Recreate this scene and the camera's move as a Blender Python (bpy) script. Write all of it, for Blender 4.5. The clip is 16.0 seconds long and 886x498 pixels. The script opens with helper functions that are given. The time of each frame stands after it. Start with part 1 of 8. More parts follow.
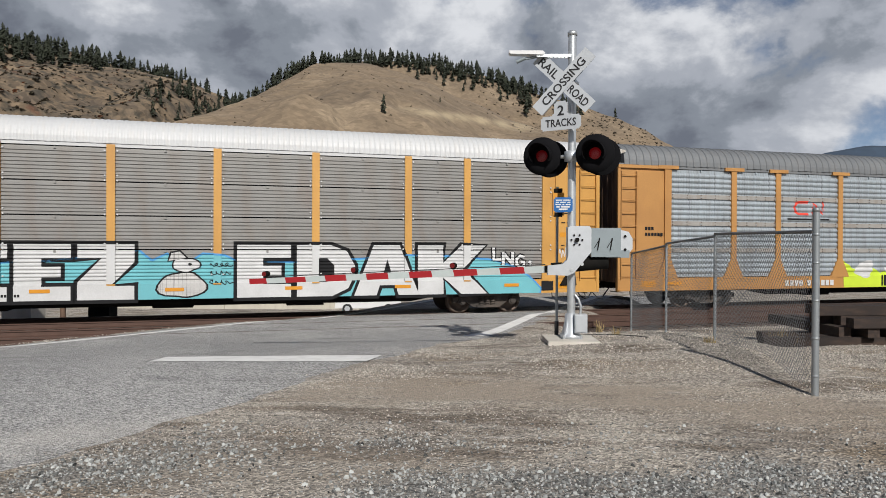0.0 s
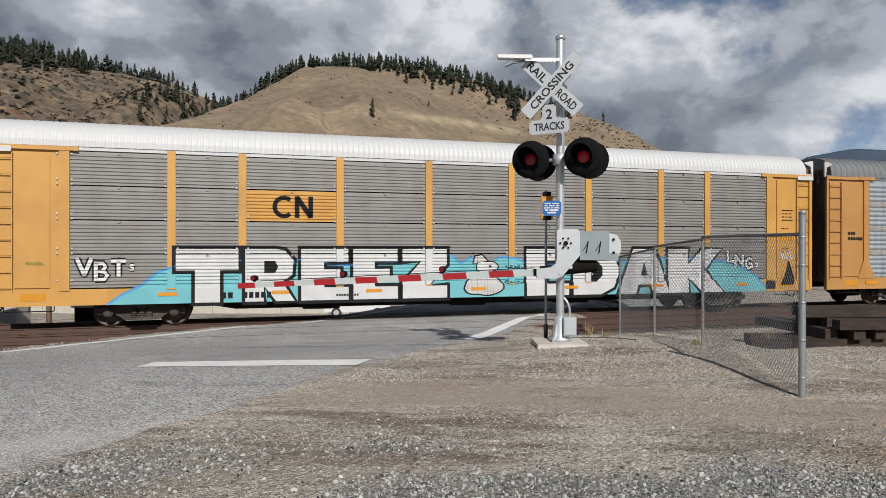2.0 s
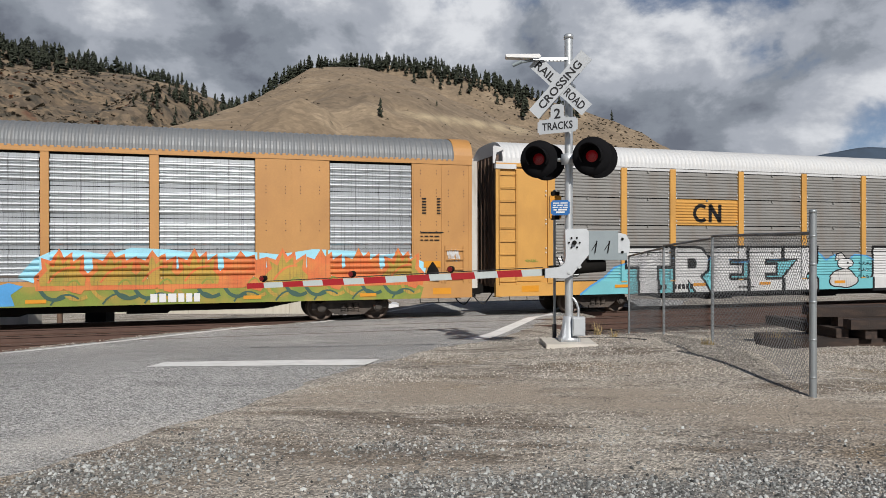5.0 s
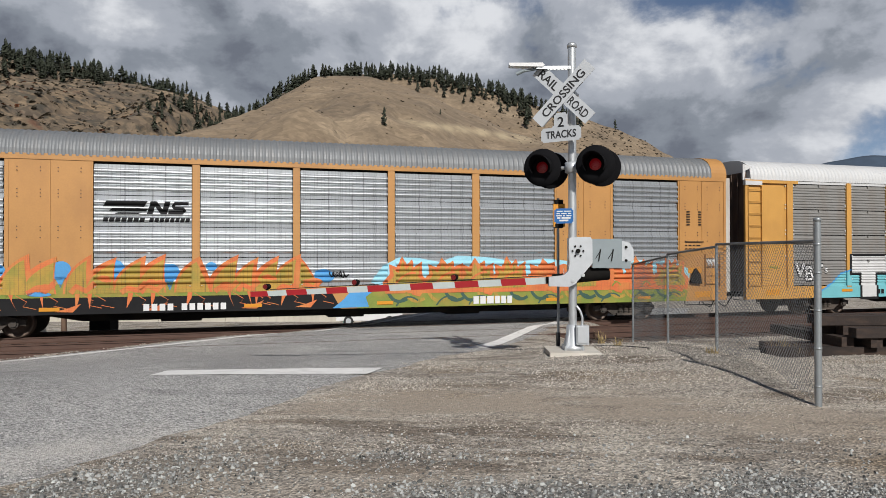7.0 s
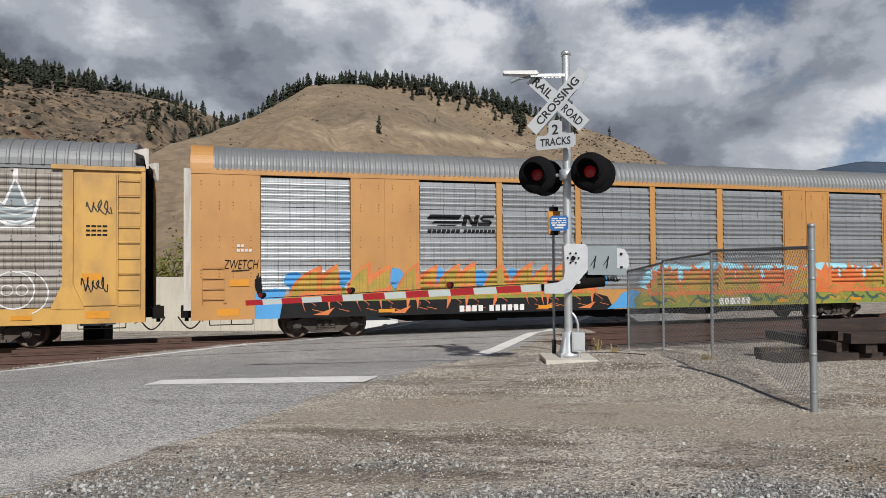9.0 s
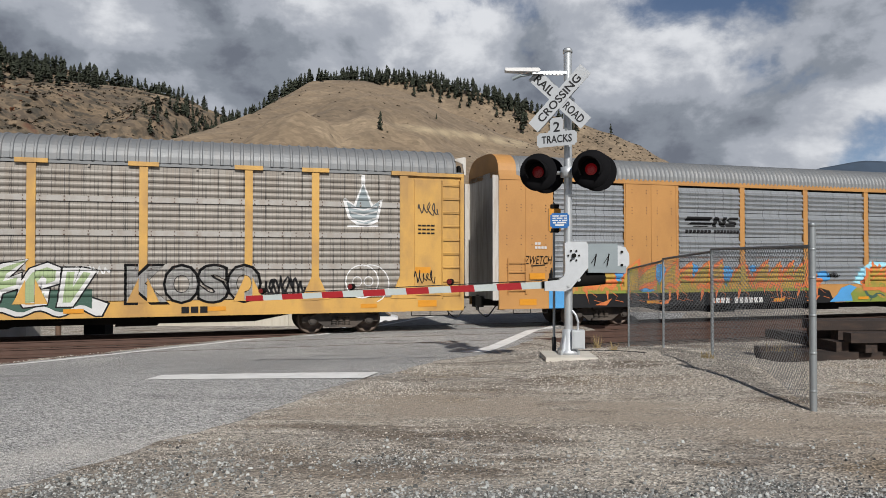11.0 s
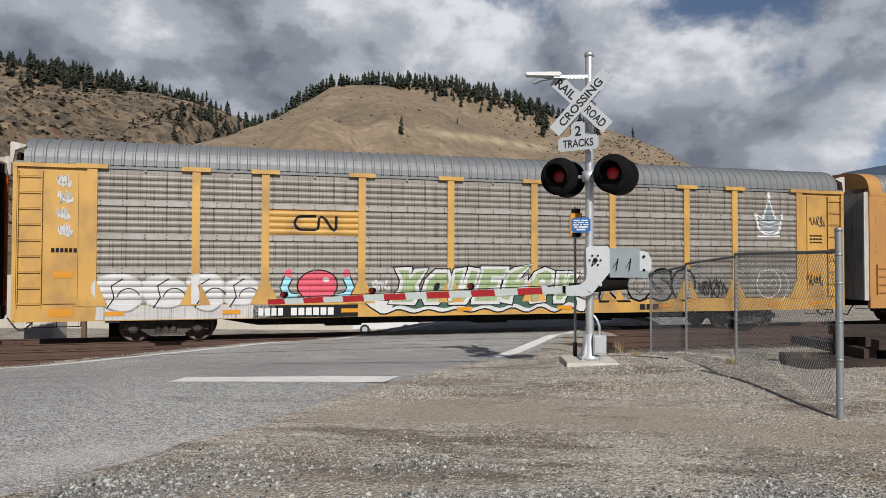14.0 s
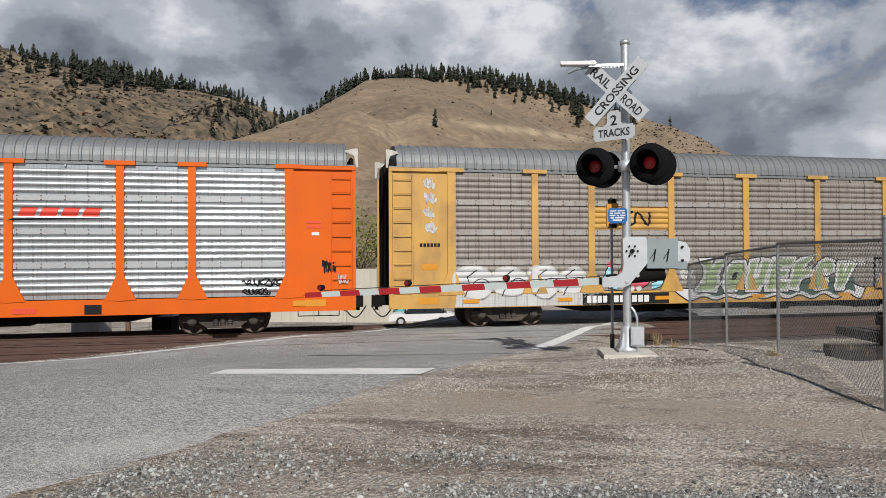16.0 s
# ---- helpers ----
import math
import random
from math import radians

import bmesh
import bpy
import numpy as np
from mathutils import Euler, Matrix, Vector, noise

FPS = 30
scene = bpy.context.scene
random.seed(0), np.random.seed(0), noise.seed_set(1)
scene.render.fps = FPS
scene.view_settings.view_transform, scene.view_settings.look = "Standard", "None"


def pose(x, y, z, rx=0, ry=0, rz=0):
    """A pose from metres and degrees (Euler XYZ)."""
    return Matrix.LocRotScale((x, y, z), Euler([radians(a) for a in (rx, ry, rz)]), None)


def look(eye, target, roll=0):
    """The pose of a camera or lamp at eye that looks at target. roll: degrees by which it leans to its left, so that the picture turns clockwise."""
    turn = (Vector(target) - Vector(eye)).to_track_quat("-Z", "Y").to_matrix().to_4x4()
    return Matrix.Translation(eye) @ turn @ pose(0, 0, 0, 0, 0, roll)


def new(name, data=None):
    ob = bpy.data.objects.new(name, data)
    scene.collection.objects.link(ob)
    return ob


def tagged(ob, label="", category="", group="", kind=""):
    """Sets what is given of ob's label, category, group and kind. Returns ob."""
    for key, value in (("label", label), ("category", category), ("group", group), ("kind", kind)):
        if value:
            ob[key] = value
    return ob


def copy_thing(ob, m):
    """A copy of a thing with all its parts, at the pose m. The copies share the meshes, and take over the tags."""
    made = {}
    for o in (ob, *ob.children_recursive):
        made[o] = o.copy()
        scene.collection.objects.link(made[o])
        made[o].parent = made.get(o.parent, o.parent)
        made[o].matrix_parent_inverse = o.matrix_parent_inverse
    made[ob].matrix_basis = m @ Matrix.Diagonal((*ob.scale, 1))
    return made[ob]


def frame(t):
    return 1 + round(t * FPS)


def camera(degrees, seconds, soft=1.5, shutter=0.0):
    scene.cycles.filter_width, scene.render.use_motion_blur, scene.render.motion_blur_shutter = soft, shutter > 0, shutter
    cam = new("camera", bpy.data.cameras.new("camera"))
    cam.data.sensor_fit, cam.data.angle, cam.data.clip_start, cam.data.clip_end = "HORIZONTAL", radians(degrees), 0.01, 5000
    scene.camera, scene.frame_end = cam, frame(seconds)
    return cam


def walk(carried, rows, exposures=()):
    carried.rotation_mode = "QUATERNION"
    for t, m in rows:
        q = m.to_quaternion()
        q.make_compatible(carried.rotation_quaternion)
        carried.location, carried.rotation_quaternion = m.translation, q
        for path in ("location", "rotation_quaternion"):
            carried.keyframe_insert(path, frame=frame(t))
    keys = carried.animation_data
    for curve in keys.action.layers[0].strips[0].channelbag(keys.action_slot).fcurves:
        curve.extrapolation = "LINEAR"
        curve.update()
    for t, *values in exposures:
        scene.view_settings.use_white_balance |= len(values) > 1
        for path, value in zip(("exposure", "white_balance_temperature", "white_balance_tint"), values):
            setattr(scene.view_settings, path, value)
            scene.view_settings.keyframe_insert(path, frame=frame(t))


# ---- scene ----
EYE = (0.0, 0.0, 2.23)
cam = camera(64.2, 16.0, soft=0.8)


def aim(yaw, pitch, roll):
    """yaw to the right, pitch upwards, in degrees; the lean is a roll about the view."""
    return pose(*EYE, 90, 0, -yaw) @ pose(0, 0, 0, pitch, 0, 0) @ pose(0, 0, 0, 0, 0, -roll)


walk(cam, [(t, aim(y, p, r)) for t, y, p, r in (
    (0.0, -0.856, -0.368, -0.210), (0.5, -0.411, -0.288, -0.197), (1.0, -0.158, -0.224, -0.146), (1.5, -0.012, -0.173, -0.126),
    (2.0, 0.024, -0.077, -0.042), (2.5, 0.0, 0.0, 0.0), (3.0, -0.088, 0.030, 0.028), (3.5, -0.248, -0.071, 0.004),
    (4.0, -0.410, -0.180, 0.041), (6.5, -0.876, 0.365, 0.075), (7.0, -0.941, 0.587, 0.090), (7.5, -0.946, 0.845, 0.221),
    (8.0, -0.815, 1.041, 0.263), (8.5, -0.689, 1.178, 0.311), (9.0, -0.561, 1.206, 0.366), (11.5, -0.688, 0.915, -0.095),
    (12.0, -0.789, 0.936, -0.162), (12.5, -0.839, 1.143, -0.216), (13.0, -1.015, 1.345, -0.240), (13.5, -1.440, 1.399, -0.265),
    (14.0, -2.279, 1.293, -0.151), (14.5, -3.274, 1.124, -0.025), (15.0, -4.220, 0.931, 0.169), (15.5, -4.849, 0.789, 0.317),
    (16.0, -5.118, 0.672, 0.322))])

# ---- world and sun ----
SUN = Vector((0.20, -0.78, 0.59)).normalized()


def sky():
    w = bpy.data.worlds.new("sky")
    scene.world = w
    w.use_nodes = True
    nt = w.node_tree
    nt.nodes.clear()
    N = lambda kind: nt.nodes.new(kind)
    L = nt.links.new
    out = N("ShaderNodeOutputWorld")
    st = N("ShaderNodeTexSky")
    st.sky_type, st.sun_disc = "NISHITA", False
    st.altitude, st.air_density, st.dust_density = 600.0, 0.65, 0.3
    st.sun_elevation = math.asin(SUN.z)
    st.sun_rotation = math.atan2(SUN.x, SUN.y)
    blue = N("ShaderNodeBackground")
    blue.inputs[1].default_value = 0.07
    L(st.outputs[0], blue.inputs[0])
    tc = N("ShaderNodeTexCoord")
    mp = N("ShaderNodeMapping")
    mp.inputs["Scale"].default_value = (1.0, 1.0, 1.45)
    mp.inputs["Location"].default_value = (0.55, 1.3, 0.4)
    L(tc.outputs["Generated"], mp.inputs[0])

    def noise_tex(scale, detail, rough, dist=0.0):
        n = N("ShaderNodeTexNoise")
        n.inputs["Scale"].default_value, n.inputs["Detail"].default_value = scale, detail
        n.inputs["Roughness"].default_value, n.inputs["Distortion"].default_value = rough, dist
        L(mp.outputs[0], n.inputs["Vector"])
        return n

    def ramp(src, stops):
        r = N("ShaderNodeValToRGB")
        r.color_ramp.interpolation = "EASE"
        while len(r.color_ramp.elements) < len(stops):
            r.color_ramp.elements.new(0.5)
        for e, (p, c) in zip(r.color_ramp.elements, stops):
            e.position, e.color = p, (*c, 1)
        L(src, r.inputs[0])
        return r

    body = noise_tex(6.4, 10.0, 0.57, 0.15)
    large = noise_tex(2.3, 4.0, 0.45, 0.1)
    mixed = N("ShaderNodeMath")
    mixed.operation = "MULTIPLY_ADD"
    L(large.outputs["Fac"], mixed.inputs[0])
    mixed.inputs[1].default_value = 0.55
    half = N("ShaderNodeMath")
    half.operation = "MULTIPLY"
    L(body.outputs["Fac"], half.inputs[0])
    half.inputs[1].default_value = 0.62
    L(half.outputs[0], mixed.inputs[2])
    # bright and dark cloud banks
    total = mixed.outputs[0]
    up = N("ShaderNodeVectorMath")
    up.operation = "NORMALIZE"
    L(tc.outputs["Generated"], up.inputs[0])
    for way, inner, gain in (((-0.14, 1, 0.29), 0.968, 0.125), ((-0.28, 1, 0.30), 0.994, -0.075), ((-0.38, 1, 0.25), 0.996, 0.05), ((0.60, 1, 0.16), 0.995, 0.06), ((0.60, 1, 0.29), 0.988, 0.065),
                           ((0.16, 1, 0.28), 0.985, -0.03), ((0.38, 1, 0.22), 0.985, 0.03), ((0.36, 1, 0.10), 0.986, -0.05), ((-0.50, 1, 0.30), 0.975, -0.05)):
        dp = N("ShaderNodeVectorMath")
        dp.operation = "DOT_PRODUCT"
        L(up.outputs[0], dp.inputs[0])
        dp.inputs[1].default_value = Vector(way).normalized()
        mr = N("ShaderNodeMapRange")
        mr.interpolation_type = "SMOOTHSTEP"
        mr.inputs["From Min"].default_value = inner
        mr.inputs["To Max"].default_value = gain
        L(dp.outputs["Value"], mr.inputs["Value"])
        ad = N("ShaderNodeMath")
        L(total, ad.inputs[0])
        L(mr.outputs[0], ad.inputs[1])
        total = ad.outputs[0]
    shade = ramp(total, [(0.47, (0.17, 0.19, 0.235)), (0.545, (0.27, 0.30, 0.35)), (0.61, (0.43, 0.46, 0.52)), (0.72, (0.80, 0.82, 0.86))])
    cover = noise_tex(1.9, 7.0, 0.52, 0.4)
    # the cover thins out overhead into blue
    sz = N("ShaderNodeSeparateXYZ")
    L(tc.outputs["Generated"], sz.inputs[0])
    thin = N("ShaderNodeMapRange")
    thin.inputs["From Min"].default_value, thin.inputs["From Max"].default_value, thin.inputs["To Max"].default_value = 0.30, 0.48, 0.36
    L(sz.outputs["Z"], thin.inputs["Value"])
    open_sky = N("ShaderNodeMath")
    open_sky.operation = "SUBTRACT"
    L(cover.outputs["Fac"], open_sky.inputs[0])
    L(thin.outputs[0], open_sky.inputs[1])
    # gaps in the cover
    ragged = N("ShaderNodeMath")
    ragged.operation = "MULTIPLY_ADD"
    L(body.outputs["Fac"], ragged.inputs[0])
    ragged.inputs[1].default_value = 0.7
    lower = N("ShaderNodeMath")
    lower.operation = "SUBTRACT"
    L(open_sky.outputs[0], lower.inputs[0])
    lower.inputs[1].default_value = 0.34
    L(lower.outputs[0], ragged.inputs[2])
    gap = ragged.outputs[0]
    for way, inner, depth in (((0.36, 1, 0.36), 0.985, 0.115), ((0.60, 1, 0.14), 0.996, 0.12), ((0.04, 1, 0.37), 0.993, 0.08)):
        dp = N("ShaderNodeVectorMath")
        dp.operation = "DOT_PRODUCT"
        L(up.outputs[0], dp.inputs[0])
        dp.inputs[1].default_value = Vector(way).normalized()
        mr = N("ShaderNodeMapRange")
        mr.interpolation_type = "SMOOTHSTEP"
        mr.inputs["From Min"].default_value = inner
        mr.inputs["To Max"].default_value = -depth
        L(dp.outputs["Value"], mr.inputs["Value"])
        ad = N("ShaderNodeMath")
        L(gap, ad.inputs[0])
        L(mr.outputs[0], ad.inputs[1])
        gap = ad.outputs[0]
    mask = ramp(gap, [(0.27, (0.05, 0.05, 0.05)), (0.42, (1, 1, 1))])
    cloud = N("ShaderNodeBackground")
    cloud.inputs[1].default_value = 0.9
    L(shade.outputs[0], cloud.inputs[0])
    mix = N("ShaderNodeMixShader")
    L(mask.outputs[0], mix.inputs[0])
    L(blue.outputs[0], mix.inputs[1])
    L(cloud.outputs[0], mix.inputs[2])
    L(mix.outputs[0], out.inputs[0])


sky()
sun = new("sun", bpy.data.lights.new("sun", "SUN"))
sun.data.energy, sun.data.angle, sun.data.color = 5.0, radians(0.6), (1.0, 0.965, 0.91)
sun.matrix_world = look((0, 0, 60), Vector((0, 0, 60)) - SUN)
scene.view_settings.exposure = 0.0


# ---- materials ----
def mat(name, col, rough=0.6, metal=0.0, var=0.18, scale=1.5, grain=30.0, bump=0.15, dirt=None, dirt_amount=0.5, stretch=(1, 1, 1), dirt_scale=2.0,
        emit=None, island=0.0, obrand=0.0, fine=0.35, spec=0.5, hatch=0.0):
    m = bpy.data.materials.new(name)
    m.use_nodes = True
    nt = m.node_tree
    b = nt.nodes["Principled BSDF"]
    N = lambda kind: nt.nodes.new(kind)
    L = nt.links.new
    tc = N("ShaderNodeTexCoord")

    def tex(s, d, vec=None):
        n = N("ShaderNodeTexNoise")
        n.inputs["Scale"].default_value, n.inputs["Detail"].default_value = s, d
        L(vec or tc.outputs["Object"], n.inputs["Vector"])
        return n.outputs["Fac"]

    def maths(op, a, c, clamp=False):
        n = N("ShaderNodeMath")
        n.operation, n.use_clamp = op, clamp
        for i, v in enumerate((a, c)):
            if isinstance(v, (int, float)):
                n.inputs[i].default_value = v
            else:
                L(v, n.inputs[i])
        return n.outputs[0]

    big, small = tex(scale, 5.0), tex(grain, 4.0)
    k = maths("ADD", maths("MULTIPLY", maths("SUBTRACT", big, 0.5), var * 3.0), 1.0)
    k = maths("ADD", k, maths("MULTIPLY", maths("SUBTRACT", small, 0.5), var * 3.0 * fine * 2))
    if island:
        g = N("ShaderNodeNewGeometry")
        k = maths("ADD", k, maths("MULTIPLY", maths("SUBTRACT", g.outputs["Random Per Island"], 0.5), island))
    if obrand:
        oi = N("ShaderNodeObjectInfo")
        k = maths("ADD", k, maths("MULTIPLY", maths("SUBTRACT", oi.outputs["Random"], 0.5), obrand))
    vm = N("ShaderNodeVectorMath")
    vm.operation = "SCALE"
    vm.inputs[0].default_value = col
    L(k, vm.inputs["Scale"])
    colour = vm.outputs[0]
    if dirt:
        mp = N("ShaderNodeMapping")
        mp.inputs["Scale"].default_value = stretch
        L(tc.outputs["Object"], mp.inputs[0])
        d = tex(dirt_scale, 6.0, mp.outputs[0])
        f = maths("MULTIPLY", maths("MULTIPLY", maths("SUBTRACT", d, 0.46), 5.0, True), dirt_amount)
        mx = N("ShaderNodeMix")
        mx.data_type = "RGBA"
        L(f, mx.inputs["Factor"])
        L(colour, mx.inputs["A"])
        mx.inputs["B"].default_value = (*dirt, 1)
        colour = mx.outputs["Result"]
    if hatch:
        # rows of punched holes, clogged here and there
        sp = N("ShaderNodeSeparateXYZ")
        L(tc.outputs["Object"], sp.inputs[0])
        rows = []
        for axis, pitch, width in (("X", 0.105, 0.17), ("X", 0.35, 0.10), ("Z", 0.052, 0.30)):
            f = maths("FRACT", maths("MULTIPLY", maths("ADD", sp.outputs[axis], 50.0), 1.0 / pitch), 0.0)
            near = maths("LESS_THAN", maths("ABSOLUTE", maths("SUBTRACT", f, 0.5), 0.0), width / 2)
            mp = N("ShaderNodeMapping")
            mp.inputs["Scale"].default_value = (9.0, 1.0, 1.6) if axis == "X" else (1.3, 1.0, 14.0)
            L(tc.outputs["Object"], mp.inputs[0])
            patch = maths("MULTIPLY", maths("SUBTRACT", tex(1.0, 3.0, mp.outputs[0]), 0.36), 3.2, True)
            rows.append(maths("MULTIPLY", maths("MULTIPLY", near, patch), hatch * (0.75 if axis == "X" else 0.35)))
        holes = maths("ADD", maths("ADD", rows[0], rows[1]), rows[2], True)
        mx = N("ShaderNodeMix")
        mx.data_type = "RGBA"
        L(holes, mx.inputs["Factor"])
        L(colour, mx.inputs["A"])
        mx.inputs["B"].default_value = (0.03, 0.028, 0.026, 1)
        colour = mx.outputs["Result"]
    L(colour, b.inputs["Base Color"])
    b.inputs["Metallic"].default_value = metal
    b.inputs["Specular IOR Level"].default_value = spec
    L(maths("ADD", maths("MULTIPLY", maths("SUBTRACT", small, 0.5), 0.25), rough, True), b.inputs["Roughness"])
    if bump:
        bp = N("ShaderNodeBump")
        bp.inputs["Strength"].default_value, bp.inputs["Distance"].default_value = bump, 0.02
        L(small, bp.inputs["Height"])
        L(bp.outputs[0], b.inputs["Normal"])
    if emit:
        b.inputs["Emission Color"].default_value = (*emit[:3], 1)
        b.inputs["Emission Strength"].default_value = emit[3]
    return m


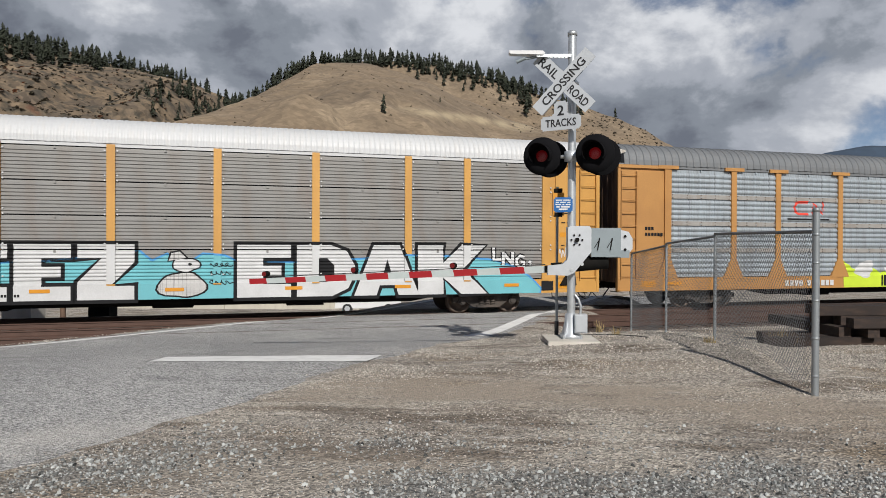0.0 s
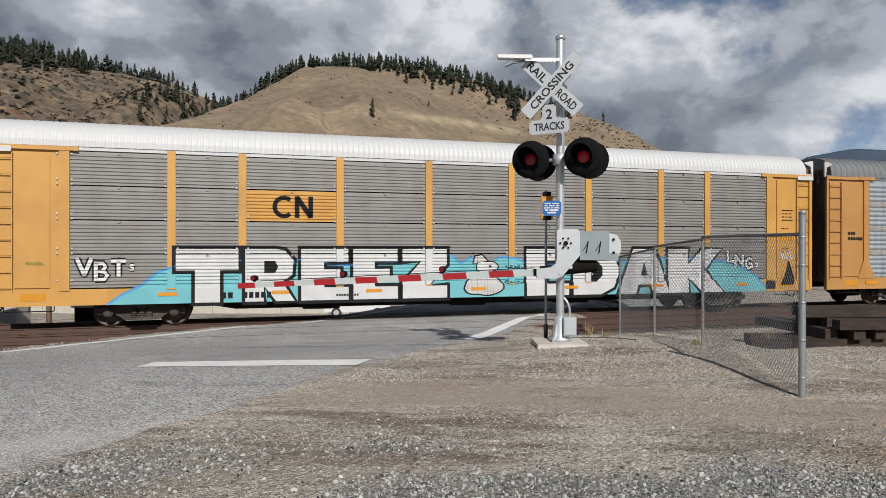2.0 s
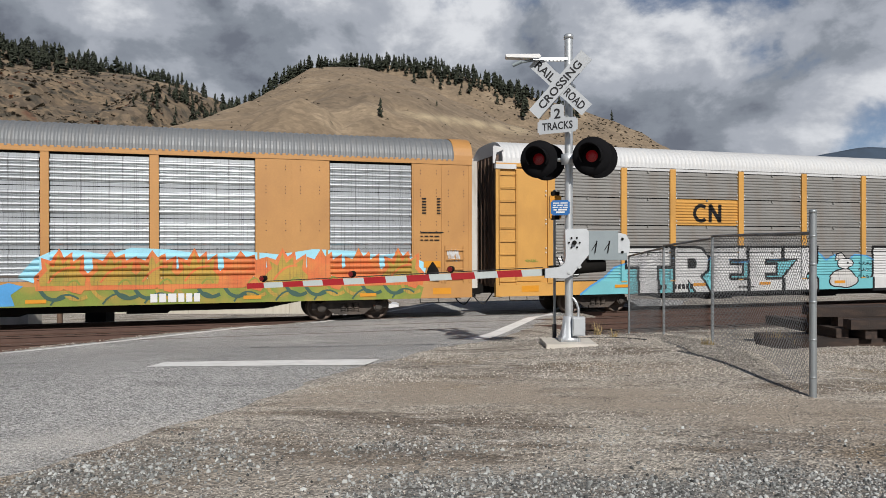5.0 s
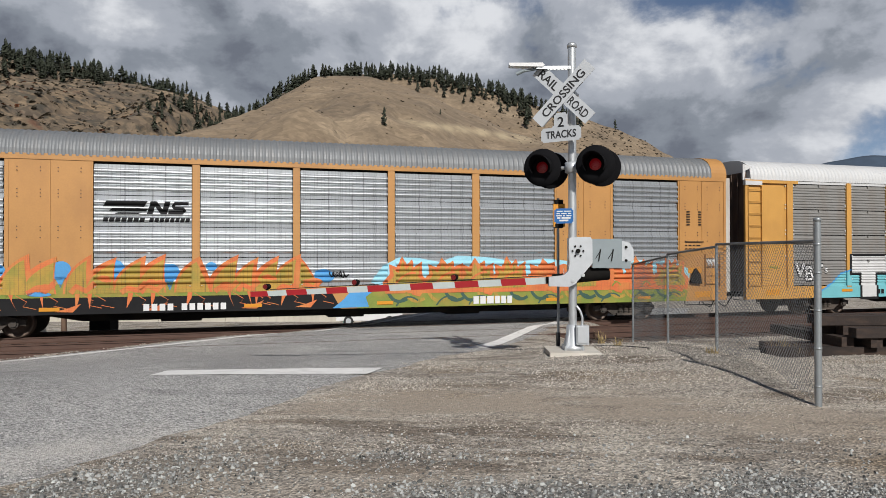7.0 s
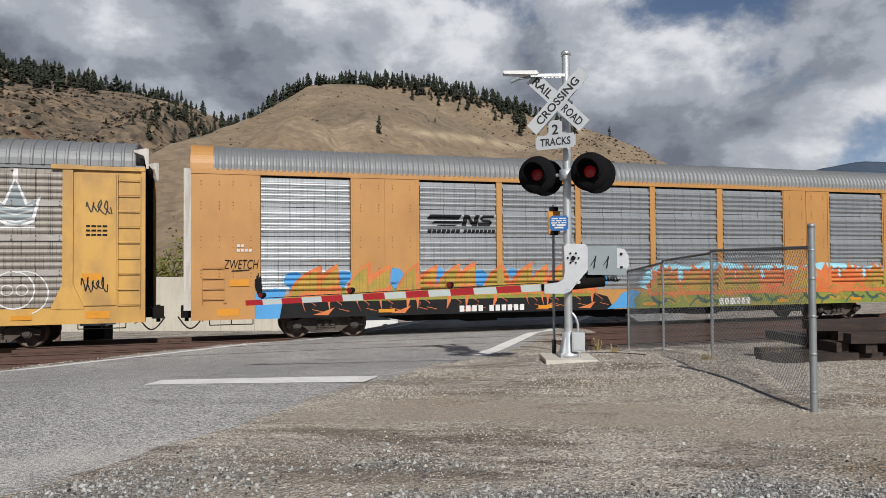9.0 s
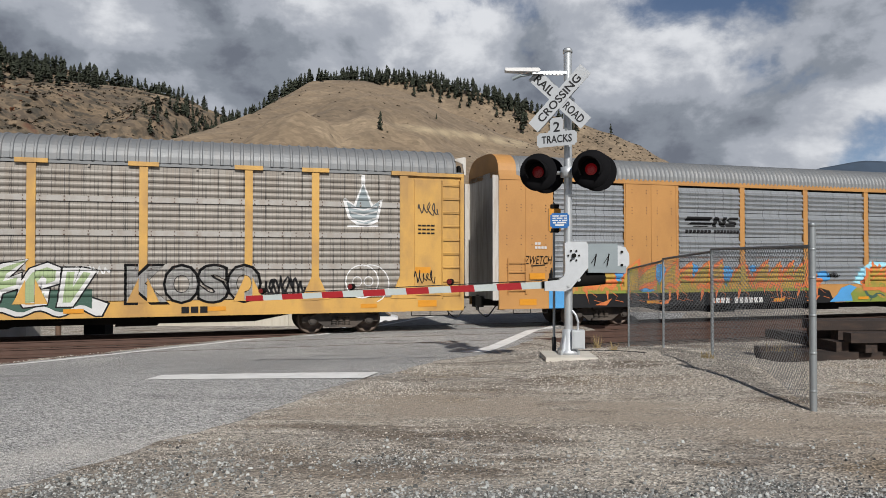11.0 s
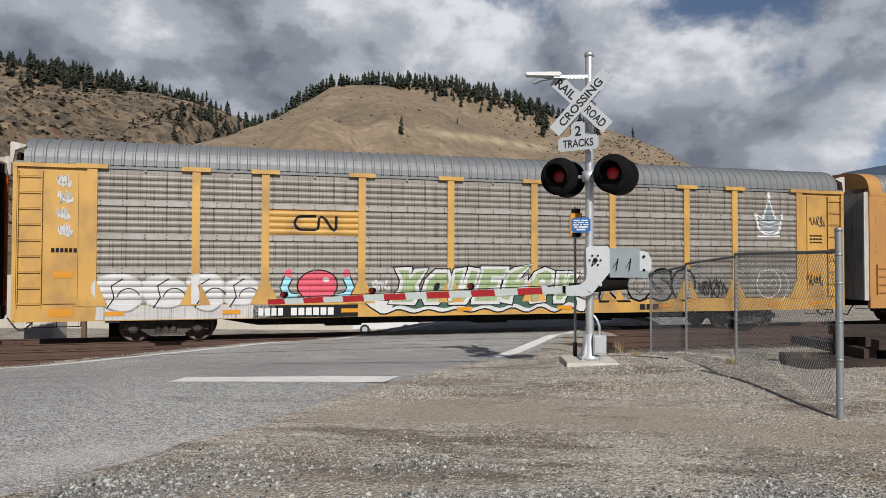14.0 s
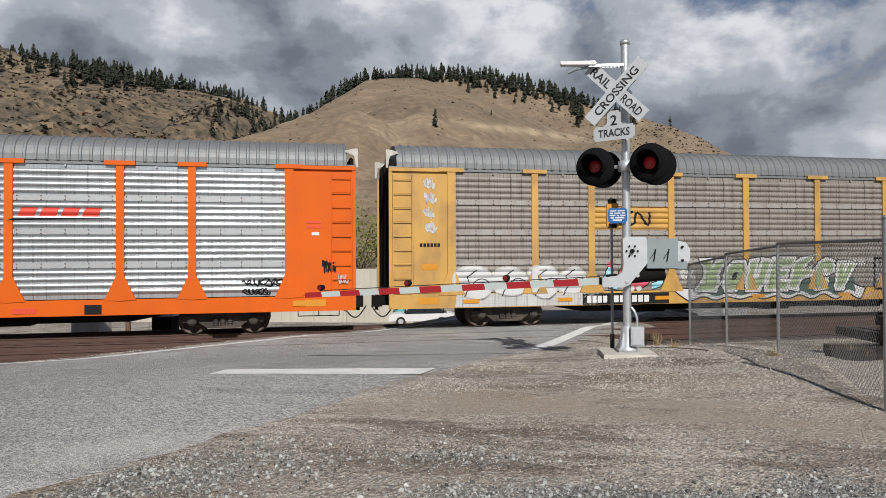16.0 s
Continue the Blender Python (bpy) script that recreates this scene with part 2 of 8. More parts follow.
M = {
    "orange_yellow": mat("orange_yellow_paint", (0.38, 0.19, 0.056), 0.55, 0, 0.10, 0.8, 20, 0.05, (0.25, 0.115, 0.04), 0.3, (1.2, 1.2, 0.7), 1.1),
    "yellow": mat("yellow_paint", (0.47, 0.245, 0.055), 0.55, 0, 0.10, 0.8, 20, 0.05, (0.28, 0.135, 0.035), 0.32, (1.2, 1.2, 0.7), 1.1),
    "pale_yellow": mat("pale_yellow_paint", (0.46, 0.262, 0.06), 0.55, 0, 0.10, 0.8, 20, 0.05, (0.20, 0.115, 0.055), 0.5, (1.2, 1.2, 0.7), 1.3),
    "orange": mat("orange_paint", (0.56, 0.096, 0.004), 0.6, 0, 0.08, 0.8, 20, 0.05, (0.35, 0.07, 0.02), 0.2, (1.2, 1.2, 0.7), 1.1, spec=0.2),
    "grey_panel": mat("weathered_galvanised_panel", (0.225, 0.22, 0.21), 0.55, 0.25, 0.12, 1.2, 40, 0.08, (0.19, 0.14, 0.11), 0.35, (1.5, 1.5, 0.5), 1.3),
    "silver_panel": mat("bright_galvanised_panel", (0.46, 0.48, 0.50), 0.33, 0.72, 0.05, 1.0, 20, 0.0, (0.36, 0.37, 0.37), 0.35, (5, 3, 0.25), 2.0, fine=0.1, hatch=0.45),
    "tartan_panel": mat("perforated_grey_panel", (0.245, 0.225, 0.20), 0.55, 0.15, 0.12, 1.0, 40, 0.06, (0.17, 0.13, 0.10), 0.45, (7, 1, 0.15), 2.0, hatch=0.95),
    "blue_grey_panel": mat("blue_grey_galvanised_panel", (0.36, 0.40, 0.43), 0.5, 0.4, 0.12, 1.2, 40, 0.05, (0.22, 0.22, 0.22), 0.4, (3.5, 3, 0.25), 2.0, hatch=0.5),
    "white_roof": mat("white_roof_sheet", (0.455, 0.46, 0.465), 0.5, 0, 0.05, 0.7, 30, 0.04, (0.5, 0.47, 0.43), 0.25, (4, 1, 1), 2.0),
    "grey_roof": mat("grey_roof_sheet", (0.15, 0.158, 0.165), 0.55, 0.2, 0.10, 0.7, 30, 0.05, (0.2, 0.19, 0.18), 0.35, (4, 1, 1), 2.0),
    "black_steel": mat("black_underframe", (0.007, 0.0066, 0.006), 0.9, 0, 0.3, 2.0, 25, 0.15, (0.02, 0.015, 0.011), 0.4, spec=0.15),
    "truck_steel": mat("dusty_truck_steel", (0.04, 0.033, 0.028), 0.8, 0, 0.3, 3.0, 25, 0.2, (0.12, 0.09, 0.07), 0.5),
    "wheel_steel": mat("wheel_steel", (0.09, 0.065, 0.05), 0.6, 0.3, 0.25, 3.0, 30, 0.1),
    "pale_door": mat("dirty_white_end_door", (0.42, 0.40, 0.37), 0.6, 0, 0.15, 1.2, 30, 0.08, (0.2, 0.15, 0.1), 0.5, (3, 3, 0.4), 2.0),
    "brown_door": mat("rusty_brown_end_door", (0.09, 0.055, 0.038), 0.7, 0, 0.3, 1.2, 30, 0.12, (0.2, 0.12, 0.07), 0.5, (3, 3, 0.4), 2.0),
    "grey_band": mat("plain_grey_steel_band", (0.31, 0.295, 0.275), 0.5, 0.2, 0.10, 1.2, 40, 0.05, (0.20, 0.15, 0.11), 0.35, (3, 1, 1), 1.5),
    "silver_band": mat("plain_bright_steel_band", (0.42, 0.43, 0.44), 0.4, 0.5, 0.06, 1.2, 40, 0.03, (0.36, 0.35, 0.33), 0.3, (3, 1, 1), 1.5),
    "rail": mat("rusty_rail", (0.085, 0.048, 0.036), 0.6, 0.3, 0.2, 3, 40, 0.1),
    "tie": mat("weathered_timber_tie", (0.055, 0.037, 0.029), 0.9, 0, 0.3, 4, 30, 0.4, (0.12, 0.10, 0.08), 0.35, (1, 6, 6), 2.0, obrand=0.5),
    "stack_tie": mat("creosoted_timber", (0.022, 0.014, 0.011), 0.85, 0, 0.35, 3, 30, 0.4, (0.07, 0.042, 0.028), 0.5, (1, 5, 5), 1.5, obrand=0.7),
    "concrete": mat("concrete", (0.50, 0.47, 0.42), 0.9, 0, 0.15, 4, 60, 0.2, (0.3, 0.26, 0.2), 0.4),
    "wall": mat("beige_concrete_wall", (0.42, 0.39, 0.33), 0.9, 0, 0.12, 0.6, 20, 0.15, (0.3, 0.27, 0.22), 0.4, (2, 2, 0.3), 1.5),
    "galv": mat("galvanised_pipe", (0.50, 0.52, 0.53), 0.42, 0.7, 0.12, 6, 60, 0.05),
    "fence_galv": mat("dull_galvanised_steel", (0.27, 0.29, 0.30), 0.5, 0.6, 0.12, 6, 60, 0.05),
    "wire": mat("weathered_wire", (0.13, 0.135, 0.14), 0.55, 0.4, 0.12, 6, 60, 0.0),
    "alu": mat("bare_cast_aluminium", (0.46, 0.48, 0.50), 0.45, 0.5, 0.08, 8, 60, 0.08),
    "grey_box": mat("grey_painted_case", (0.20, 0.235, 0.25), 0.5, 0.1, 0.08, 5, 60, 0.05),
    "sign_white": mat("white_reflective_sheet", (0.42, 0.44, 0.46), 0.5, 0, 0.04, 5, 60, 0.0),
    "sign_black": mat("black_lettering", (0.012, 0.012, 0.013), 0.6, 0, 0.1, 5, 60, 0.0),
    "black_disc": mat("matt_black_backing", (0.005, 0.005, 0.006), 0.9, 0, 0.2, 5, 60, 0.03, spec=0.12),
    "lens_red": mat("red_signal_lens", (0.07, 0.003, 0.003), 0.3, 0, 0.1, 30, 80, 0.2, emit=(1.0, 0.02, 0.03, 0.06)),
    "lens_dim": mat("dark_red_signal_lens", (0.05, 0.002, 0.002), 0.3, 0, 0.1, 30, 80, 0.2, emit=(1.0, 0.02, 0.03, 0.035)),
    "arm_red": mat("red_reflective_stripe", (0.29, 0.010, 0.014), 0.45, 0, 0.08, 5, 60, 0.0),
    "arm_white": mat("white_reflective_stripe", (0.40, 0.44, 0.43), 0.45, 0, 0.08, 5, 60, 0.0),
    "blue_sign": mat("blue_sign_sheet", (0.01, 0.10, 0.30), 0.5, 0, 0.05, 5, 60, 0.0),
    "white_paint": mat("white_paint", (0.56, 0.56, 0.56), 0.5, 0, 0.06, 3, 60, 0.02),
    "dull_white": mat("chalky_white_spray", (0.47, 0.47, 0.47), 0.7, 0, 0.12, 2, 30, 0.02),
    "black_paint": mat("black_spray", (0.014, 0.014, 0.015), 0.85, 0, 0.2, 2, 30, 0.02, spec=0.15),
    "cyan": mat("cyan_spray", (0.12, 0.36, 0.40), 0.7, 0, 0.12, 1.5, 30, 0.02),
    "sky_blue": mat("blue_spray", (0.055, 0.24, 0.49), 0.7, 0, 0.15, 1.5, 30, 0.02),
    "red_orange": mat("orange_red_spray", (0.50, 0.125, 0.035), 0.7, 0, 0.2, 1.5, 30, 0.02, (0.46, 0.22, 0.05), 0.5, hatch=0.3),
    "olive": mat("olive_gold_spray", (0.36, 0.22, 0.035), 0.7, 0, 0.2, 1.5, 30, 0.02, (0.18, 0.19, 0.03), 0.7, hatch=0.55),
    "moss": mat("moss_green_spray", (0.16, 0.20, 0.03), 0.7, 0, 0.2, 1.5, 30, 0.02, (0.35, 0.2, 0.04), 0.5),
    "sage": mat("sage_green_spray", (0.25, 0.32, 0.17), 0.7, 0, 0.15, 1.5, 30, 0.02, hatch=0.60),
    "pink": mat("pink_spray", (0.52, 0.07, 0.11), 0.7, 0, 0.12, 1.5, 30, 0.02, hatch=0.40),
    "pale_blue": mat("pale_blue_spray", (0.25, 0.50, 0.60), 0.7, 0, 0.12, 1.5, 30, 0.02),
    "lime": mat("lime_spray", (0.45, 0.58, 0.03), 0.7, 0, 0.12, 1.5, 30, 0.02),
    "grey_spray": mat("grey_spray", (0.42, 0.41, 0.40), 0.7, 0, 0.15, 1.5, 30, 0.02, hatch=0.60),
    "red_mark": mat("red_mark", (0.60, 0.05, 0.03), 0.6, 0, 0.1, 3, 30, 0.0),
    "amber": mat("amber_reflector", (0.52, 0.215, 0.01), 0.45, 0, 0.1, 3, 30, 0.0),
    "needles": mat("conifer_needles", (0.022, 0.027, 0.015), 0.9, 0, 0.35, 0.3, 3, 0.0, island=0.7),
    "shrub": mat("dry_shrub", (0.05, 0.042, 0.026), 0.95, 0, 0.35, 0.3, 3, 0.0, island=0.8),
    "leaf": mat("autumn_green_leaf", (0.10, 0.12, 0.025), 0.8, 0, 0.3, 0.5, 8, 0.0, (0.22, 0.13, 0.02), 0.7, island=0.8),
    "bark": mat("bark", (0.09, 0.06, 0.045), 0.95, 0, 0.3, 5, 40, 0.4),
    "weed": mat("dry_weed", (0.28, 0.21, 0.10), 0.9, 0, 0.3, 5, 40, 0.0, island=0.6),
    "stone": mat("crushed_stone", (0.235, 0.24, 0.232), 0.9, 0, 0.25, 8, 60, 0.3, island=1.7),
    "pebble": mat("tan_grey_pebble", (0.325, 0.295, 0.258), 0.9, 0, 0.2, 8, 60, 0.3, island=1.2),
    "rust_shrub": mat("autumn_red_shrub", (0.13, 0.048, 0.02), 0.95, 0, 0.3, 0.3, 3, 0.0, island=0.7),
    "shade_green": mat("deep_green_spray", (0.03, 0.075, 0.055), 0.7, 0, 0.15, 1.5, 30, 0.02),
    "road_white": mat("worn_road_marking", (0.70, 0.69, 0.67), 0.8, 0, 0.12, 3, 60, 0.2, (0.35, 0.34, 0.33), 0.35, (1, 1, 1), 6.0),
    # blue haze of the distance is put into this forest's base colour
    "far_hill": mat("hazed_distant_forest", (0.035, 0.055, 0.085), 1.0, 0, 0.2, 0.01, 0.05, 0.0),
    "glass": mat("dark_glass", (0.02, 0.025, 0.03), 0.1, 0, 0.05, 1, 10, 0.0),
    "pale_grey": mat("silver_grey_cabinet", (0.42, 0.43, 0.44), 0.5, 0.2, 0.08, 1.5, 30, 0.03),
    "rubber": mat("black_rubber", (0.015, 0.015, 0.015), 0.8, 0, 0.2, 5, 40, 0.1),
}


def ground_mat(name, cols, scales, bump, worn=None, crushed=None):
    """Layered ground: cols are (colour, noise scale, low, high, stretch) laid over the first; worn is a colour spread by the mesh's own wear."""
    m = bpy.data.materials.new(name)
    m.use_nodes = True
    nt = m.node_tree
    b = nt.nodes["Principled BSDF"]
    N = lambda kind: nt.nodes.new(kind)
    L = nt.links.new
    tc = N("ShaderNodeTexCoord")
    prev = None
    for col, s, lo, hi, stretch in cols:
        if prev is None:
            r = N("ShaderNodeRGB")
            r.outputs[0].default_value = (*col, 1)
            prev = r.outputs[0]
            continue
        mp = N("ShaderNodeMapping")
        mp.inputs["Scale"].default_value = stretch
        L(tc.outputs["Object"], mp.inputs[0])
        n = N("ShaderNodeTexNoise")
        n.inputs["Scale"].default_value, n.inputs["Detail"].default_value, n.inputs["Roughness"].default_value = s, 8.0, 0.6
        L(mp.outputs[0], n.inputs["Vector"])
        mr = N("ShaderNodeMapRange")
        mr.inputs["From Min"].default_value, mr.inputs["From Max"].default_value = lo, hi
        L(n.outputs["Fac"], mr.inputs["Value"])
        mx = N("ShaderNodeMix")
        mx.data_type = "RGBA"
        L(mr.outputs[0], mx.inputs["Factor"])
        L(prev, mx.inputs["A"])
        mx.inputs["B"].default_value = (*col, 1)
        prev = mx.outputs["Result"]
    def spread(layer, colour, under, amount=1.0):
        at = N("ShaderNodeAttribute")
        at.attribute_name = layer
        am = N("ShaderNodeMath")
        am.operation = "MULTIPLY"
        L(at.outputs["Fac"], am.inputs[0])
        am.inputs[1].default_value = amount
        mx = N("ShaderNodeMix")
        mx.data_type = "RGBA"
        L(am.outputs[0], mx.inputs["Factor"])
        L(under, mx.inputs["A"])
        mx.inputs["B"].default_value = (*colour, 1)
        return mx.outputs["Result"]
    if crushed:
        prev = spread("crushed", crushed, prev)
    if worn:
        prev = spread("wear", worn, prev)
    vo = N("ShaderNodeTexVoronoi")
    vo.inputs["Scale"].default_value = scales[0]
    L(tc.outputs["Object"], vo.inputs["Vector"])
    fi = N("ShaderNodeTexNoise")
    fi.inputs["Scale"].default_value, fi.inputs["Detail"].default_value = scales[1], 6.0
    L(tc.outputs["Object"], fi.inputs["Vector"])
    sep = N("ShaderNodeSeparateColor")
    L(vo.outputs["Color"], sep.inputs[0])
    a = N("ShaderNodeMath")
    a.operation = "MULTIPLY_ADD"
    L(sep.outputs[0], a.inputs[0])
    a.inputs[1].default_value, a.inputs[2].default_value = scales[2], 1.0 - scales[2] / 2
    c = N("ShaderNodeMath")
    c.operation = "MULTIPLY_ADD"
    L(fi.outputs["Fac"], c.inputs[0])
    c.inputs[1].default_value, c.inputs[2].default_value = 0.7, 0.65
    d = N("ShaderNodeMath")
    d.operation = "MULTIPLY"
    L(a.outputs[0], d.inputs[0])
    L(c.outputs[0], d.inputs[1])
    vm = N("ShaderNodeVectorMath")
    vm.operation = "SCALE"
    L(prev, vm.inputs[0])
    L(d.outputs[0], vm.inputs["Scale"])
    L(spread("wear", worn, vm.outputs[0], 0.75) if worn else vm.outputs[0], b.inputs["Base Color"])
    b.inputs["Roughness"].default_value = 0.92
    hs = N("ShaderNodeMath")
    hs.operation = "ADD"
    L(vo.outputs["Distance"], hs.inputs[0])
    L(fi.outputs["Fac"], hs.inputs[1])
    bp = N("ShaderNodeBump")
    bp.inputs["Strength"].default_value, bp.inputs["Distance"].default_value = bump, 0.03
    L(hs.outputs[0], bp.inputs["Height"])
    L(bp.outputs[0], b.inputs["Normal"])
    return m


ONE = (1, 1, 1)
M["gravel"] = ground_mat("compacted_gravel", [((0.30, 0.268, 0.228), 1, 0, 1, ONE), ((0.385, 0.345, 0.29), 0.55, 0.45, 0.60, (1, 1.6, 1)),
                                              ((0.15, 0.12, 0.092), 0.75, 0.49, 0.62, (0.6, 2.4, 1)), ((0.22, 0.172, 0.12), 0.4, 0.56, 0.66, (1, 1.5, 1)),
                                              ((0.47, 0.44, 0.40), 3.5, 0.58, 0.70, (1, 2.2, 1)), ((0.08, 0.07, 0.06), 7.0, 0.58, 0.70, (1, 1.6, 1))], (48.0, 22.0, 1.1), 0.65, (0.31, 0.26, 0.205), (0.15, 0.145, 0.135))
M["ballast"] = ground_mat("oily_brown_track_bed", [((0.115, 0.085, 0.068), 1, 0, 1, ONE), ((0.07, 0.048, 0.038), 0.8, 0.45, 0.6, ONE), ((0.19, 0.165, 0.14), 3.0, 0.56, 0.70, ONE)], (26.0, 12.0, 1.3), 0.9)
M["asphalt"] = ground_mat("worn_grey_asphalt", [((0.29, 0.286, 0.278), 1, 0, 1, ONE), ((0.36, 0.353, 0.34), 0.35, 0.45, 0.62, (1, 1, 1)),
                                                ((0.215, 0.211, 0.205), 0.8, 0.55, 0.70, (0.6, 1.5, 1)), ((0.42, 0.415, 0.40), 14.0, 0.58, 0.72, ONE)], (70.0, 45.0, 1.5), 0.6, (0.46, 0.44, 0.41))
M["hill_dry"] = ground_mat("dry_grass_hillside", [((0.185, 0.137, 0.088), 1, 0, 1, ONE), ((0.14, 0.105, 0.07), 0.018, 0.44, 0.64, (1, 1, 2)),
                                                  ((0.25, 0.19, 0.125), 0.03, 0.52, 0.70, ONE), ((0.12, 0.09, 0.06), 0.22, 0.62, 0.70, ONE)], (0.35, 0.6, 0.35), 0.3, (0.36, 0.29, 0.185))
M["hill_scrub"] = ground_mat("scrubby_hillside", [((0.155, 0.112, 0.07), 1, 0, 1, ONE), ((0.095, 0.072, 0.05), 0.035, 0.42, 0.58, (1, 1, 2)),
                                                  ((0.20, 0.15, 0.095), 0.02, 0.5, 0.68, ONE), ((0.05, 0.042, 0.03), 0.16, 0.50, 0.60, ONE), ((0.12, 0.06, 0.035), 0.05, 0.62, 0.70, ONE)], (0.35, 0.6, 0.6), 0.8)


# ---- mesh helpers ----
def box(bm, x0, x1, y0, y1, z0, z1):
    v = [bm.verts.new((x, y, z)) for x in (x0, x1) for y in (y0, y1) for z in (z0, z1)]
    for a, b, c, d in ((0, 1, 3, 2), (4, 6, 7, 5), (0, 4, 5, 1), (2, 3, 7, 6), (0, 2, 6, 4), (1, 5, 7, 3)):
        bm.faces.new((v[a], v[b], v[c], v[d]))


def tube(bm, p0, p1, r, seg=10, r2=None, caps=True):
    p0, p1 = Vector(p0), Vector(p1)
    q = (p1 - p0).to_track_quat("Z", "Y").to_matrix()
    r2 = r if r2 is None else r2
    rings = []
    for p, rr in ((p0, r), (p1, r2)):
        rings.append([bm.verts.new(p + q @ Vector((rr * math.cos(2 * math.pi * i / seg), rr * math.sin(2 * math.pi * i / seg), 0))) for i in range(seg)])
    for i in range(seg):
        j = (i + 1) % seg
        bm.faces.new((rings[0][i], rings[0][j], rings[1][j], rings[1][i])).smooth = seg > 5
    if caps:
        for f in (bm.faces.new(rings[0][::-1]), bm.faces.new(rings[1])):
            for e in f.edges:
                e.smooth = False


def lathe(bm, profile, m=Matrix(), seg=28):
    """Turns (radius, height) pairs about the z axis of m."""
    rings = []
    for r, z in profile:
        rings.append([bm.verts.new(m @ Vector((r * math.cos(2 * math.pi * i / seg), r * math.sin(2 * math.pi * i / seg), z))) for i in range(seg)])
    for a, b in zip(rings, rings[1:]):
        for i in range(seg):
            j = (i + 1) % seg
            bm.faces.new((a[i], a[j], b[j], b[i])).smooth = True
    for ring, flip in ((rings[0], True), (rings[-1], False)):
        f = bm.faces.new(ring[::-1] if flip else ring)
        for e in f.edges:
            e.smooth = False


def slab(bm, pts, y0, y1, axes="xz"):
    """A flat polygon pts pushed out between two depths."""
    put = {"xz": lambda a, b, d: (a, d, b), "xy": lambda a, b, d: (a, b, d), "yz": lambda a, b, d: (d, a, b)}[axes]
    lo = [bm.verts.new(put(a, b, y0)) for a, b in pts]
    hi = [bm.verts.new(put(a, b, y1)) for a, b in pts]
    n = len(pts)
    bm.faces.new(lo)
    bm.faces.new(hi[::-1])
    for i in range(n):
        j = (i + 1) % n
        bm.faces.new((lo[i], hi[i], hi[j], lo[j]))


def chamfer(bm, w=0.01):
    bmesh.ops.bevel(bm, geom=[e for e in bm.edges if e.calc_face_angle(0) > 0.6], offset=w, segments=1, affect="EDGES")
    return bm


def finish(bm, name):
    bmesh.ops.recalc_face_normals(bm, faces=bm.faces)
    me = bpy.data.meshes.new(name)
    bm.to_mesh(me)
    bm.free()
    return me


def part(name, bm, material, parent=None, label=""):
    me = bm if isinstance(bm, bpy.types.Mesh) else finish(bm, name)
    if material and not me.materials:
        me.materials.append(material)
    ob = new(name, me)
    if parent:
        ob.parent = parent
    if label:
        tagged(ob, label)
    return ob


def thing(name, label, category, m=Matrix(), group="", kind=""):
    ob = new(name)
    ob.matrix_world = m
    return tagged(ob, label, category, group, kind)


def letters(text, width, height, depth=0.004, offset=0.0, shear=0.0, spacing=1.0):
    """The text as a mesh in the xz plane, fitted to width and height, its lower left corner at the origin."""
    cu = bpy.data.curves.new("letters", "FONT")
    cu.body, cu.extrude, cu.offset, cu.shear, cu.space_character = text, 0.002, offset, shear, spacing
    cu.resolution_u = 3
    ob = bpy.data.objects.new("letters", cu)
    scene.collection.objects.link(ob)
    bpy.context.view_layer.update()
    me = bpy.data.meshes.new_from_object(ob.evaluated_get(bpy.context.evaluated_depsgraph_get()))
    bpy.data.objects.remove(ob)
    bpy.data.curves.remove(cu)
    co = np.empty(len(me.vertices) * 3, np.float32)
    me.vertices.foreach_get("co", co)
    co = co.reshape(-1, 3)
    lo, hi = co.min(0), co.max(0)
    out = np.empty_like(co)
    out[:, 0] = (co[:, 0] - lo[0]) / (hi[0] - lo[0]) * width
    out[:, 2] = (co[:, 1] - lo[1]) / (hi[1] - lo[1]) * height
    out[:, 1] = -np.sign(co[:, 2]) * depth
    me.vertices.foreach_set("co", out.ravel())
    me.update()
    me.materials.clear()
    return me


def lay(ob, x, y, z, rz=0.0, ry=0.0):
    ob.matrix_basis = pose(x, y, z, 0, ry, rz)
    return ob


# ---- the plan ----
TURN = 17.3
TD = Vector((math.cos(radians(TURN)), math.sin(radians(TURN)), 0))      # along the rails, the way the train runs
ND = Vector((-math.sin(radians(TURN)), math.cos(radians(TURN)), 0))     # across the rails, away from the road side
N_MAIN, N_NEAR = 22.75, 18.45                                          # the two tracks' centre lines
Z_NEAR = 0.115


def track_pt(s, n, z=0.0):
    p = TD * s + ND * n
    return Vector((p.x, p.y, z))


def ramp01(v, a, b):
    t = min(1.0, max(0.0, (v - a) / (b - a)))
    return t * t * (3 - 2 * t)


def road_z(x, y):
    n = ND.x * x + ND.y * y
    return 0.62 - 2.2 * ramp01(n, 27.5, 40.0) - 0.52 * ramp01(n, 9.5, 16.8) - 0.12 * ramp01(n, 19.6, 21.6)


RIGHT_EDGE = [(-4.4, -6.0), (-4.1, 1.0), (-3.55, 3.5), (-3.1, 5.0), (-2.65, 6.1), (-1.83, 8.0), (-1.34, 9.1), (-0.72, 10.6), (0.45, 14.0), (1.4, 17.0), (3.3, 22.4), (7.8, 33.0), (20.0, 60.0)]
LEFT_EDGE = [(-26.0, -6.0), (-23.0, 1.0), (-20.0, 4.5), (-17.5, 7.0), (-15.5, 8.7), (-13.2, 10.7), (-11.0, 12.7), (-9.6, 13.9), (-7.4, 17.0), (-5.7, 19.3), (-3.3, 23.2), (1.0, 34.0), (13.0, 62.0)]


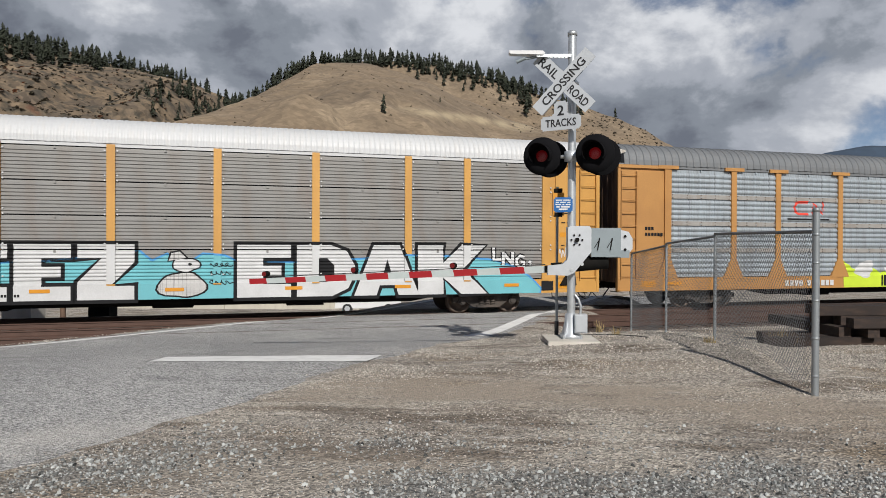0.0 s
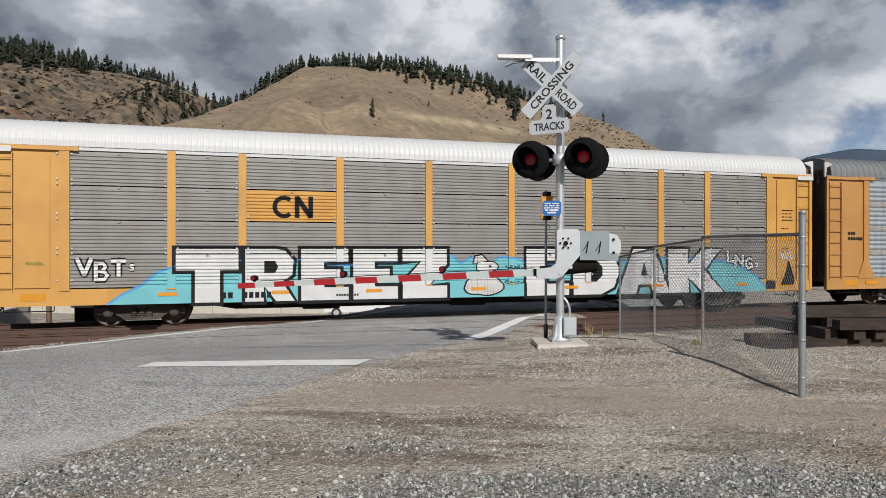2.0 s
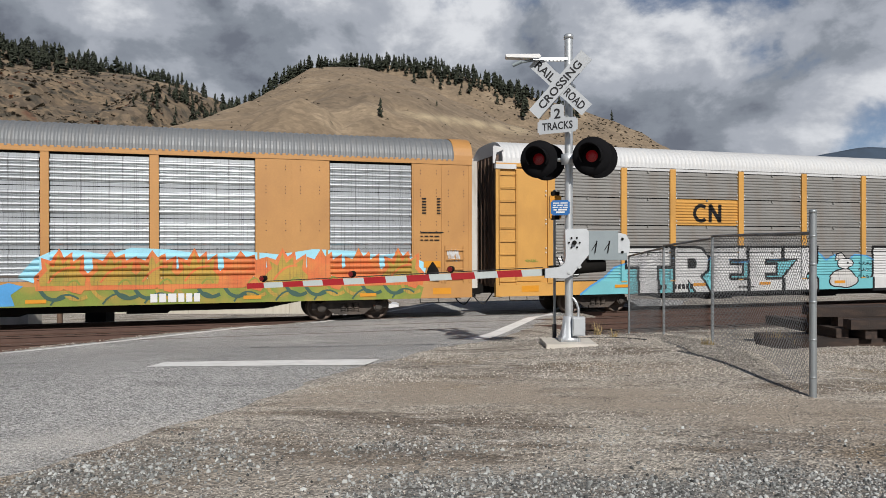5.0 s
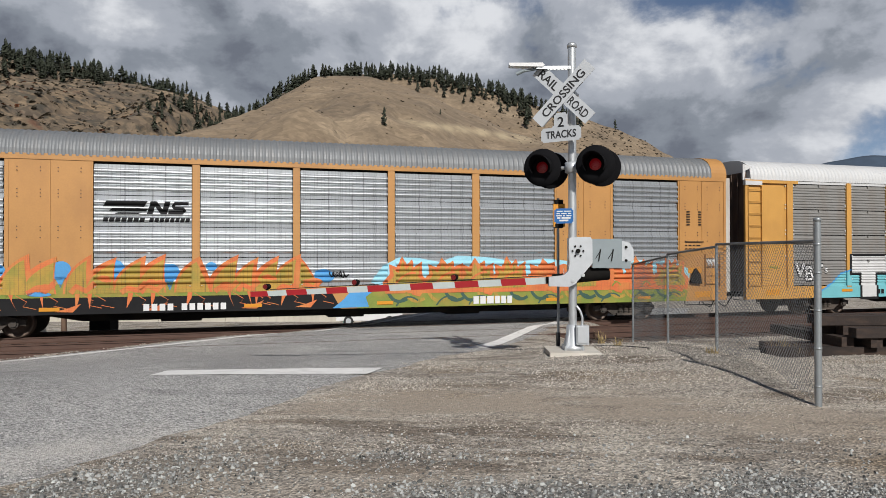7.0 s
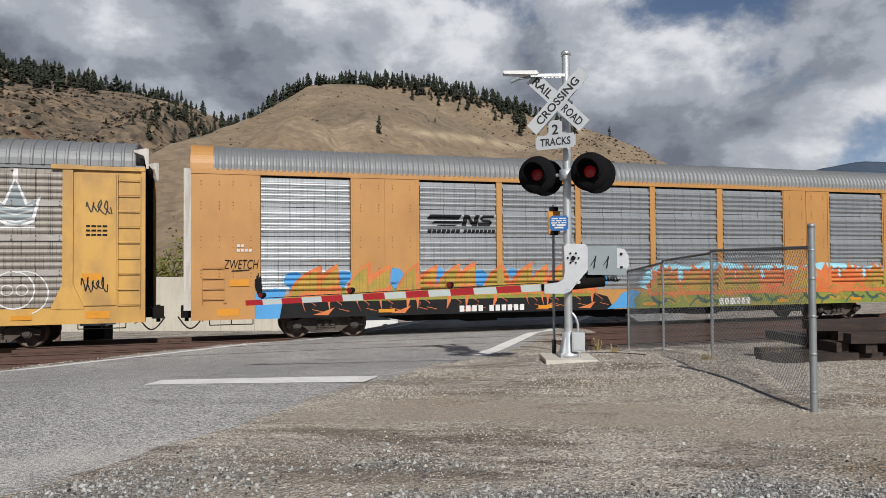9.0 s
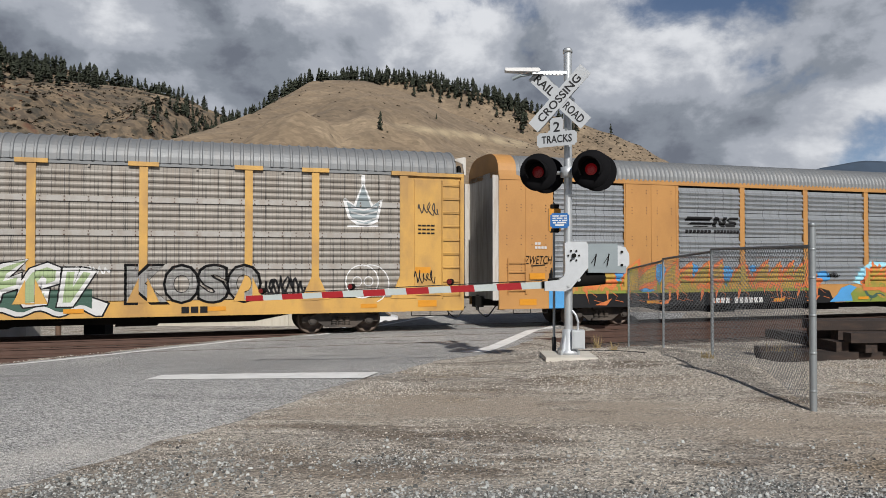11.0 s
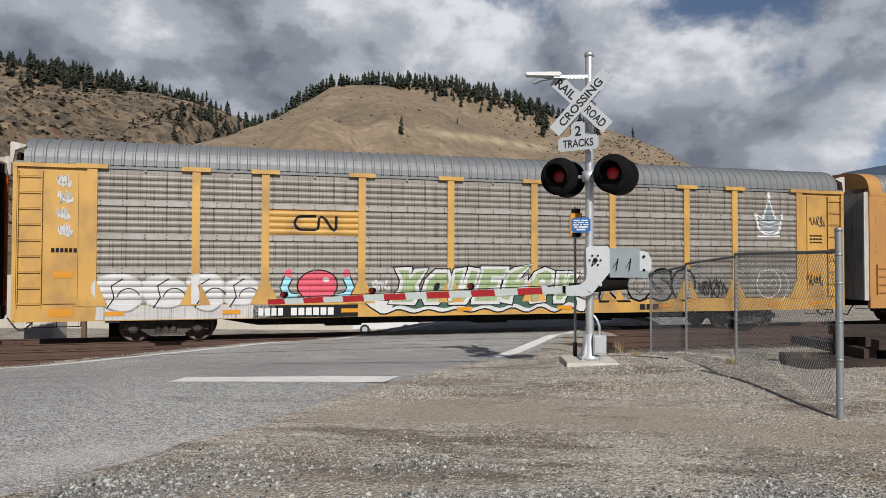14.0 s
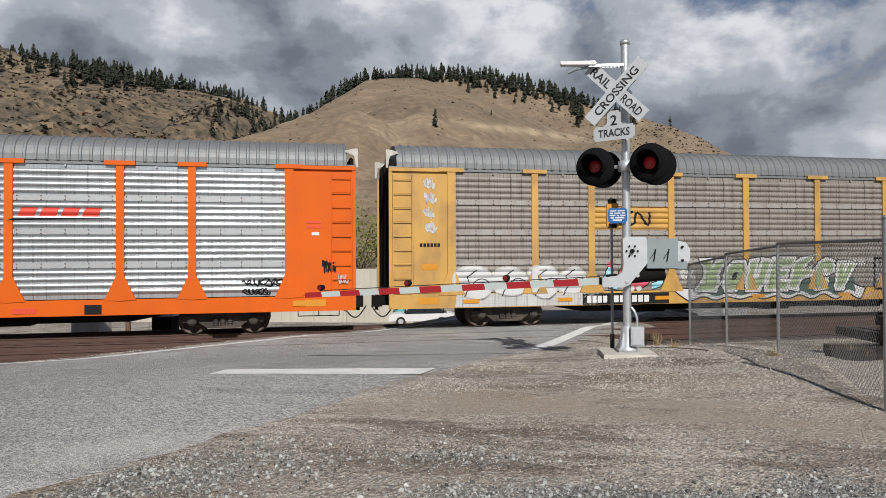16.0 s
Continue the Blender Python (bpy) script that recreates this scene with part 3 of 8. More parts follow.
def along(pts, f):
    k = f * (len(pts) - 1)
    i = min(int(k), len(pts) - 2)
    a, b = Vector(pts[i]), Vector(pts[i + 1])
    return a.lerp(b, k - i)


def on_road(x, y):
    for i in range(len(RIGHT_EDGE) - 1):
        y0, y1 = RIGHT_EDGE[i][1], RIGHT_EDGE[i + 1][1]
        if y0 <= y < y1:
            xr = RIGHT_EDGE[i][0] + (RIGHT_EDGE[i + 1][0] - RIGHT_EDGE[i][0]) * (y - y0) / (y1 - y0)
            break
    else:
        return 99.0
    for i in range(len(LEFT_EDGE) - 1):
        y0, y1 = LEFT_EDGE[i][1], LEFT_EDGE[i + 1][1]
        if y0 <= y < y1:
            xl = LEFT_EDGE[i][0] + (LEFT_EDGE[i + 1][0] - LEFT_EDGE[i][0]) * (y - y0) / (y1 - y0)
            break
    else:
        return 99.0
    return max(x - xr, xl - x)


def ground_z(x, y):
    n = ND.x * x + ND.y * y
    off = on_road(x, y)
    z = road_z(x, y) + 0.03 * noise.noise((x * 0.6, y * 0.6, 0.0)) * ramp01(off, 0.1, 1.0)
    z -= (0.30 * ramp01(n, 14.5, 18.0)) * ramp01(off, 0.2, 1.4)
    # a low bank of gravel round the signal's foundation and along the fence
    z += 0.10 * math.exp(-((x - 2.6) ** 2 / 3.2 + (y - 11.2) ** 2 / 6.0)) * ramp01(off, 0.0, 1.5)
    z += 0.13 * math.exp(-((x - 3.9) ** 2 / 1.2 + (y - 9.5) ** 2 / 2.2))
    z -= 0.22 * ramp01(x, 4.6, 6.2) * ramp01(y, 10.0, 12.5) * ramp01(15.0 - n, 0.0, 1.5)
    z -= 2.25 * ramp01(n, 26.5, 34.0)
    if off < -0.25:
        z -= 0.03
    return z


def sheet(name, xs, ys, height, material):
    nx, ny = len(xs), len(ys)
    verts = [(x, y, height(x, y)) for y in ys for x in xs]
    faces = [(j * nx + i, j * nx + i + 1, (j + 1) * nx + i + 1, (j + 1) * nx + i) for j in range(ny - 1) for i in range(nx - 1)]
    me = bpy.data.meshes.new(name)
    me.from_pydata(verts, [], faces)
    me.materials.append(material)
    for p in me.polygons:
        p.use_smooth = True
    return new(name, me)


def wear(ob, weight, layer="wear"):
    """Spreads wear over a sheet, point by point."""
    a = ob.data.attributes.new(layer, "FLOAT", "POINT")
    for i, v in enumerate(ob.data.vertices):
        a.data[i].value = weight(v.co.x, v.co.y)
    return ob


def tyre_dirt(x, y):
    """Fine tan dirt where vehicles turn off the road."""
    if not (2 < y < 14 and -8 < x < 14):
        return 0.0
    c = 7.9 - 0.16 * max(0.0, x) - 0.035 * max(0.0, x) ** 2 + 0.25 * noise.noise((x * 0.5, 3.0, 1.0))
    k = 1.25 * math.exp(-((y - c) / 0.7) ** 2) + 0.55 * math.exp(-((x + 1.3) ** 2 / 2.0 + (y - 5.2) ** 2 / 0.16)) + 0.5 * math.exp(-((x - 2.6) ** 2 / 0.9 + (y - 9.0) ** 2 / 0.25))
    k *= 0.65 + 0.9 * noise.noise((x * 1.2, y * 3.0, 4.0)) + 0.5 * noise.noise((x * 4.0, y * 9.0, 6.0))
    return min(0.9, max(0.0, k)) * ramp01(on_road(x, y), 0.0, 0.5)


def crushed(x, y):
    """Where coarse grey crushed stone lies: a strip in front and patches beside the road's edge."""
    if not (2 < y < 7 and -6 < x < 8):
        return 0.0
    edge = 5.12 + 0.05 * x + 0.3 * noise.noise((x * 1.1, 2.0, 5.0)) + 0.18 * noise.noise((x * 3.5, y * 2.0, 1.0))
    k = ramp01(edge - y, -0.1, 0.35) * ramp01(x, -1.1, -0.3)
    k = max(k, 1.35 * math.exp(-((x + 2.35) / 0.75) ** 2 - ((y - 5.05 - 0.35 * (x + 2.35)) / 0.5) ** 2))
    k = max(k, 0.9 * math.exp(-((x + 0.4) / 0.5) ** 2 - ((y - 5.7) / 0.22) ** 2))
    k *= 0.8 + 0.6 * noise.noise((x * 3.0, y * 4.0, 9.0))
    return min(1.0, max(0.0, k)) * ramp01(on_road(x, y), 0.0, 0.15)


def road_dust(x, y):
    k = 0.8 * math.exp(-((on_road(x, y) + 0.35) / 0.5) ** 2) * ramp01(7.0 - y, 0.0, 0.9)
    return min(0.8, max(0.0, k * (0.8 + noise.noise((x * 1.5, y * 2.5, 8.0)))))


def steps(*spans):
    out = []
    for a, b, n in spans:
        out += [a + (b - a) * i / n for i in range(n)]
    return out + [spans[-1][1]]


tagged(wear(wear(sheet("ground", steps((-3000, -200, 8), (-200, -40, 16), (-40, -8, 32), (-8, -5, 15), (-5, 6, 110), (6, 14, 40), (14, 60, 46), (60, 300, 12), (300, 3000, 8)),
             steps((-400, -20, 8), (-20, 2, 16), (2, 10, 90), (10, 30, 100), (30, 80, 40), (80, 300, 12), (300, 4500, 10)), ground_z, M["gravel"]), tyre_dirt), crushed, "crushed"),
       "grey-brown compacted gravel and dirt ground", "ground", kind="structure")


def road():
    na, nb = 140, 28
    verts, faces = [], []
    for i in range(na + 1):
        r, l = along(RIGHT_EDGE, i / na), along(LEFT_EDGE, i / na)
        wob = 0.22 * noise.noise((r.x * 1.1, r.y * 1.1, 3.0)) + 0.12 * noise.noise((r.x * 4, r.y * 4, 7.0))
        for j in range(nb + 1):
            p = l.lerp(r, j / nb)
            x = p.x + (wob if j == nb else 0)
            verts.append((x, p.y, road_z(x, p.y) + (0.012 if 0 < j < nb else 0.0)))
    for i in range(na):
        for j in range(nb):
            a = i * (nb + 1) + j
            faces.append((a, a + 1, a + nb + 2, a + nb + 1))
    me = bpy.data.meshes.new("road")
    me.from_pydata(verts, [], faces)
    me.materials.append(M["asphalt"])
    for p in me.polygons:
        p.use_smooth = True
    ob = new("road", me)
    return tagged(ob, "worn grey asphalt road over the level crossing", "road", kind="structure")


road_ob = wear(road(), road_dust)


def marking(name, left, right, parent, n=24):
    """A painted strip between two edges, laid on the road."""
    verts, faces = [], []
    for i in range(n + 1):
        for p, k in ((along(left, i / n), 1), (along(right, i / n), 2)):
            w = 0.012 * noise.noise((p.x * 6, p.y * 6, k * 9.0))
            verts.append((p.x + w, p.y + w, road_z(p.x, p.y) + 0.018))
    for i in range(n):
        faces.append((2 * i, 2 * i + 1, 2 * i + 3, 2 * i + 2))
    me = bpy.data.meshes.new(name)
    me.from_pydata(verts, [], faces)
    part(name, me, M["road_white"], parent, "worn white road paint")


marking("stop_line", [(-4.15, 10.16), (-1.02, 10.16)], [(-4.15, 9.58), (-1.18, 9.58)], road_ob)
marking("edge_line", [(-13.0, 11.2), (-9.05, 14.25), (-6.8, 17.2), (-5.2, 19.4), (-2.9, 23.3), (1.4, 34.0)],
        [(-12.85, 11.05), (-8.93, 14.12), (-6.65, 17.1), (-5.05, 19.3), (-2.75, 23.2), (1.55, 33.9)], road_ob, 60)
marking("edge_line", [(0.15, 15.6), (0.9, 17.4), (2.55, 22.2), (7.0, 33.0)], [(0.75, 15.4), (1.25, 17.3), (2.85, 22.1), (7.3, 32.9)], road_ob, 40)


# ---- tracks ----
def railway(name, n, ztop, label, s0=-60.0, s1=150.0):
    ob = thing(name, label, "railway track", kind="structure")
    prof = [(-0.07, -0.17), (0.07, -0.17), (0.07, -0.155), (0.012, -0.13), (0.012, -0.04), (0.036, -0.03), (0.036, -0.004), (0.03, 0.0), (-0.03, 0.0), (-0.036, -0.004), (-0.036, -0.03), (-0.012, -0.04), (-0.012, -0.13), (-0.07, -0.155)]
    for side in (-0.7525, 0.7525):
        bm = bmesh.new()
        lo = [bm.verts.new(track_pt(s0, n + side + a, ztop + b)) for a, b in prof]
        hi = [bm.verts.new(track_pt(s1, n + side + a, ztop + b)) for a, b in prof]
        for i in range(len(prof)):
            j = (i + 1) % len(prof)
            bm.faces.new((lo[i], lo[j], hi[j], hi[i]))
        part("rail", bm, M["rail"], ob, "rust-brown steel rail with a worn head")
    return ob


near_track = railway("track_near", N_NEAR, Z_NEAR, "empty rusty railway track across the road")
main_track = railway("track_main", N_MAIN, 0.0, "railway track under the passing train")


def ballast(name, n, ztop):
    """The stone bed of a track, broken where the road crosses."""
    for s0, s1 in ((-60.0, 150.0),):
        bm = bmesh.new()
        cross = [(-2.3, -0.45), (-1.5, -0.19), (1.5, -0.19), (2.3, -0.45)]
        num = 160
        rows = []
        for i in range(num + 1):
            s = s0 + (s1 - s0) * i / num
            rows.append([bm.verts.new(track_pt(s, n + a, ztop + b + 0.02 * noise.noise((s * 2, a * 3, 1.0)))) for a, b in cross])
        for a, b in zip(rows, rows[1:]):
            for i in range(3):
                bm.faces.new((a[i], a[i + 1], b[i + 1], b[i]))
        tagged(part(name, bm, M["ballast"]), "dark brown oily crushed stone track bed", "ballast", kind="structure")


ballast("ballast_near", N_NEAR, Z_NEAR)
ballast("ballast_main", N_MAIN, 0.0)


# ---- hills ----
def ridge_at(pts, x):
    if x <= pts[0][0]:
        return pts[0][1]
    for (xa, za), (xb, zb) in zip(pts, pts[1:]):
        if x <= xb:
            t = (x - xa) / (xb - xa)
            return za + (zb - za) * (t * t * (3 - 2 * t) * 0.5 + t * 0.5)
    return pts[-1][1]


def hill_height(h, x, y):
    top = ridge_at(h["ridge"], x)
    t = (y - h["base"]) / (h["crest"] - h["base"])
    if t > 1:
        body = max(0.0, 1 - (t - 1) * 0.8)
    else:
        body = max(0.0, t) ** h["bow"]
    gully = noise.fractal((x / h["grain"], y / h["grain"] * 0.35, h["seed"]), 1.0, 2.1, 5)
    rough = noise.fractal((x / 14, y / 14, h["seed"] + 5), 1.0, 2.1, 4)
    inner = math.sin(min(1.0, max(0.0, t)) * math.pi)
    return -3 + (top + 3) * body + (gully * h["rough"] + rough * h["rough"] * 0.16) * inner


HILLS = {
    "scrub": dict(ridge=[(-620, 205), (-400, 165), (-265, 121), (-241, 112), (-211, 108), (-193, 106), (-175, 102), (-158, 97), (-141, 90), (-137, 82), (-110, 60), (-60, 26), (0, 6), (80, 0)], crest=420, base=130, bow=0.92, grain=38, rough=19, seed=2.0),
    "wooded": dict(ridge=[(-900, 330), (-600, 255), (-370, 165), (-320, 158), (-260, 143), (-215, 133), (-190, 122), (-172, 114), (-155, 117), (-135, 134), (-112, 145), (-60, 140), (40, 60), (120, 10)], crest=560, base=330, bow=0.8, grain=60, rough=10, seed=7.0),
    "dome": dict(ridge=[(-190, 0), (-165, 20), (-136, 62), (-118, 88), (-100, 112), (-89, 118), (-75, 118.5), (-56, 118), (-38, 113), (-18, 106), (6, 95), (42, 80), (71, 69), (100, 58), (135, 40), (180, 10), (230, 0)], crest=452, base=150, bow=0.85, grain=62, rough=9, seed=11.0),
    "knoll": dict(ridge=[(-118, 0), (-100, 30), (-88, 42), (-78, 50), (-68, 57), (-58, 60), (-49, 56), (-39, 48), (-20, 36), (10, 16), (40, 0)], crest=270, base=150, bow=0.85, grain=50, rough=4, seed=23.0),
    "back": dict(ridge=[(-150, 120), (-120, 156), (-90, 163), (-60, 164), (-20, 161), (20, 152), (53, 142), (78, 133), (108, 125), (138, 115), (163, 105), (188, 91), (215, 70), (260, 40), (340, 10), (420, 0)], crest=622, base=420, bow=0.8, grain=70, rough=6, seed=19.0),
}


def pale_grass(x, y):
    """Bleached grass along a fold of the dome."""
    side, rise = x / y, (hill_height(HILLS["dome"], x, y) - 2.2) / y
    if not -0.14 < side < 0.16:
        return 0.0
    k = math.exp(-((rise - 0.181 + 0.155 * (side - 0.0) - 0.002 * noise.noise((x / 9, y / 9, 2.0))) / 0.0045) ** 2)
    return 0.9 * k * ramp01(side, -0.09, -0.05) * ramp01(-side, -0.13, -0.09) * (0.6 + noise.noise((x / 6, y / 14, 5.0)))


HILL_LABEL = {"scrub": "brown hillside with dark scrub and gullies", "wooded": "brown hill with a pine-covered crest", "dome": "smooth round hill of dry yellow grass", "knoll": "low rounded knoll of dry grass below the hill", "back": "dry grass ridge with scattered pines"}
for key, h in HILLS.items():
    xs0, xs1 = h["ridge"][0][0], h["ridge"][-1][0]
    slope = sheet("hill", steps((xs0, xs1, 190)), steps((h["base"], h["crest"], 90), (h["crest"], h["crest"] + 200, 16)), lambda x, y: hill_height(h, x, y),
                  M["hill_scrub"] if key in ("scrub", "wooded") else M["hill_dry"])
    if key == "dome":
        wear(slope, pale_grass)
    tagged(slope, HILL_LABEL[key], "hill", kind="structure")
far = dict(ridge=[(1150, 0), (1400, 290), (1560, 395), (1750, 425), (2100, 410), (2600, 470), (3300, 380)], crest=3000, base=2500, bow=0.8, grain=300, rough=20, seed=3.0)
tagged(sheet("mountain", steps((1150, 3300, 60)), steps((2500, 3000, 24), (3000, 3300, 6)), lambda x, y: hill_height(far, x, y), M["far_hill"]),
       "distant dark forested mountain, blue with painted haze", "mountain", kind="structure")


def conifer_verts(rng, h):
    """A ragged pine: a stem and tiers of drooping sprays."""
    V, F = [], []

    def tri(a, b, c):
        k = len(V)
        V.extend((a, b, c))
        F.append((k, k + 1, k + 2))
    lean = (rng.uniform(-0.03, 0.03) * h, rng.uniform(-0.03, 0.03) * h)
    w = h * rng.uniform(0.16, 0.29)
    tiers = 8
    bare = rng.uniform(0.02, 0.3)
    for k in range(3):
        a = k * 2.1
        tri((0.02 * h * math.cos(a), 0.02 * h * math.sin(a), -0.05 * h), (0.02 * h * math.cos(a + 2.1), 0.02 * h * math.sin(a + 2.1), -0.05 * h), (lean[0], lean[1], h))
    for i in range(tiers):
        f = bare + (1 - bare) * i / tiers
        r = w * (1 - f) ** 0.6 * rng.uniform(0.55, 1.3) + 0.03 * h
        z = f * h
        n = 7
        for k in range(n):
            a = rng.uniform(0, 6.28)
            rr = r * rng.uniform(0.6, 1.25)
            cx, cy = lean[0] * f, lean[1] * f
            top = (cx, cy, z + h * 0.17 * rng.uniform(0.7, 1.2))
            s = 0.55
            tri(top, (cx + rr * math.cos(a - s), cy + rr * math.sin(a - s), z - h * 0.03 * rng.random()), (cx + rr * math.cos(a + s), cy + rr * math.sin(a + s), z + h * 0.02 * rng.random()))
    return V, F


def shrub_verts(rng, h):
    V, F = [], []
    for k in range(9):
        a, b = rng.uniform(0, 6.28), rng.uniform(0.0, 1.2)
        d = Vector((math.cos(a) * math.cos(b), math.sin(a) * math.cos(b), math.sin(b) * 0.9)) * h * rng.uniform(0.5, 1.0)
        side = Vector((-math.sin(a), math.cos(a), rng.uniform(-0.3, 0.5))) * h * 0.42
        k0 = len(V)
        V.extend((tuple(-side * 0.5), tuple(d + side), tuple(d * 0.7 - side)))
        F.append((k0, k0 + 1, k0 + 2))
    return V, F


def scatter(name, places, maker, material, label, category):
    V, F = [], []
    for (x, y, z, h, rng) in places:
        v, f = maker(rng, h)
        k = len(V)
        V.extend((a + x, b + y, c + z) for a, b, c in v)
        F.extend(tuple(i + k for i in t) for t in f)
    me = bpy.data.meshes.new(name)
    me.from_pydata(V, [], F)
    me.materials.append(material)
    return tagged(new(name, me), label, category, kind="stuff")


def hill_plants():
    rng = random.Random(5)
    trees, shrubs = [], []

    def add(lst, key, x, y, h):
        lst.append((x, y, hill_height(HILLS[key], x, y) - 0.3, h, rng))
    # along the wooded crest and down into the valley
    for _ in range(600):
        x = rng.uniform(-430, -105)
        y = 560 - abs(rng.gauss(0, 24)) * (1.0 + 1.2 * (x > -215))
        add(trees, "wooded", x, y, rng.uniform(4.5, 11) * (1.0 if rng.random() < 0.85 else 1.3))
    for _ in range(70):
        x = rng.uniform(-300, -205)
        add(trees, "scrub", x, 420 - abs(rng.gauss(0, 16)), rng.uniform(5, 11))
    for _ in range(45):
        x = rng.uniform(-150, -128)
        add(trees, "scrub", x, 400 - abs(rng.gauss(0, 40)), rng.uniform(4, 8))
    # the dome's shoulder and the ridge behind it
    for _ in range(70):
        x = rng.uniform(-132, -80)
        add(trees, "dome", x, 452 - abs(rng.gauss(0, 8)) + 6, rng.uniform(4, 9))
    for _ in range(330):
        x = rng.uniform(-115, 62) if rng.random() < 0.93 else rng.uniform(60, 110)
        back = abs(rng.gauss(0, 20 if x > -40 else 10))
        add(trees, "back", x, 622 - back, rng.uniform(5, 12.5))
    # lone pines on the open slopes
    for key, side, rise, h in (("dome", -0.099, 0.184, 8.0), ("scrub", -0.418, 0.192, 7.5), ("back", 0.102, 0.178, 15.0), ("back", 0.227, 0.181, 9.0), ("scrub", -0.49, 0.20, 4.0), ("dome", -0.02, 0.20, 3.0)):
        y = HILLS[key]["base"]
        while y < HILLS[key]["crest"] and hill_height(HILLS[key], side * y, y) - 2.2 < rise * y:
            y += 2.0
        add(trees, key, side * y, y, h)
    for _ in range(8000):
        x, y = rng.uniform(-330, -70), rng.uniform(170, 415)
        if noise.noise((x / 30, y / 40, 4.0)) > rng.uniform(-0.6, 0.45):
            add(shrubs, "scrub", x, y, rng.uniform(0.5, 2.0))
    for _ in range(1600):
        x, y = rng.uniform(-130, 160), rng.uniform(200, 448)
        if noise.noise((x / 40, y / 50, 9.0)) > rng.uniform(-0.3, 0.7):
            add(shrubs, "dome", x, y, rng.uniform(0.35, 1.2))
    # dark pines crowding the bottom of the valley
    for _ in range(90):
        y = rng.uniform(330, 418)
        add(trees, "scrub", -0.316 * y + rng.gauss(0, 3.5), y, rng.uniform(4, 8))
    rusty = []
    for _ in range(420):
        x, y = rng.uniform(-300, -90), rng.uniform(200, 415)
        if noise.noise((x / 18, y / 30, 14.0)) > 0.12:
            add(rusty, "scrub", x, y, rng.uniform(0.7, 2.2))
    scatter("autumn_shrubs", rusty, shrub_verts, M["rust_shrub"], "rust-red autumn shrubs in the gullies", "shrubs")
    for _ in range(800):
        add(shrubs, "back", rng.uniform(20, 180), rng.uniform(480, 620), rng.uniform(0.8, 2.2))
    scatter("pine_trees", trees, conifer_verts, M["needles"], "dark green pines along the hill crests", "trees")
    scatter("hill_shrubs", shrubs, shrub_verts, M["shrub"], "dark dry shrubs dotted over the hillsides", "shrubs")


hill_plants()


# ---- the train ----
CAR_LEN, HALF_W = 27.2, 1.5


def rib_profile(z0, z1, waves, flat, round_ribs):
    """(height, 0..1 outwards) pairs of a ribbed sheet."""
    pts = [(z0, 0.0)]
    a, b = z0 + flat, z1 - flat
    p = (b - a) / waves
    for i in range(waves):
        z = a + i * p
        if round_ribs:
            pts += [(z + p * f, math.sin(math.pi * f) ** 0.8 if 0 < f < 1 else 0.0) for f in (0.0, 0.07, 0.17, 0.3, 0.42, 0.5, 0.58, 0.7, 0.83, 0.93)]
        else:
            pts += [(z + p * 0.1, 0.0), (z + p * 0.35, 1.0), (z + p * 0.65, 1.0), (z + p * 0.9, 0.0)]
    if round_ribs:
        pts.append((b, 0.0))
    pts.append((z1, 0.0))
    return pts


def ribbed(bm, x0, x1, y, out, z0, z1, waves, depth, flat=0.0, round_ribs=False):
    """A sheet with level ribs between z0 and z1; out is the way it faces, flat a plain margin at its foot and head."""
    rows = [(bm.verts.new((x0, y + out * depth * k, z)), bm.verts.new((x1, y + out * depth * k, z))) for z, k in rib_profile(z0, z1, waves, flat, round_ribs)]
    for q, r in zip(rows, rows[1:]):
        bm.faces.new((q[0], q[1], r[1], r[0]))


def roof_mesh(x0, x1, pitch, depth, eave, top):
    prof = [(-math.cos(a) ** 0.62 if a < 1.57 else 0.0, math.sin(a) ** 0.8) for a in [math.pi / 2 * i / 11 for i in range(12)]]
    prof += [(-a, b) for a, b in prof[-2::-1]]
    bm = bmesh.new()
    n = max(2, round((x1 - x0) / pitch))
    rows = []
    for i in range(n):
        for f, k in ((0.0, 0), (0.62, 0), (0.70, 1), (0.88, 1), (0.96, 0)) if pitch > 0.2 else ((0.0, 0), (0.3, 0.1), (0.5, 0.75), (0.65, 1), (0.8, 0.75)):
            x = x0 + (x1 - x0) * (i + f) / n
            rows.append([bm.verts.new((x, a * HALF_W * (1 + k * depth / 1.5), eave + b * (top - eave) + k * depth * b)) for a, b in prof])
    rows.append([bm.verts.new((x1, a * HALF_W, eave + b * (top - eave))) for a, b in prof])
    for p, q in zip(rows, rows[1:]):
        for i in range(len(prof) - 1):
            bm.faces.new((p[i], p[i + 1], q[i + 1], q[i]))
    bm.faces.new(rows[0])
    bm.faces.new(rows[-1][::-1])
    return finish(bm, "roof")


SHARED = {}


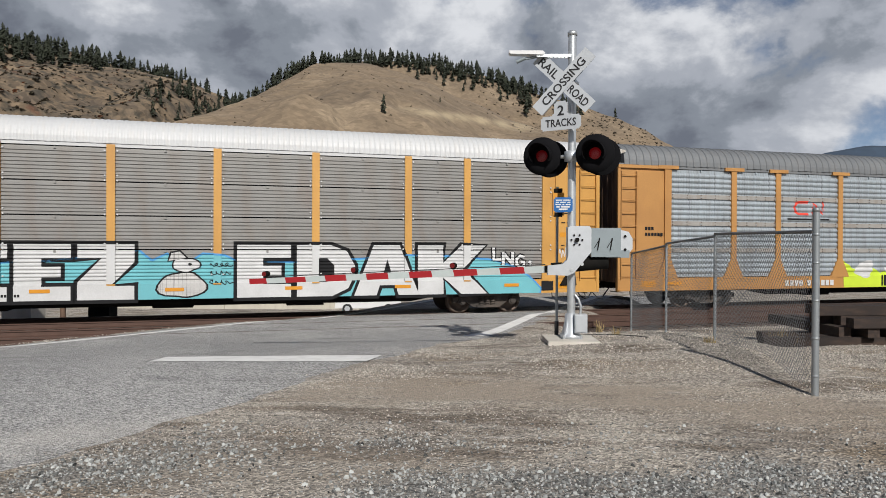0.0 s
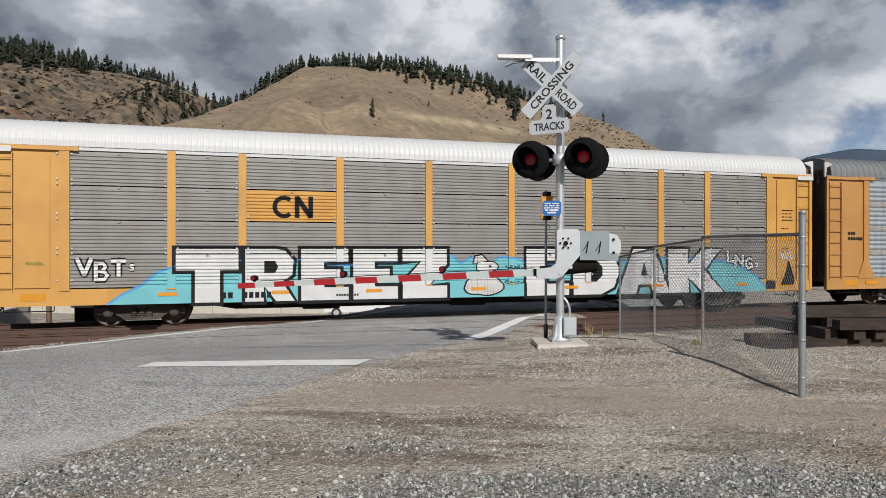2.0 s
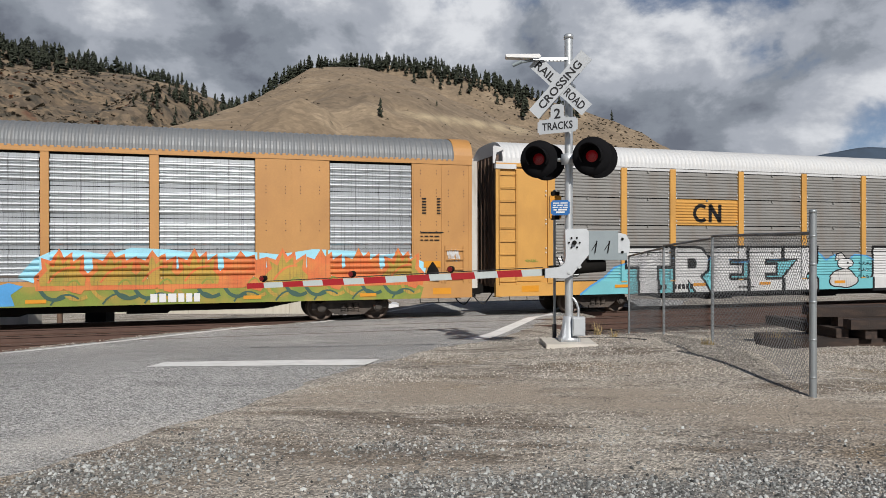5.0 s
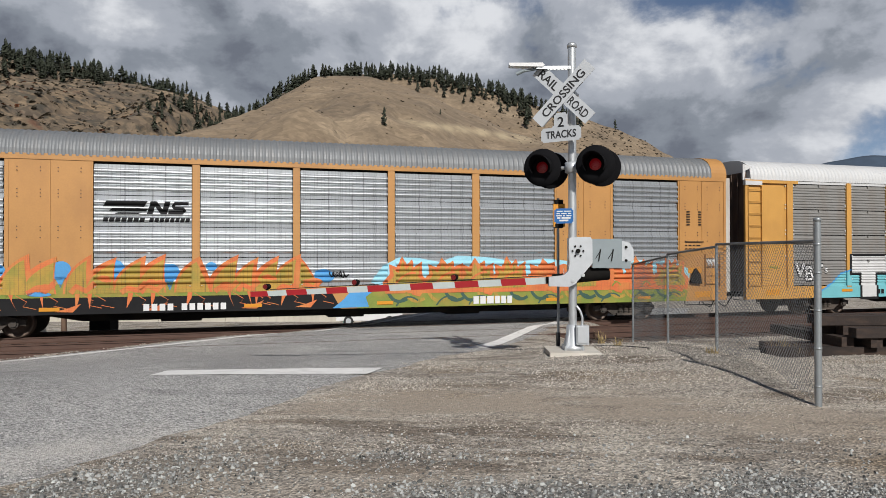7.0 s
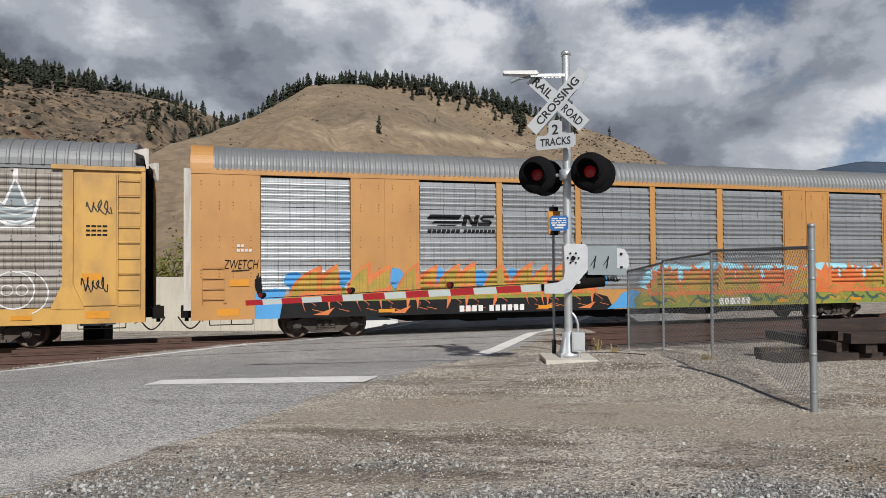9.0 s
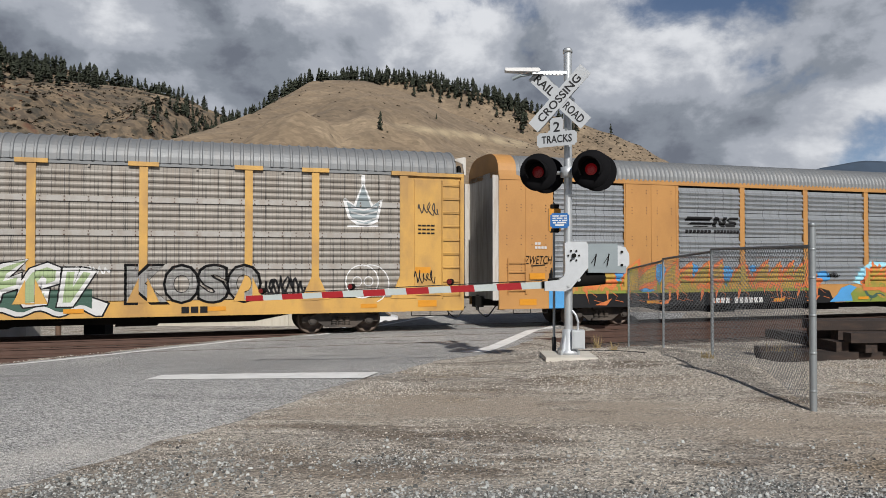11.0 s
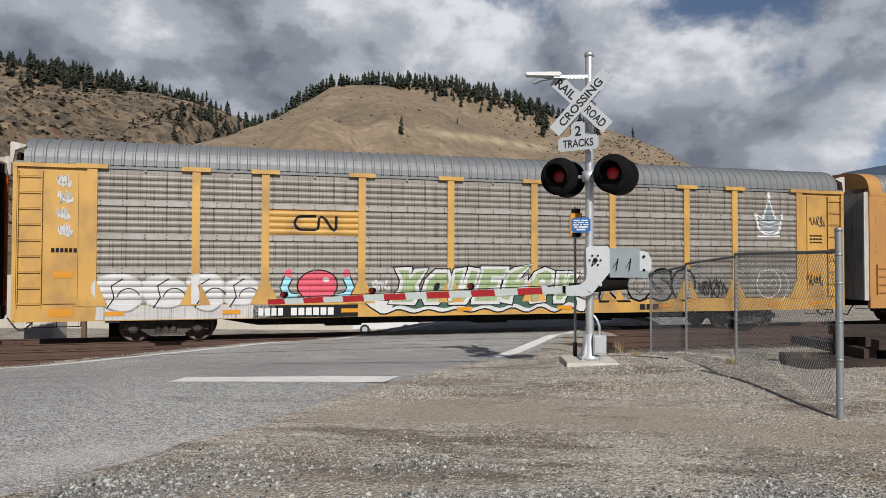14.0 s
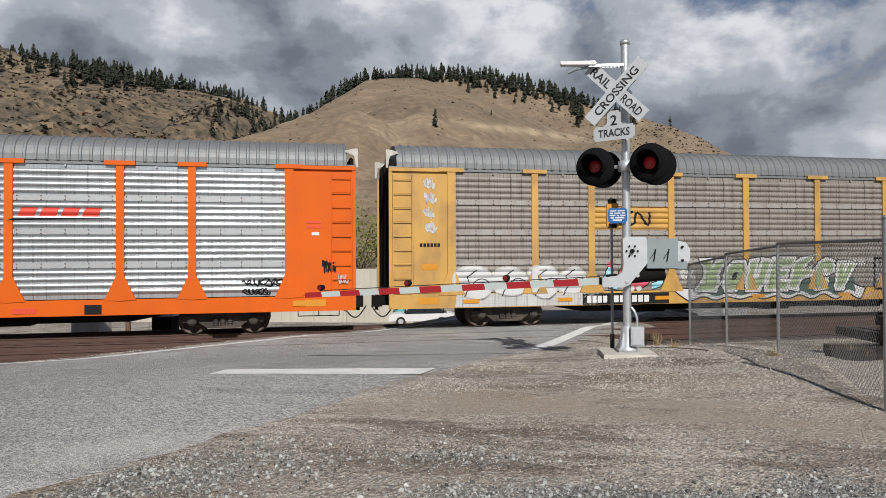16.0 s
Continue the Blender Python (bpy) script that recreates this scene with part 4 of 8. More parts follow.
def truck_mesh():
    if "truck" in SHARED:
        return SHARED["truck"]
    bm = bmesh.new()
    for s in (-1, 1):
        y0, y1 = s * 0.98, s * 1.12
        slab(bm, [(-1.15, 0.36), (-1.15, 0.52), (-0.75, 0.60), (-0.45, 0.72), (0.45, 0.72), (0.75, 0.60), (1.15, 0.52), (1.15, 0.36), (0.72, 0.40), (0.45, 0.20), (-0.45, 0.20), (-0.72, 0.40)], y0, y1)
        for x in (-0.2, 0.0, 0.2):
            for k in range(5):
                tube(bm, (x, s * 1.14, 0.28 + k * 0.055), (x, s * 1.14, 0.315 + k * 0.055), 0.085, 8)
        box(bm, -0.36, 0.36, min(y1, y1 + s * 0.1), max(y1, y1 + s * 0.1), 0.2, 0.27)
        box(bm, -0.34, 0.34, min(y1, y1 + s * 0.1), max(y1, y1 + s * 0.1), 0.56, 0.66)
        for x in (-0.86, 0.86):
            tube(bm, (x, s * 1.0, 0.42), (x, s * 1.2, 0.42), 0.13, 10)
            tube(bm, (x, s * 1.2, 0.42), (x, s * 1.24, 0.42), 0.09, 8)
    box(bm, -0.2, 0.2, -1.0, 1.0, 0.45, 0.68)
    SHARED["truck"] = finish(bm, "truck")
    return SHARED["truck"]


def wheelset_mesh():
    if "wheel" in SHARED:
        return SHARED["wheel"]
    bm = bmesh.new()
    tube(bm, (0, -1.05, 0), (0, 1.05, 0), 0.075, 10)
    for s in (-1, 1):
        m = Matrix.Rotation(radians(-90 * s), 4, "X")
        lathe(bm, [(0.08, 0.66), (0.16, 0.66), (0.30, 0.70), (0.44, 0.70), (0.455, 0.715), (0.42, 0.74), (0.415, 0.83), (0.36, 0.83), (0.33, 0.77), (0.16, 0.76), (0.12, 0.86), (0.08, 0.86)], m, 26)
        for k in range(3):
            a = k * 2.094
            tube(bm, (0.24 * math.cos(a), s * 0.74, 0.24 * math.sin(a)), (0.24 * math.cos(a), s * 0.785, 0.24 * math.sin(a)), 0.03, 6)
    SHARED["wheel"] = finish(bm, "wheelset")
    return SHARED["wheel"]


TRUCK_X = CAR_LEN / 2 - 3.85
AXLES = (-TRUCK_X - 0.86, -TRUCK_X + 0.86, TRUCK_X - 0.86, TRUCK_X + 0.86)
CARS = []


def running_gear(car, paint):
    for x in (-TRUCK_X, TRUCK_X):
        t = part("truck", truck_mesh(), M["truck_steel"], car, "dusty cast-steel truck side frames")
        t.location = (x, 0, 0)
    wheels = []
    for x in AXLES:
        w = part("wheelset", wheelset_mesh(), M["wheel_steel"], car, "worn steel wheels on an axle")
        w.location = (x, 0, 0.42)
        wheels.append(w)
    bm = bmesh.new()
    box(bm, -13.3, 13.3, -0.35, 0.35, 0.70, 1.0)
    slab(bm, [(-8.4, 0.66), (-7.2, 0.44), (7.2, 0.44), (8.4, 0.66)], -1.12, -1.02)
    slab(bm, [(-8.4, 0.66), (-7.2, 0.44), (7.2, 0.44), (8.4, 0.66)], 1.02, 1.12)
    for x in (-5.2, -0.4, 3.4):
        box(bm, x, x + 1.1, -0.9, 0.9, 0.36, 0.66)
    for x in np.arange(-12.5, 12.6, 1.25):
        box(bm, x - 0.05, x + 0.05, -1.4, 1.4, 0.72, 0.9)
    part("underframe", bm, M["black_steel"], car, "black steel underframe")
    for s in (-1, 1):
        bm = bmesh.new()
        box(bm, min(s * 13.2, s * 13.72), max(s * 13.2, s * 13.72), -0.14, 0.14, 0.70, 0.98)
        box(bm, min(s * 13.65, s * 13.95), max(s * 13.65, s * 13.95), -0.19, 0.17, 0.66, 1.02)
        tube(bm, (s * 13.8, 0.05, 0.55), (s * 13.8, 0.05, 1.06), 0.06, 8)
        part("coupler", chamfer(bm, 0.02), M["black_steel"], car, "dark cast-steel knuckle coupler")
        bm = bmesh.new()
        pts = [Vector((s * (13.3 + 0.72 * k / 9), -0.42 + 0.05 * math.sin(k), 0.72 - 0.36 * math.sin(math.pi * k / 9))) for k in range(10)]
        for a, b in zip(pts, pts[1:]):
            tube(bm, a, b, 0.022, 6)
        tube(bm, (s * 13.3, -1.25, 0.62), (s * 13.3, -0.5, 0.60), 0.015, 6)
        rod = bmesh.new()
        tube(rod, (s * 13.1, -1.48, 0.52), (s * 11.9, -1.48, 0.52), 0.016, 6)
        for x in (13.1, 12.5, 11.9):
            tube(rod, (s * x, -1.48, 0.52), (s * x, -1.44, 0.70), 0.014, 6)
        part("sill_step", rod, M["black_steel"], car, "steel stirrup step below the sill")
        part("air_hose", bm, M["rubber"], car, "drooping black air hose")
    return wheels


def ladder(car, x, y, out, z0, z1, n, paint, width=0.42):
    bm = bmesh.new()
    for a in (-width / 2, width / 2):
        box(bm, x + a - 0.012, x + a + 0.012, min(y, y + out * 0.07), max(y, y + out * 0.07), z0, z1)
    for i in range(n):
        z = z0 + 0.12 + (z1 - z0 - 0.25) * i / (n - 1)
        tube(bm, (x - width / 2, y + out * 0.07, z), (x + width / 2, y + out * 0.07, z), 0.014, 6)
    part("ladder", bm, paint, car)


POSTS = (1.95, 4.66, 6.58, 9.41, 12.2)


def bars(car, name, x, z, widths, height, material, y, gap=0.06, label="", slant=0.0):
    """Plain bars in place of lettering that is not spelled out."""
    bm = bmesh.new()
    for w in widths:
        if w > 0:
            slab(bm, [(x, z), (x + w, z), (x + w + slant * height, z + height), (x + slant * height, z + height)], y - 0.004, y)
        x += abs(w) + gap
    ob = part(name, bm, material, car, label)
    if len(widths) > 1:
        tagged(ob, kind="stuff")


def autorack(name, centre, label, paint, panel, roofm, doorm, style):
    """A covered car carrier with bays of ribbed panels between posts; the two sides are alike."""
    car = thing(name, label, "railcar", group="cars of the train")
    eave = 4.98
    post_x = [-CAR_LEN / 2 + p for p in POSTS] + [CAR_LEN / 2 - p for p in POSTS[::-1]]
    wheels = running_gear(car, paint)
    for s in (-1, 1):
        yo = s * HALF_W
        bm = bmesh.new()
        box(bm, -13.6, 13.6, min(yo, yo - s * 0.12), max(yo, yo - s * 0.12), 0.66, 1.10)
        part("side_sill", bm, paint, car)
        bm = bmesh.new()
        box(bm, -13.58, 13.58, min(yo - s * 0.02, yo - s * 0.1), max(yo - s * 0.02, yo - s * 0.1), 4.88, 5.02)
        part("top_rail", bm, roofm, car)
        for i, x in enumerate(post_x):
            bm = bmesh.new()
            w = 0.13 if i in (0, 9) else 0.11
            y0, y1 = min(yo - s * 0.07, yo + s * 0.025), max(yo - s * 0.07, yo + s * 0.025)
            box(bm, x - w, x + w, y0, y1, 1.06, 4.95)
            if style == "tee":
                box(bm, x - 0.40, x + 0.40, y0 - 0.03, y1 + 0.03, 4.87, 4.99)
                slab(bm, [(x - 0.42, 1.07), (x + 0.42, 1.07), (x + w, 1.75), (x - w, 1.75)], y0 + 0.004, y1 - 0.004)
            part("post", bm, paint, car)
            if style == "bolt":
                bm = bmesh.new()
                for z in (1.35, 2.08, 2.22, 3.02, 3.16, 3.96, 4.10, 4.78):
                    for d in (-w - 0.05, w + 0.05):
                        tube(bm, (x + d, yo - s * 0.02, z), (x + d, yo + s * 0.0, z), 0.026, 6)
                tagged(part("bolts", bm, M["dull_white"], car, "whitish bolt heads"), kind="stuff")
        for xa, xb in zip(post_x, post_x[1:]):
            z0, z1 = 1.12, 4.87
            hgt = (z1 - z0) / 4
            key = (style, round(xb - xa, 2), s)
            for k in range(4):
                gap = 0.018 if style == "bolt" else 0.004
                kk = key + (k,)
                if kk not in SHARED:
                    bm = bmesh.new()
                    w = (xb - xa) / 2 - 0.09
                    ribbed(bm, -w, w, yo - s * 0.055, s, z0 + k * hgt + gap, z0 + (k + 1) * hgt - gap, 8 if style == "bolt" else 4, 0.028 if style == "bolt" else 0.05, 0.05 if style == "bolt" else 0.11, style == "tee")
                    box(bm, -w, w, min(yo - s * 0.062, yo - s * 0.075), max(yo - s * 0.062, yo - s * 0.075), z0 + k * hgt + gap, z0 + (k + 1) * hgt - gap)
                    box(bm, -0.03, 0.03, min(yo - s * 0.05, yo + s * 0.0), max(yo - s * 0.05, yo + s * 0.0), z0 + (k + 1) * hgt - gap - 0.06, z0 + (k + 1) * hgt - gap)
                    SHARED[kk] = finish(bm, "side_panel")
                me = SHARED[kk] if panel == SHARED.setdefault((kk, "m"), panel) else SHARED[kk].copy()
                if me is not SHARED[kk]:
                    me.materials.clear()
                p = part("side_panel", me, panel, car)
                p.location = ((xa + xb) / 2, 0, 0)
        if style == "tee":
            # plain bolted bands over the joints between the perforated sheets
            heads = bmesh.new()
            for xa, xb in zip(post_x, post_x[1:]):
                for k in (1, 2, 3):
                    zj = 1.12 + k * 0.9375
                    bm = bmesh.new()
                    box(bm, xa + 0.10, xb - 0.10, min(yo - s * 0.055, yo - s * 0.008), max(yo - s * 0.055, yo - s * 0.008), zj - 0.075, zj + 0.075)
                    part("panel_band", chamfer(bm, 0.018), M["silver_band"] if panel is M["silver_panel"] else M["grey_band"], car)
                    for f in (0.04, 0.27, 0.5, 0.73, 0.96):
                        for dz in (-0.05, 0.05):
                            x = xa + 0.10 + (xb - xa - 0.20) * f
                            tube(heads, (x, yo - s * 0.01, zj + dz), (x, yo + s * 0.006, zj + dz), 0.02, 5)
            tagged(part("bolt_heads", heads, M["rail"], car, "dark bolt heads"), kind="stuff")
        # added black sheet in place of the shade behind the panels; joints read dark
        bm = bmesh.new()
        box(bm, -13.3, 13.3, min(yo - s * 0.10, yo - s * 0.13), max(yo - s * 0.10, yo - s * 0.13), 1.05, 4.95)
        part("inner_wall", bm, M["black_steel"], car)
        for e in (-1, 1):
            bm = bmesh.new()
            xa, xb = sorted((e * 13.58, e * (13.6 - 1.85)))
            box(bm, xa, xb, min(yo - s * 0.1, yo - s * 0.04), max(yo - s * 0.1, yo - s * 0.04), 1.08, 4.9)
            end = part("end_panel", bm, paint, car, "painted steel end panel")
            bm = bmesh.new()
            xc, xd = sorted((e * 12.0, e * 12.85))
            box(bm, xc, xd, min(yo - s * 0.05, yo), max(yo - s * 0.05, yo), 1.15, 4.75)
            part("access_door", chamfer(bm, 0.015), paint, end)
            bm = bmesh.new()
            box(bm, min(e * 13.6, e * 11.3), max(e * 13.6, e * 11.3), min(yo - s * 0.05, yo + s * 0.04), max(yo - s * 0.05, yo + s * 0.04), 4.86, 4.97)
            part("header", chamfer(bm, 0.01), paint, end)
            bm = bmesh.new()
            box(bm, min(e * 13.6, e * 13.5), max(e * 13.6, e * 13.5), min(yo - s * 0.05, yo + s * 0.02), max(yo - s * 0.05, yo + s * 0.02), 0.7, 4.9)
            part("corner_post", bm, paint, end)
            ladder(car, e * 13.18, yo - s * 0.03, s, 1.05, 4.75, 9, paint, 0.58)
            bars(car, "amber_plate", e * 12.4 - 0.3, 0.80, (0.6,), 0.2, M["amber"], yo + (-0.004 if s < 0 else 0.008))
    for e in (-1, 1):
        for k in range(8):
            y = -1.4 + 0.35 * k
            bm = bmesh.new()
            box(bm, min(e * 13.45, e * 13.52), max(e * 13.45, e * 13.52), y + 0.01, y + 0.34, 0.95, 5.25)
            tube(bm, (e * 13.53, y + 0.02, 1.0), (e * 13.53, y + 0.02, 5.2), 0.025, 6)
            part("end_door_leaf", bm, doorm, car)
        for y in (-1.49, 1.41):
            bm = bmesh.new()
            slab(bm, [(e * 13.62, 4.95), (e * 13.68, 4.95), (e * 13.68, 5.5), (e * 13.62, 5.52), (e * 13.3, 5.45), (e * 13.3, 5.4), (e * 13.56, 5.3)], y, y + 0.05)
            part("roof_bracket", bm, M["dull_white"] if style == "bolt" else M["pale_door"], car)
    part("roof", roof_mesh(-13.35, 13.35, 0.16 if style == "bolt" else 0.28, 0.012 if style == "bolt" else 0.026, eave, 5.78), roofm, car, "ribbed sheet-metal roof")
    CARS.append((car, centre, wheels))
    return car


def closed_rack(name, centre, label):
    """A covered car carrier with solid painted panels and bright ribbed screens."""
    paint, car = M["orange_yellow"], thing(name, label, "railcar", group="cars of the train")
    wheels = running_gear(car, paint)
    screens = [(-11.69, -9.04), (-6.89, -4.32), (-4.12, -1.51), (-1.31, 1.35), (1.56, 4.08), (4.32, 6.94), (9.09, 11.63)]
    for s in (-1, 1):
        yo = s * HALF_W
        lay2 = lambda a, b: (min(yo + s * a, yo + s * b), max(yo + s * a, yo + s * b))
        bm = bmesh.new()
        box(bm, -13.6, 13.6, *lay2(-0.12, 0.0), 0.66, 1.12)
        part("side_sill", bm, paint, car)
        bm = bmesh.new()
        box(bm, -13.6, 13.6, *lay2(-0.1, 0.01), 4.86, 5.02)
        part("top_rail", bm, paint, car)
        edges = [-13.6] + [v for ab in screens for v in ab] + [13.6]
        for a, b in zip(edges[::2], edges[1::2]):
            bm = bmesh.new()
            box(bm, a, b, *lay2(-0.08, -0.01), 1.10, 4.88)
            solid = part("solid_panel", bm, paint, car)
            if b - a > 1:
                for x in ((a + b) / 2,) if b - a < 1.95 else (a + (b - a) / 2, a + 0.08, b - 0.08):
                    bm = bmesh.new()
                    box(bm, x - 0.03, x + 0.03, *lay2(-0.008, 0.012), 1.14, 4.84)
                    part("seam_strip", bm, paint, solid)
                bm = bmesh.new()
                for x in [a + (b - a) * f for f in (0.14, 0.40, 0.60, 0.86)]:
                    for z in (1.9, 2.0, 2.1, 2.75, 2.95, 3.05, 3.85, 3.95, 4.05, 4.55, 4.65):
                        tube(bm, (x, yo - s * 0.02, z), (x, yo + s * 0.006, z), 0.017, 5)
                tagged(part("rivets", bm, M["rail"], solid, "dark rivet heads"), kind="stuff")
        for a, b in screens:
            hgt = (4.80 - 1.34) / 4
            for k in range(4):
                kk = ("screen", round(b - a, 2), s, k)
                if kk not in SHARED:
                    bm = bmesh.new()
                    w = (b - a) / 2 - 0.02
                    ribbed(bm, -w, w, yo - s * 0.06, s, 1.34 + k * hgt + 0.01, 1.34 + (k + 1) * hgt - 0.01, 4, 0.075, 0.10, True)
                    for x in (-w + 0.04, w - 0.04):
                        for z in np.arange(1.4 + k * hgt, 1.3 + (k + 1) * hgt, 0.16):
                            tube(bm, (x, yo - s * 0.05, z), (x, yo - s * 0.02, z), 0.018, 5)
                    SHARED[kk] = finish(bm, "screen_panel")
                p = part("screen_panel", SHARED[kk], M["silver_panel"], car, "bright ribbed galvanised screen")
                p.location = ((a + b) / 2, 0, 0)
            bm = bmesh.new()
            box(bm, a, b, *lay2(-0.1, -0.01), 1.10, 1.34)
            part("lower_panel", bm, paint, car)
        # black sheet added to stand for the shade inside the car
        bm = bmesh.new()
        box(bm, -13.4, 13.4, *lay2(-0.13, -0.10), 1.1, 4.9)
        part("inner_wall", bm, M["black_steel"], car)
        for e in (-1, 1):
            ladder(car, e * 13.0, yo - s * 0.01, s, 1.15, 2.3, 4, paint, 0.6)
            bars(car, "amber_plate", e * 12.6 - 0.3, 0.78, (0.6,), 0.2, M["amber"], yo + (-0.004 if s < 0 else 0.008))
    for e in (-1, 1):
        for k in range(6):
            bm = bmesh.new()
            y = -1.42 + 0.71 * k
            if k < 4:
                box(bm, min(e * 13.52, e * 13.62), max(e * 13.52, e * 13.62), y, y + 0.69, 0.95, 5.15)
            else:
                y = (-1.44, 1.38)[k - 4]
                box(bm, min(e * 13.5, e * 13.8), max(e * 13.5, e * 13.8), y, y + 0.06, 0.95, 5.0)
            part("end_door_leaf", bm, M["pale_door"], car, "dirty white folded end door")
        cap = roof_mesh(min(e * 13.62, e * 13.0), max(e * 13.62, e * 13.0), 0.62, 0.0, 4.98, 5.82)
        part("roof_cap", cap, paint, car)
    part("roof", roof_mesh(-13.0, 13.0, 0.17, 0.022, 4.98, 5.78), M["grey_roof"], car, "ribbed grey sheet-metal roof")
    CARS.append((car, centre, wheels))
    return car


grey_car = autorack("autorack_car", 41.5, "weathered yellow car carrier with blue-grey ribbed panels on the rails", M["orange_yellow"], M["blue_grey_panel"], M["grey_roof"], M["brown_door"], "tee")
white_car = autorack("autorack_car", 13.6, "white-roofed car carrier with grey panels and large white graffiti", M["yellow"], M["grey_panel"], M["white_roof"], M["brown_door"], "bolt")
silver_car = closed_rack("autorack_car", -14.4, "yellow car carrier with bright silver screens and orange graffiti")
tartan_car = autorack("autorack_car", -42.8, "pale yellow car carrier with grey perforated panels and green graffiti", M["pale_yellow"], M["tartan_panel"], M["grey_roof"], M["black_steel"], "tee")
orange_car = autorack("autorack_car", -71.0, "bright orange car carrier with silver ribbed panels", M["orange"], M["silver_panel"], M["grey_roof"], M["black_steel"], "tee")


# ---- the crossing signal ----
def sign_frame(x, y, z, turn):
    """A pose whose xz plane is a sign's face; turn swings it to face the road's traffic."""
    return pose(x, y, z, 0, 0, -turn)


def crossbuck(post, m, lettered):
    b1 = m @ pose(0, 0, 0, 0, 45, 0)
    b2 = m @ pose(0, 0, 0, 0, -45, 0)
    for mm, words, y in ((b1, (("RAIL", -0.54), ("ROAD", 0.14)), 0.012), (b2, (("CROSSING", -0.46),), 0.0)):
        bm = bmesh.new()
        box(bm, -0.61, 0.61, y - 0.002, y + 0.002, -0.114, 0.114)
        blade = part("crossbuck_blade", bm, M["sign_white"], post, "white reflective sign blade")
        blade.matrix_basis = mm
        if lettered:
            for text, x in words:
                w = 0.92 if text == "CROSSING" else 0.40
                t = part("lettering", letters(text, w, 0.135, 0.001, 0.018), M["sign_black"], blade, "black capital letters")
                t.location = (x, y - 0.004, -0.068)


def signal_head(post, m, lens):
    """A round black backing with a red lens, a visor and a housing behind; it faces along -y of m."""
    head = new("signal_head", None)
    head.parent = post
    head.matrix_basis = m
    tagged(head, "round black flashing light unit")
    r90 = Matrix.Rotation(radians(90), 4, "X")
    bm = bmesh.new()
    lathe(bm, [(0.16, 0.0), (0.30, -0.004), (0.305, 0.0), (0.305, 0.008), (0.16, 0.012)], r90, 40)
    part("backing_disc", bm, M["black_disc"], head, "matt black round backing")
    bm = bmesh.new()
    lathe(bm, [(0.0, 0.03), (0.05, 0.028), (0.08, 0.02), (0.10, 0.008), (0.102, 0.0)], r90, 28)
    part("lens", bm, lens, head, "red glass lens")
    bm = bmesh.new()
    n = 22
    for i in range(n):
        a0, a1 = (radians(-35 + 250 * k / n) for k in (i, i + 1))
        quad = []
        for a in (a0, a1):
            reach = 0.16 + 0.20 * max(0.0, math.sin(a) * 0.75 + 0.25)
            for r in (0.165, 0.172):
                quad.append([bm.verts.new((r * math.cos(a), -0.01, r * math.sin(a))), bm.verts.new((r * math.cos(a), -reach, r * math.sin(a)))])
        bm.faces.new((quad[0][0], quad[0][1], quad[2][1], quad[2][0]))
        bm.faces.new((quad[1][0], quad[3][0], quad[3][1], quad[1][1]))
        bm.faces.new((quad[0][1], quad[1][1], quad[3][1], quad[2][1]))
    bmesh.ops.remove_doubles(bm, verts=bm.verts, dist=0.0008)
    part("visor", bm, M["black_disc"], head, "black hood over the lens")
    bm = bmesh.new()
    lathe(bm, [(0.165, -0.005), (0.165, -0.07), (0.12, -0.15), (0.06, -0.19), (0.03, -0.19)], r90, 24)
    part("housing", bm, M["alu"], head, "bare aluminium lamp housing")
    return head


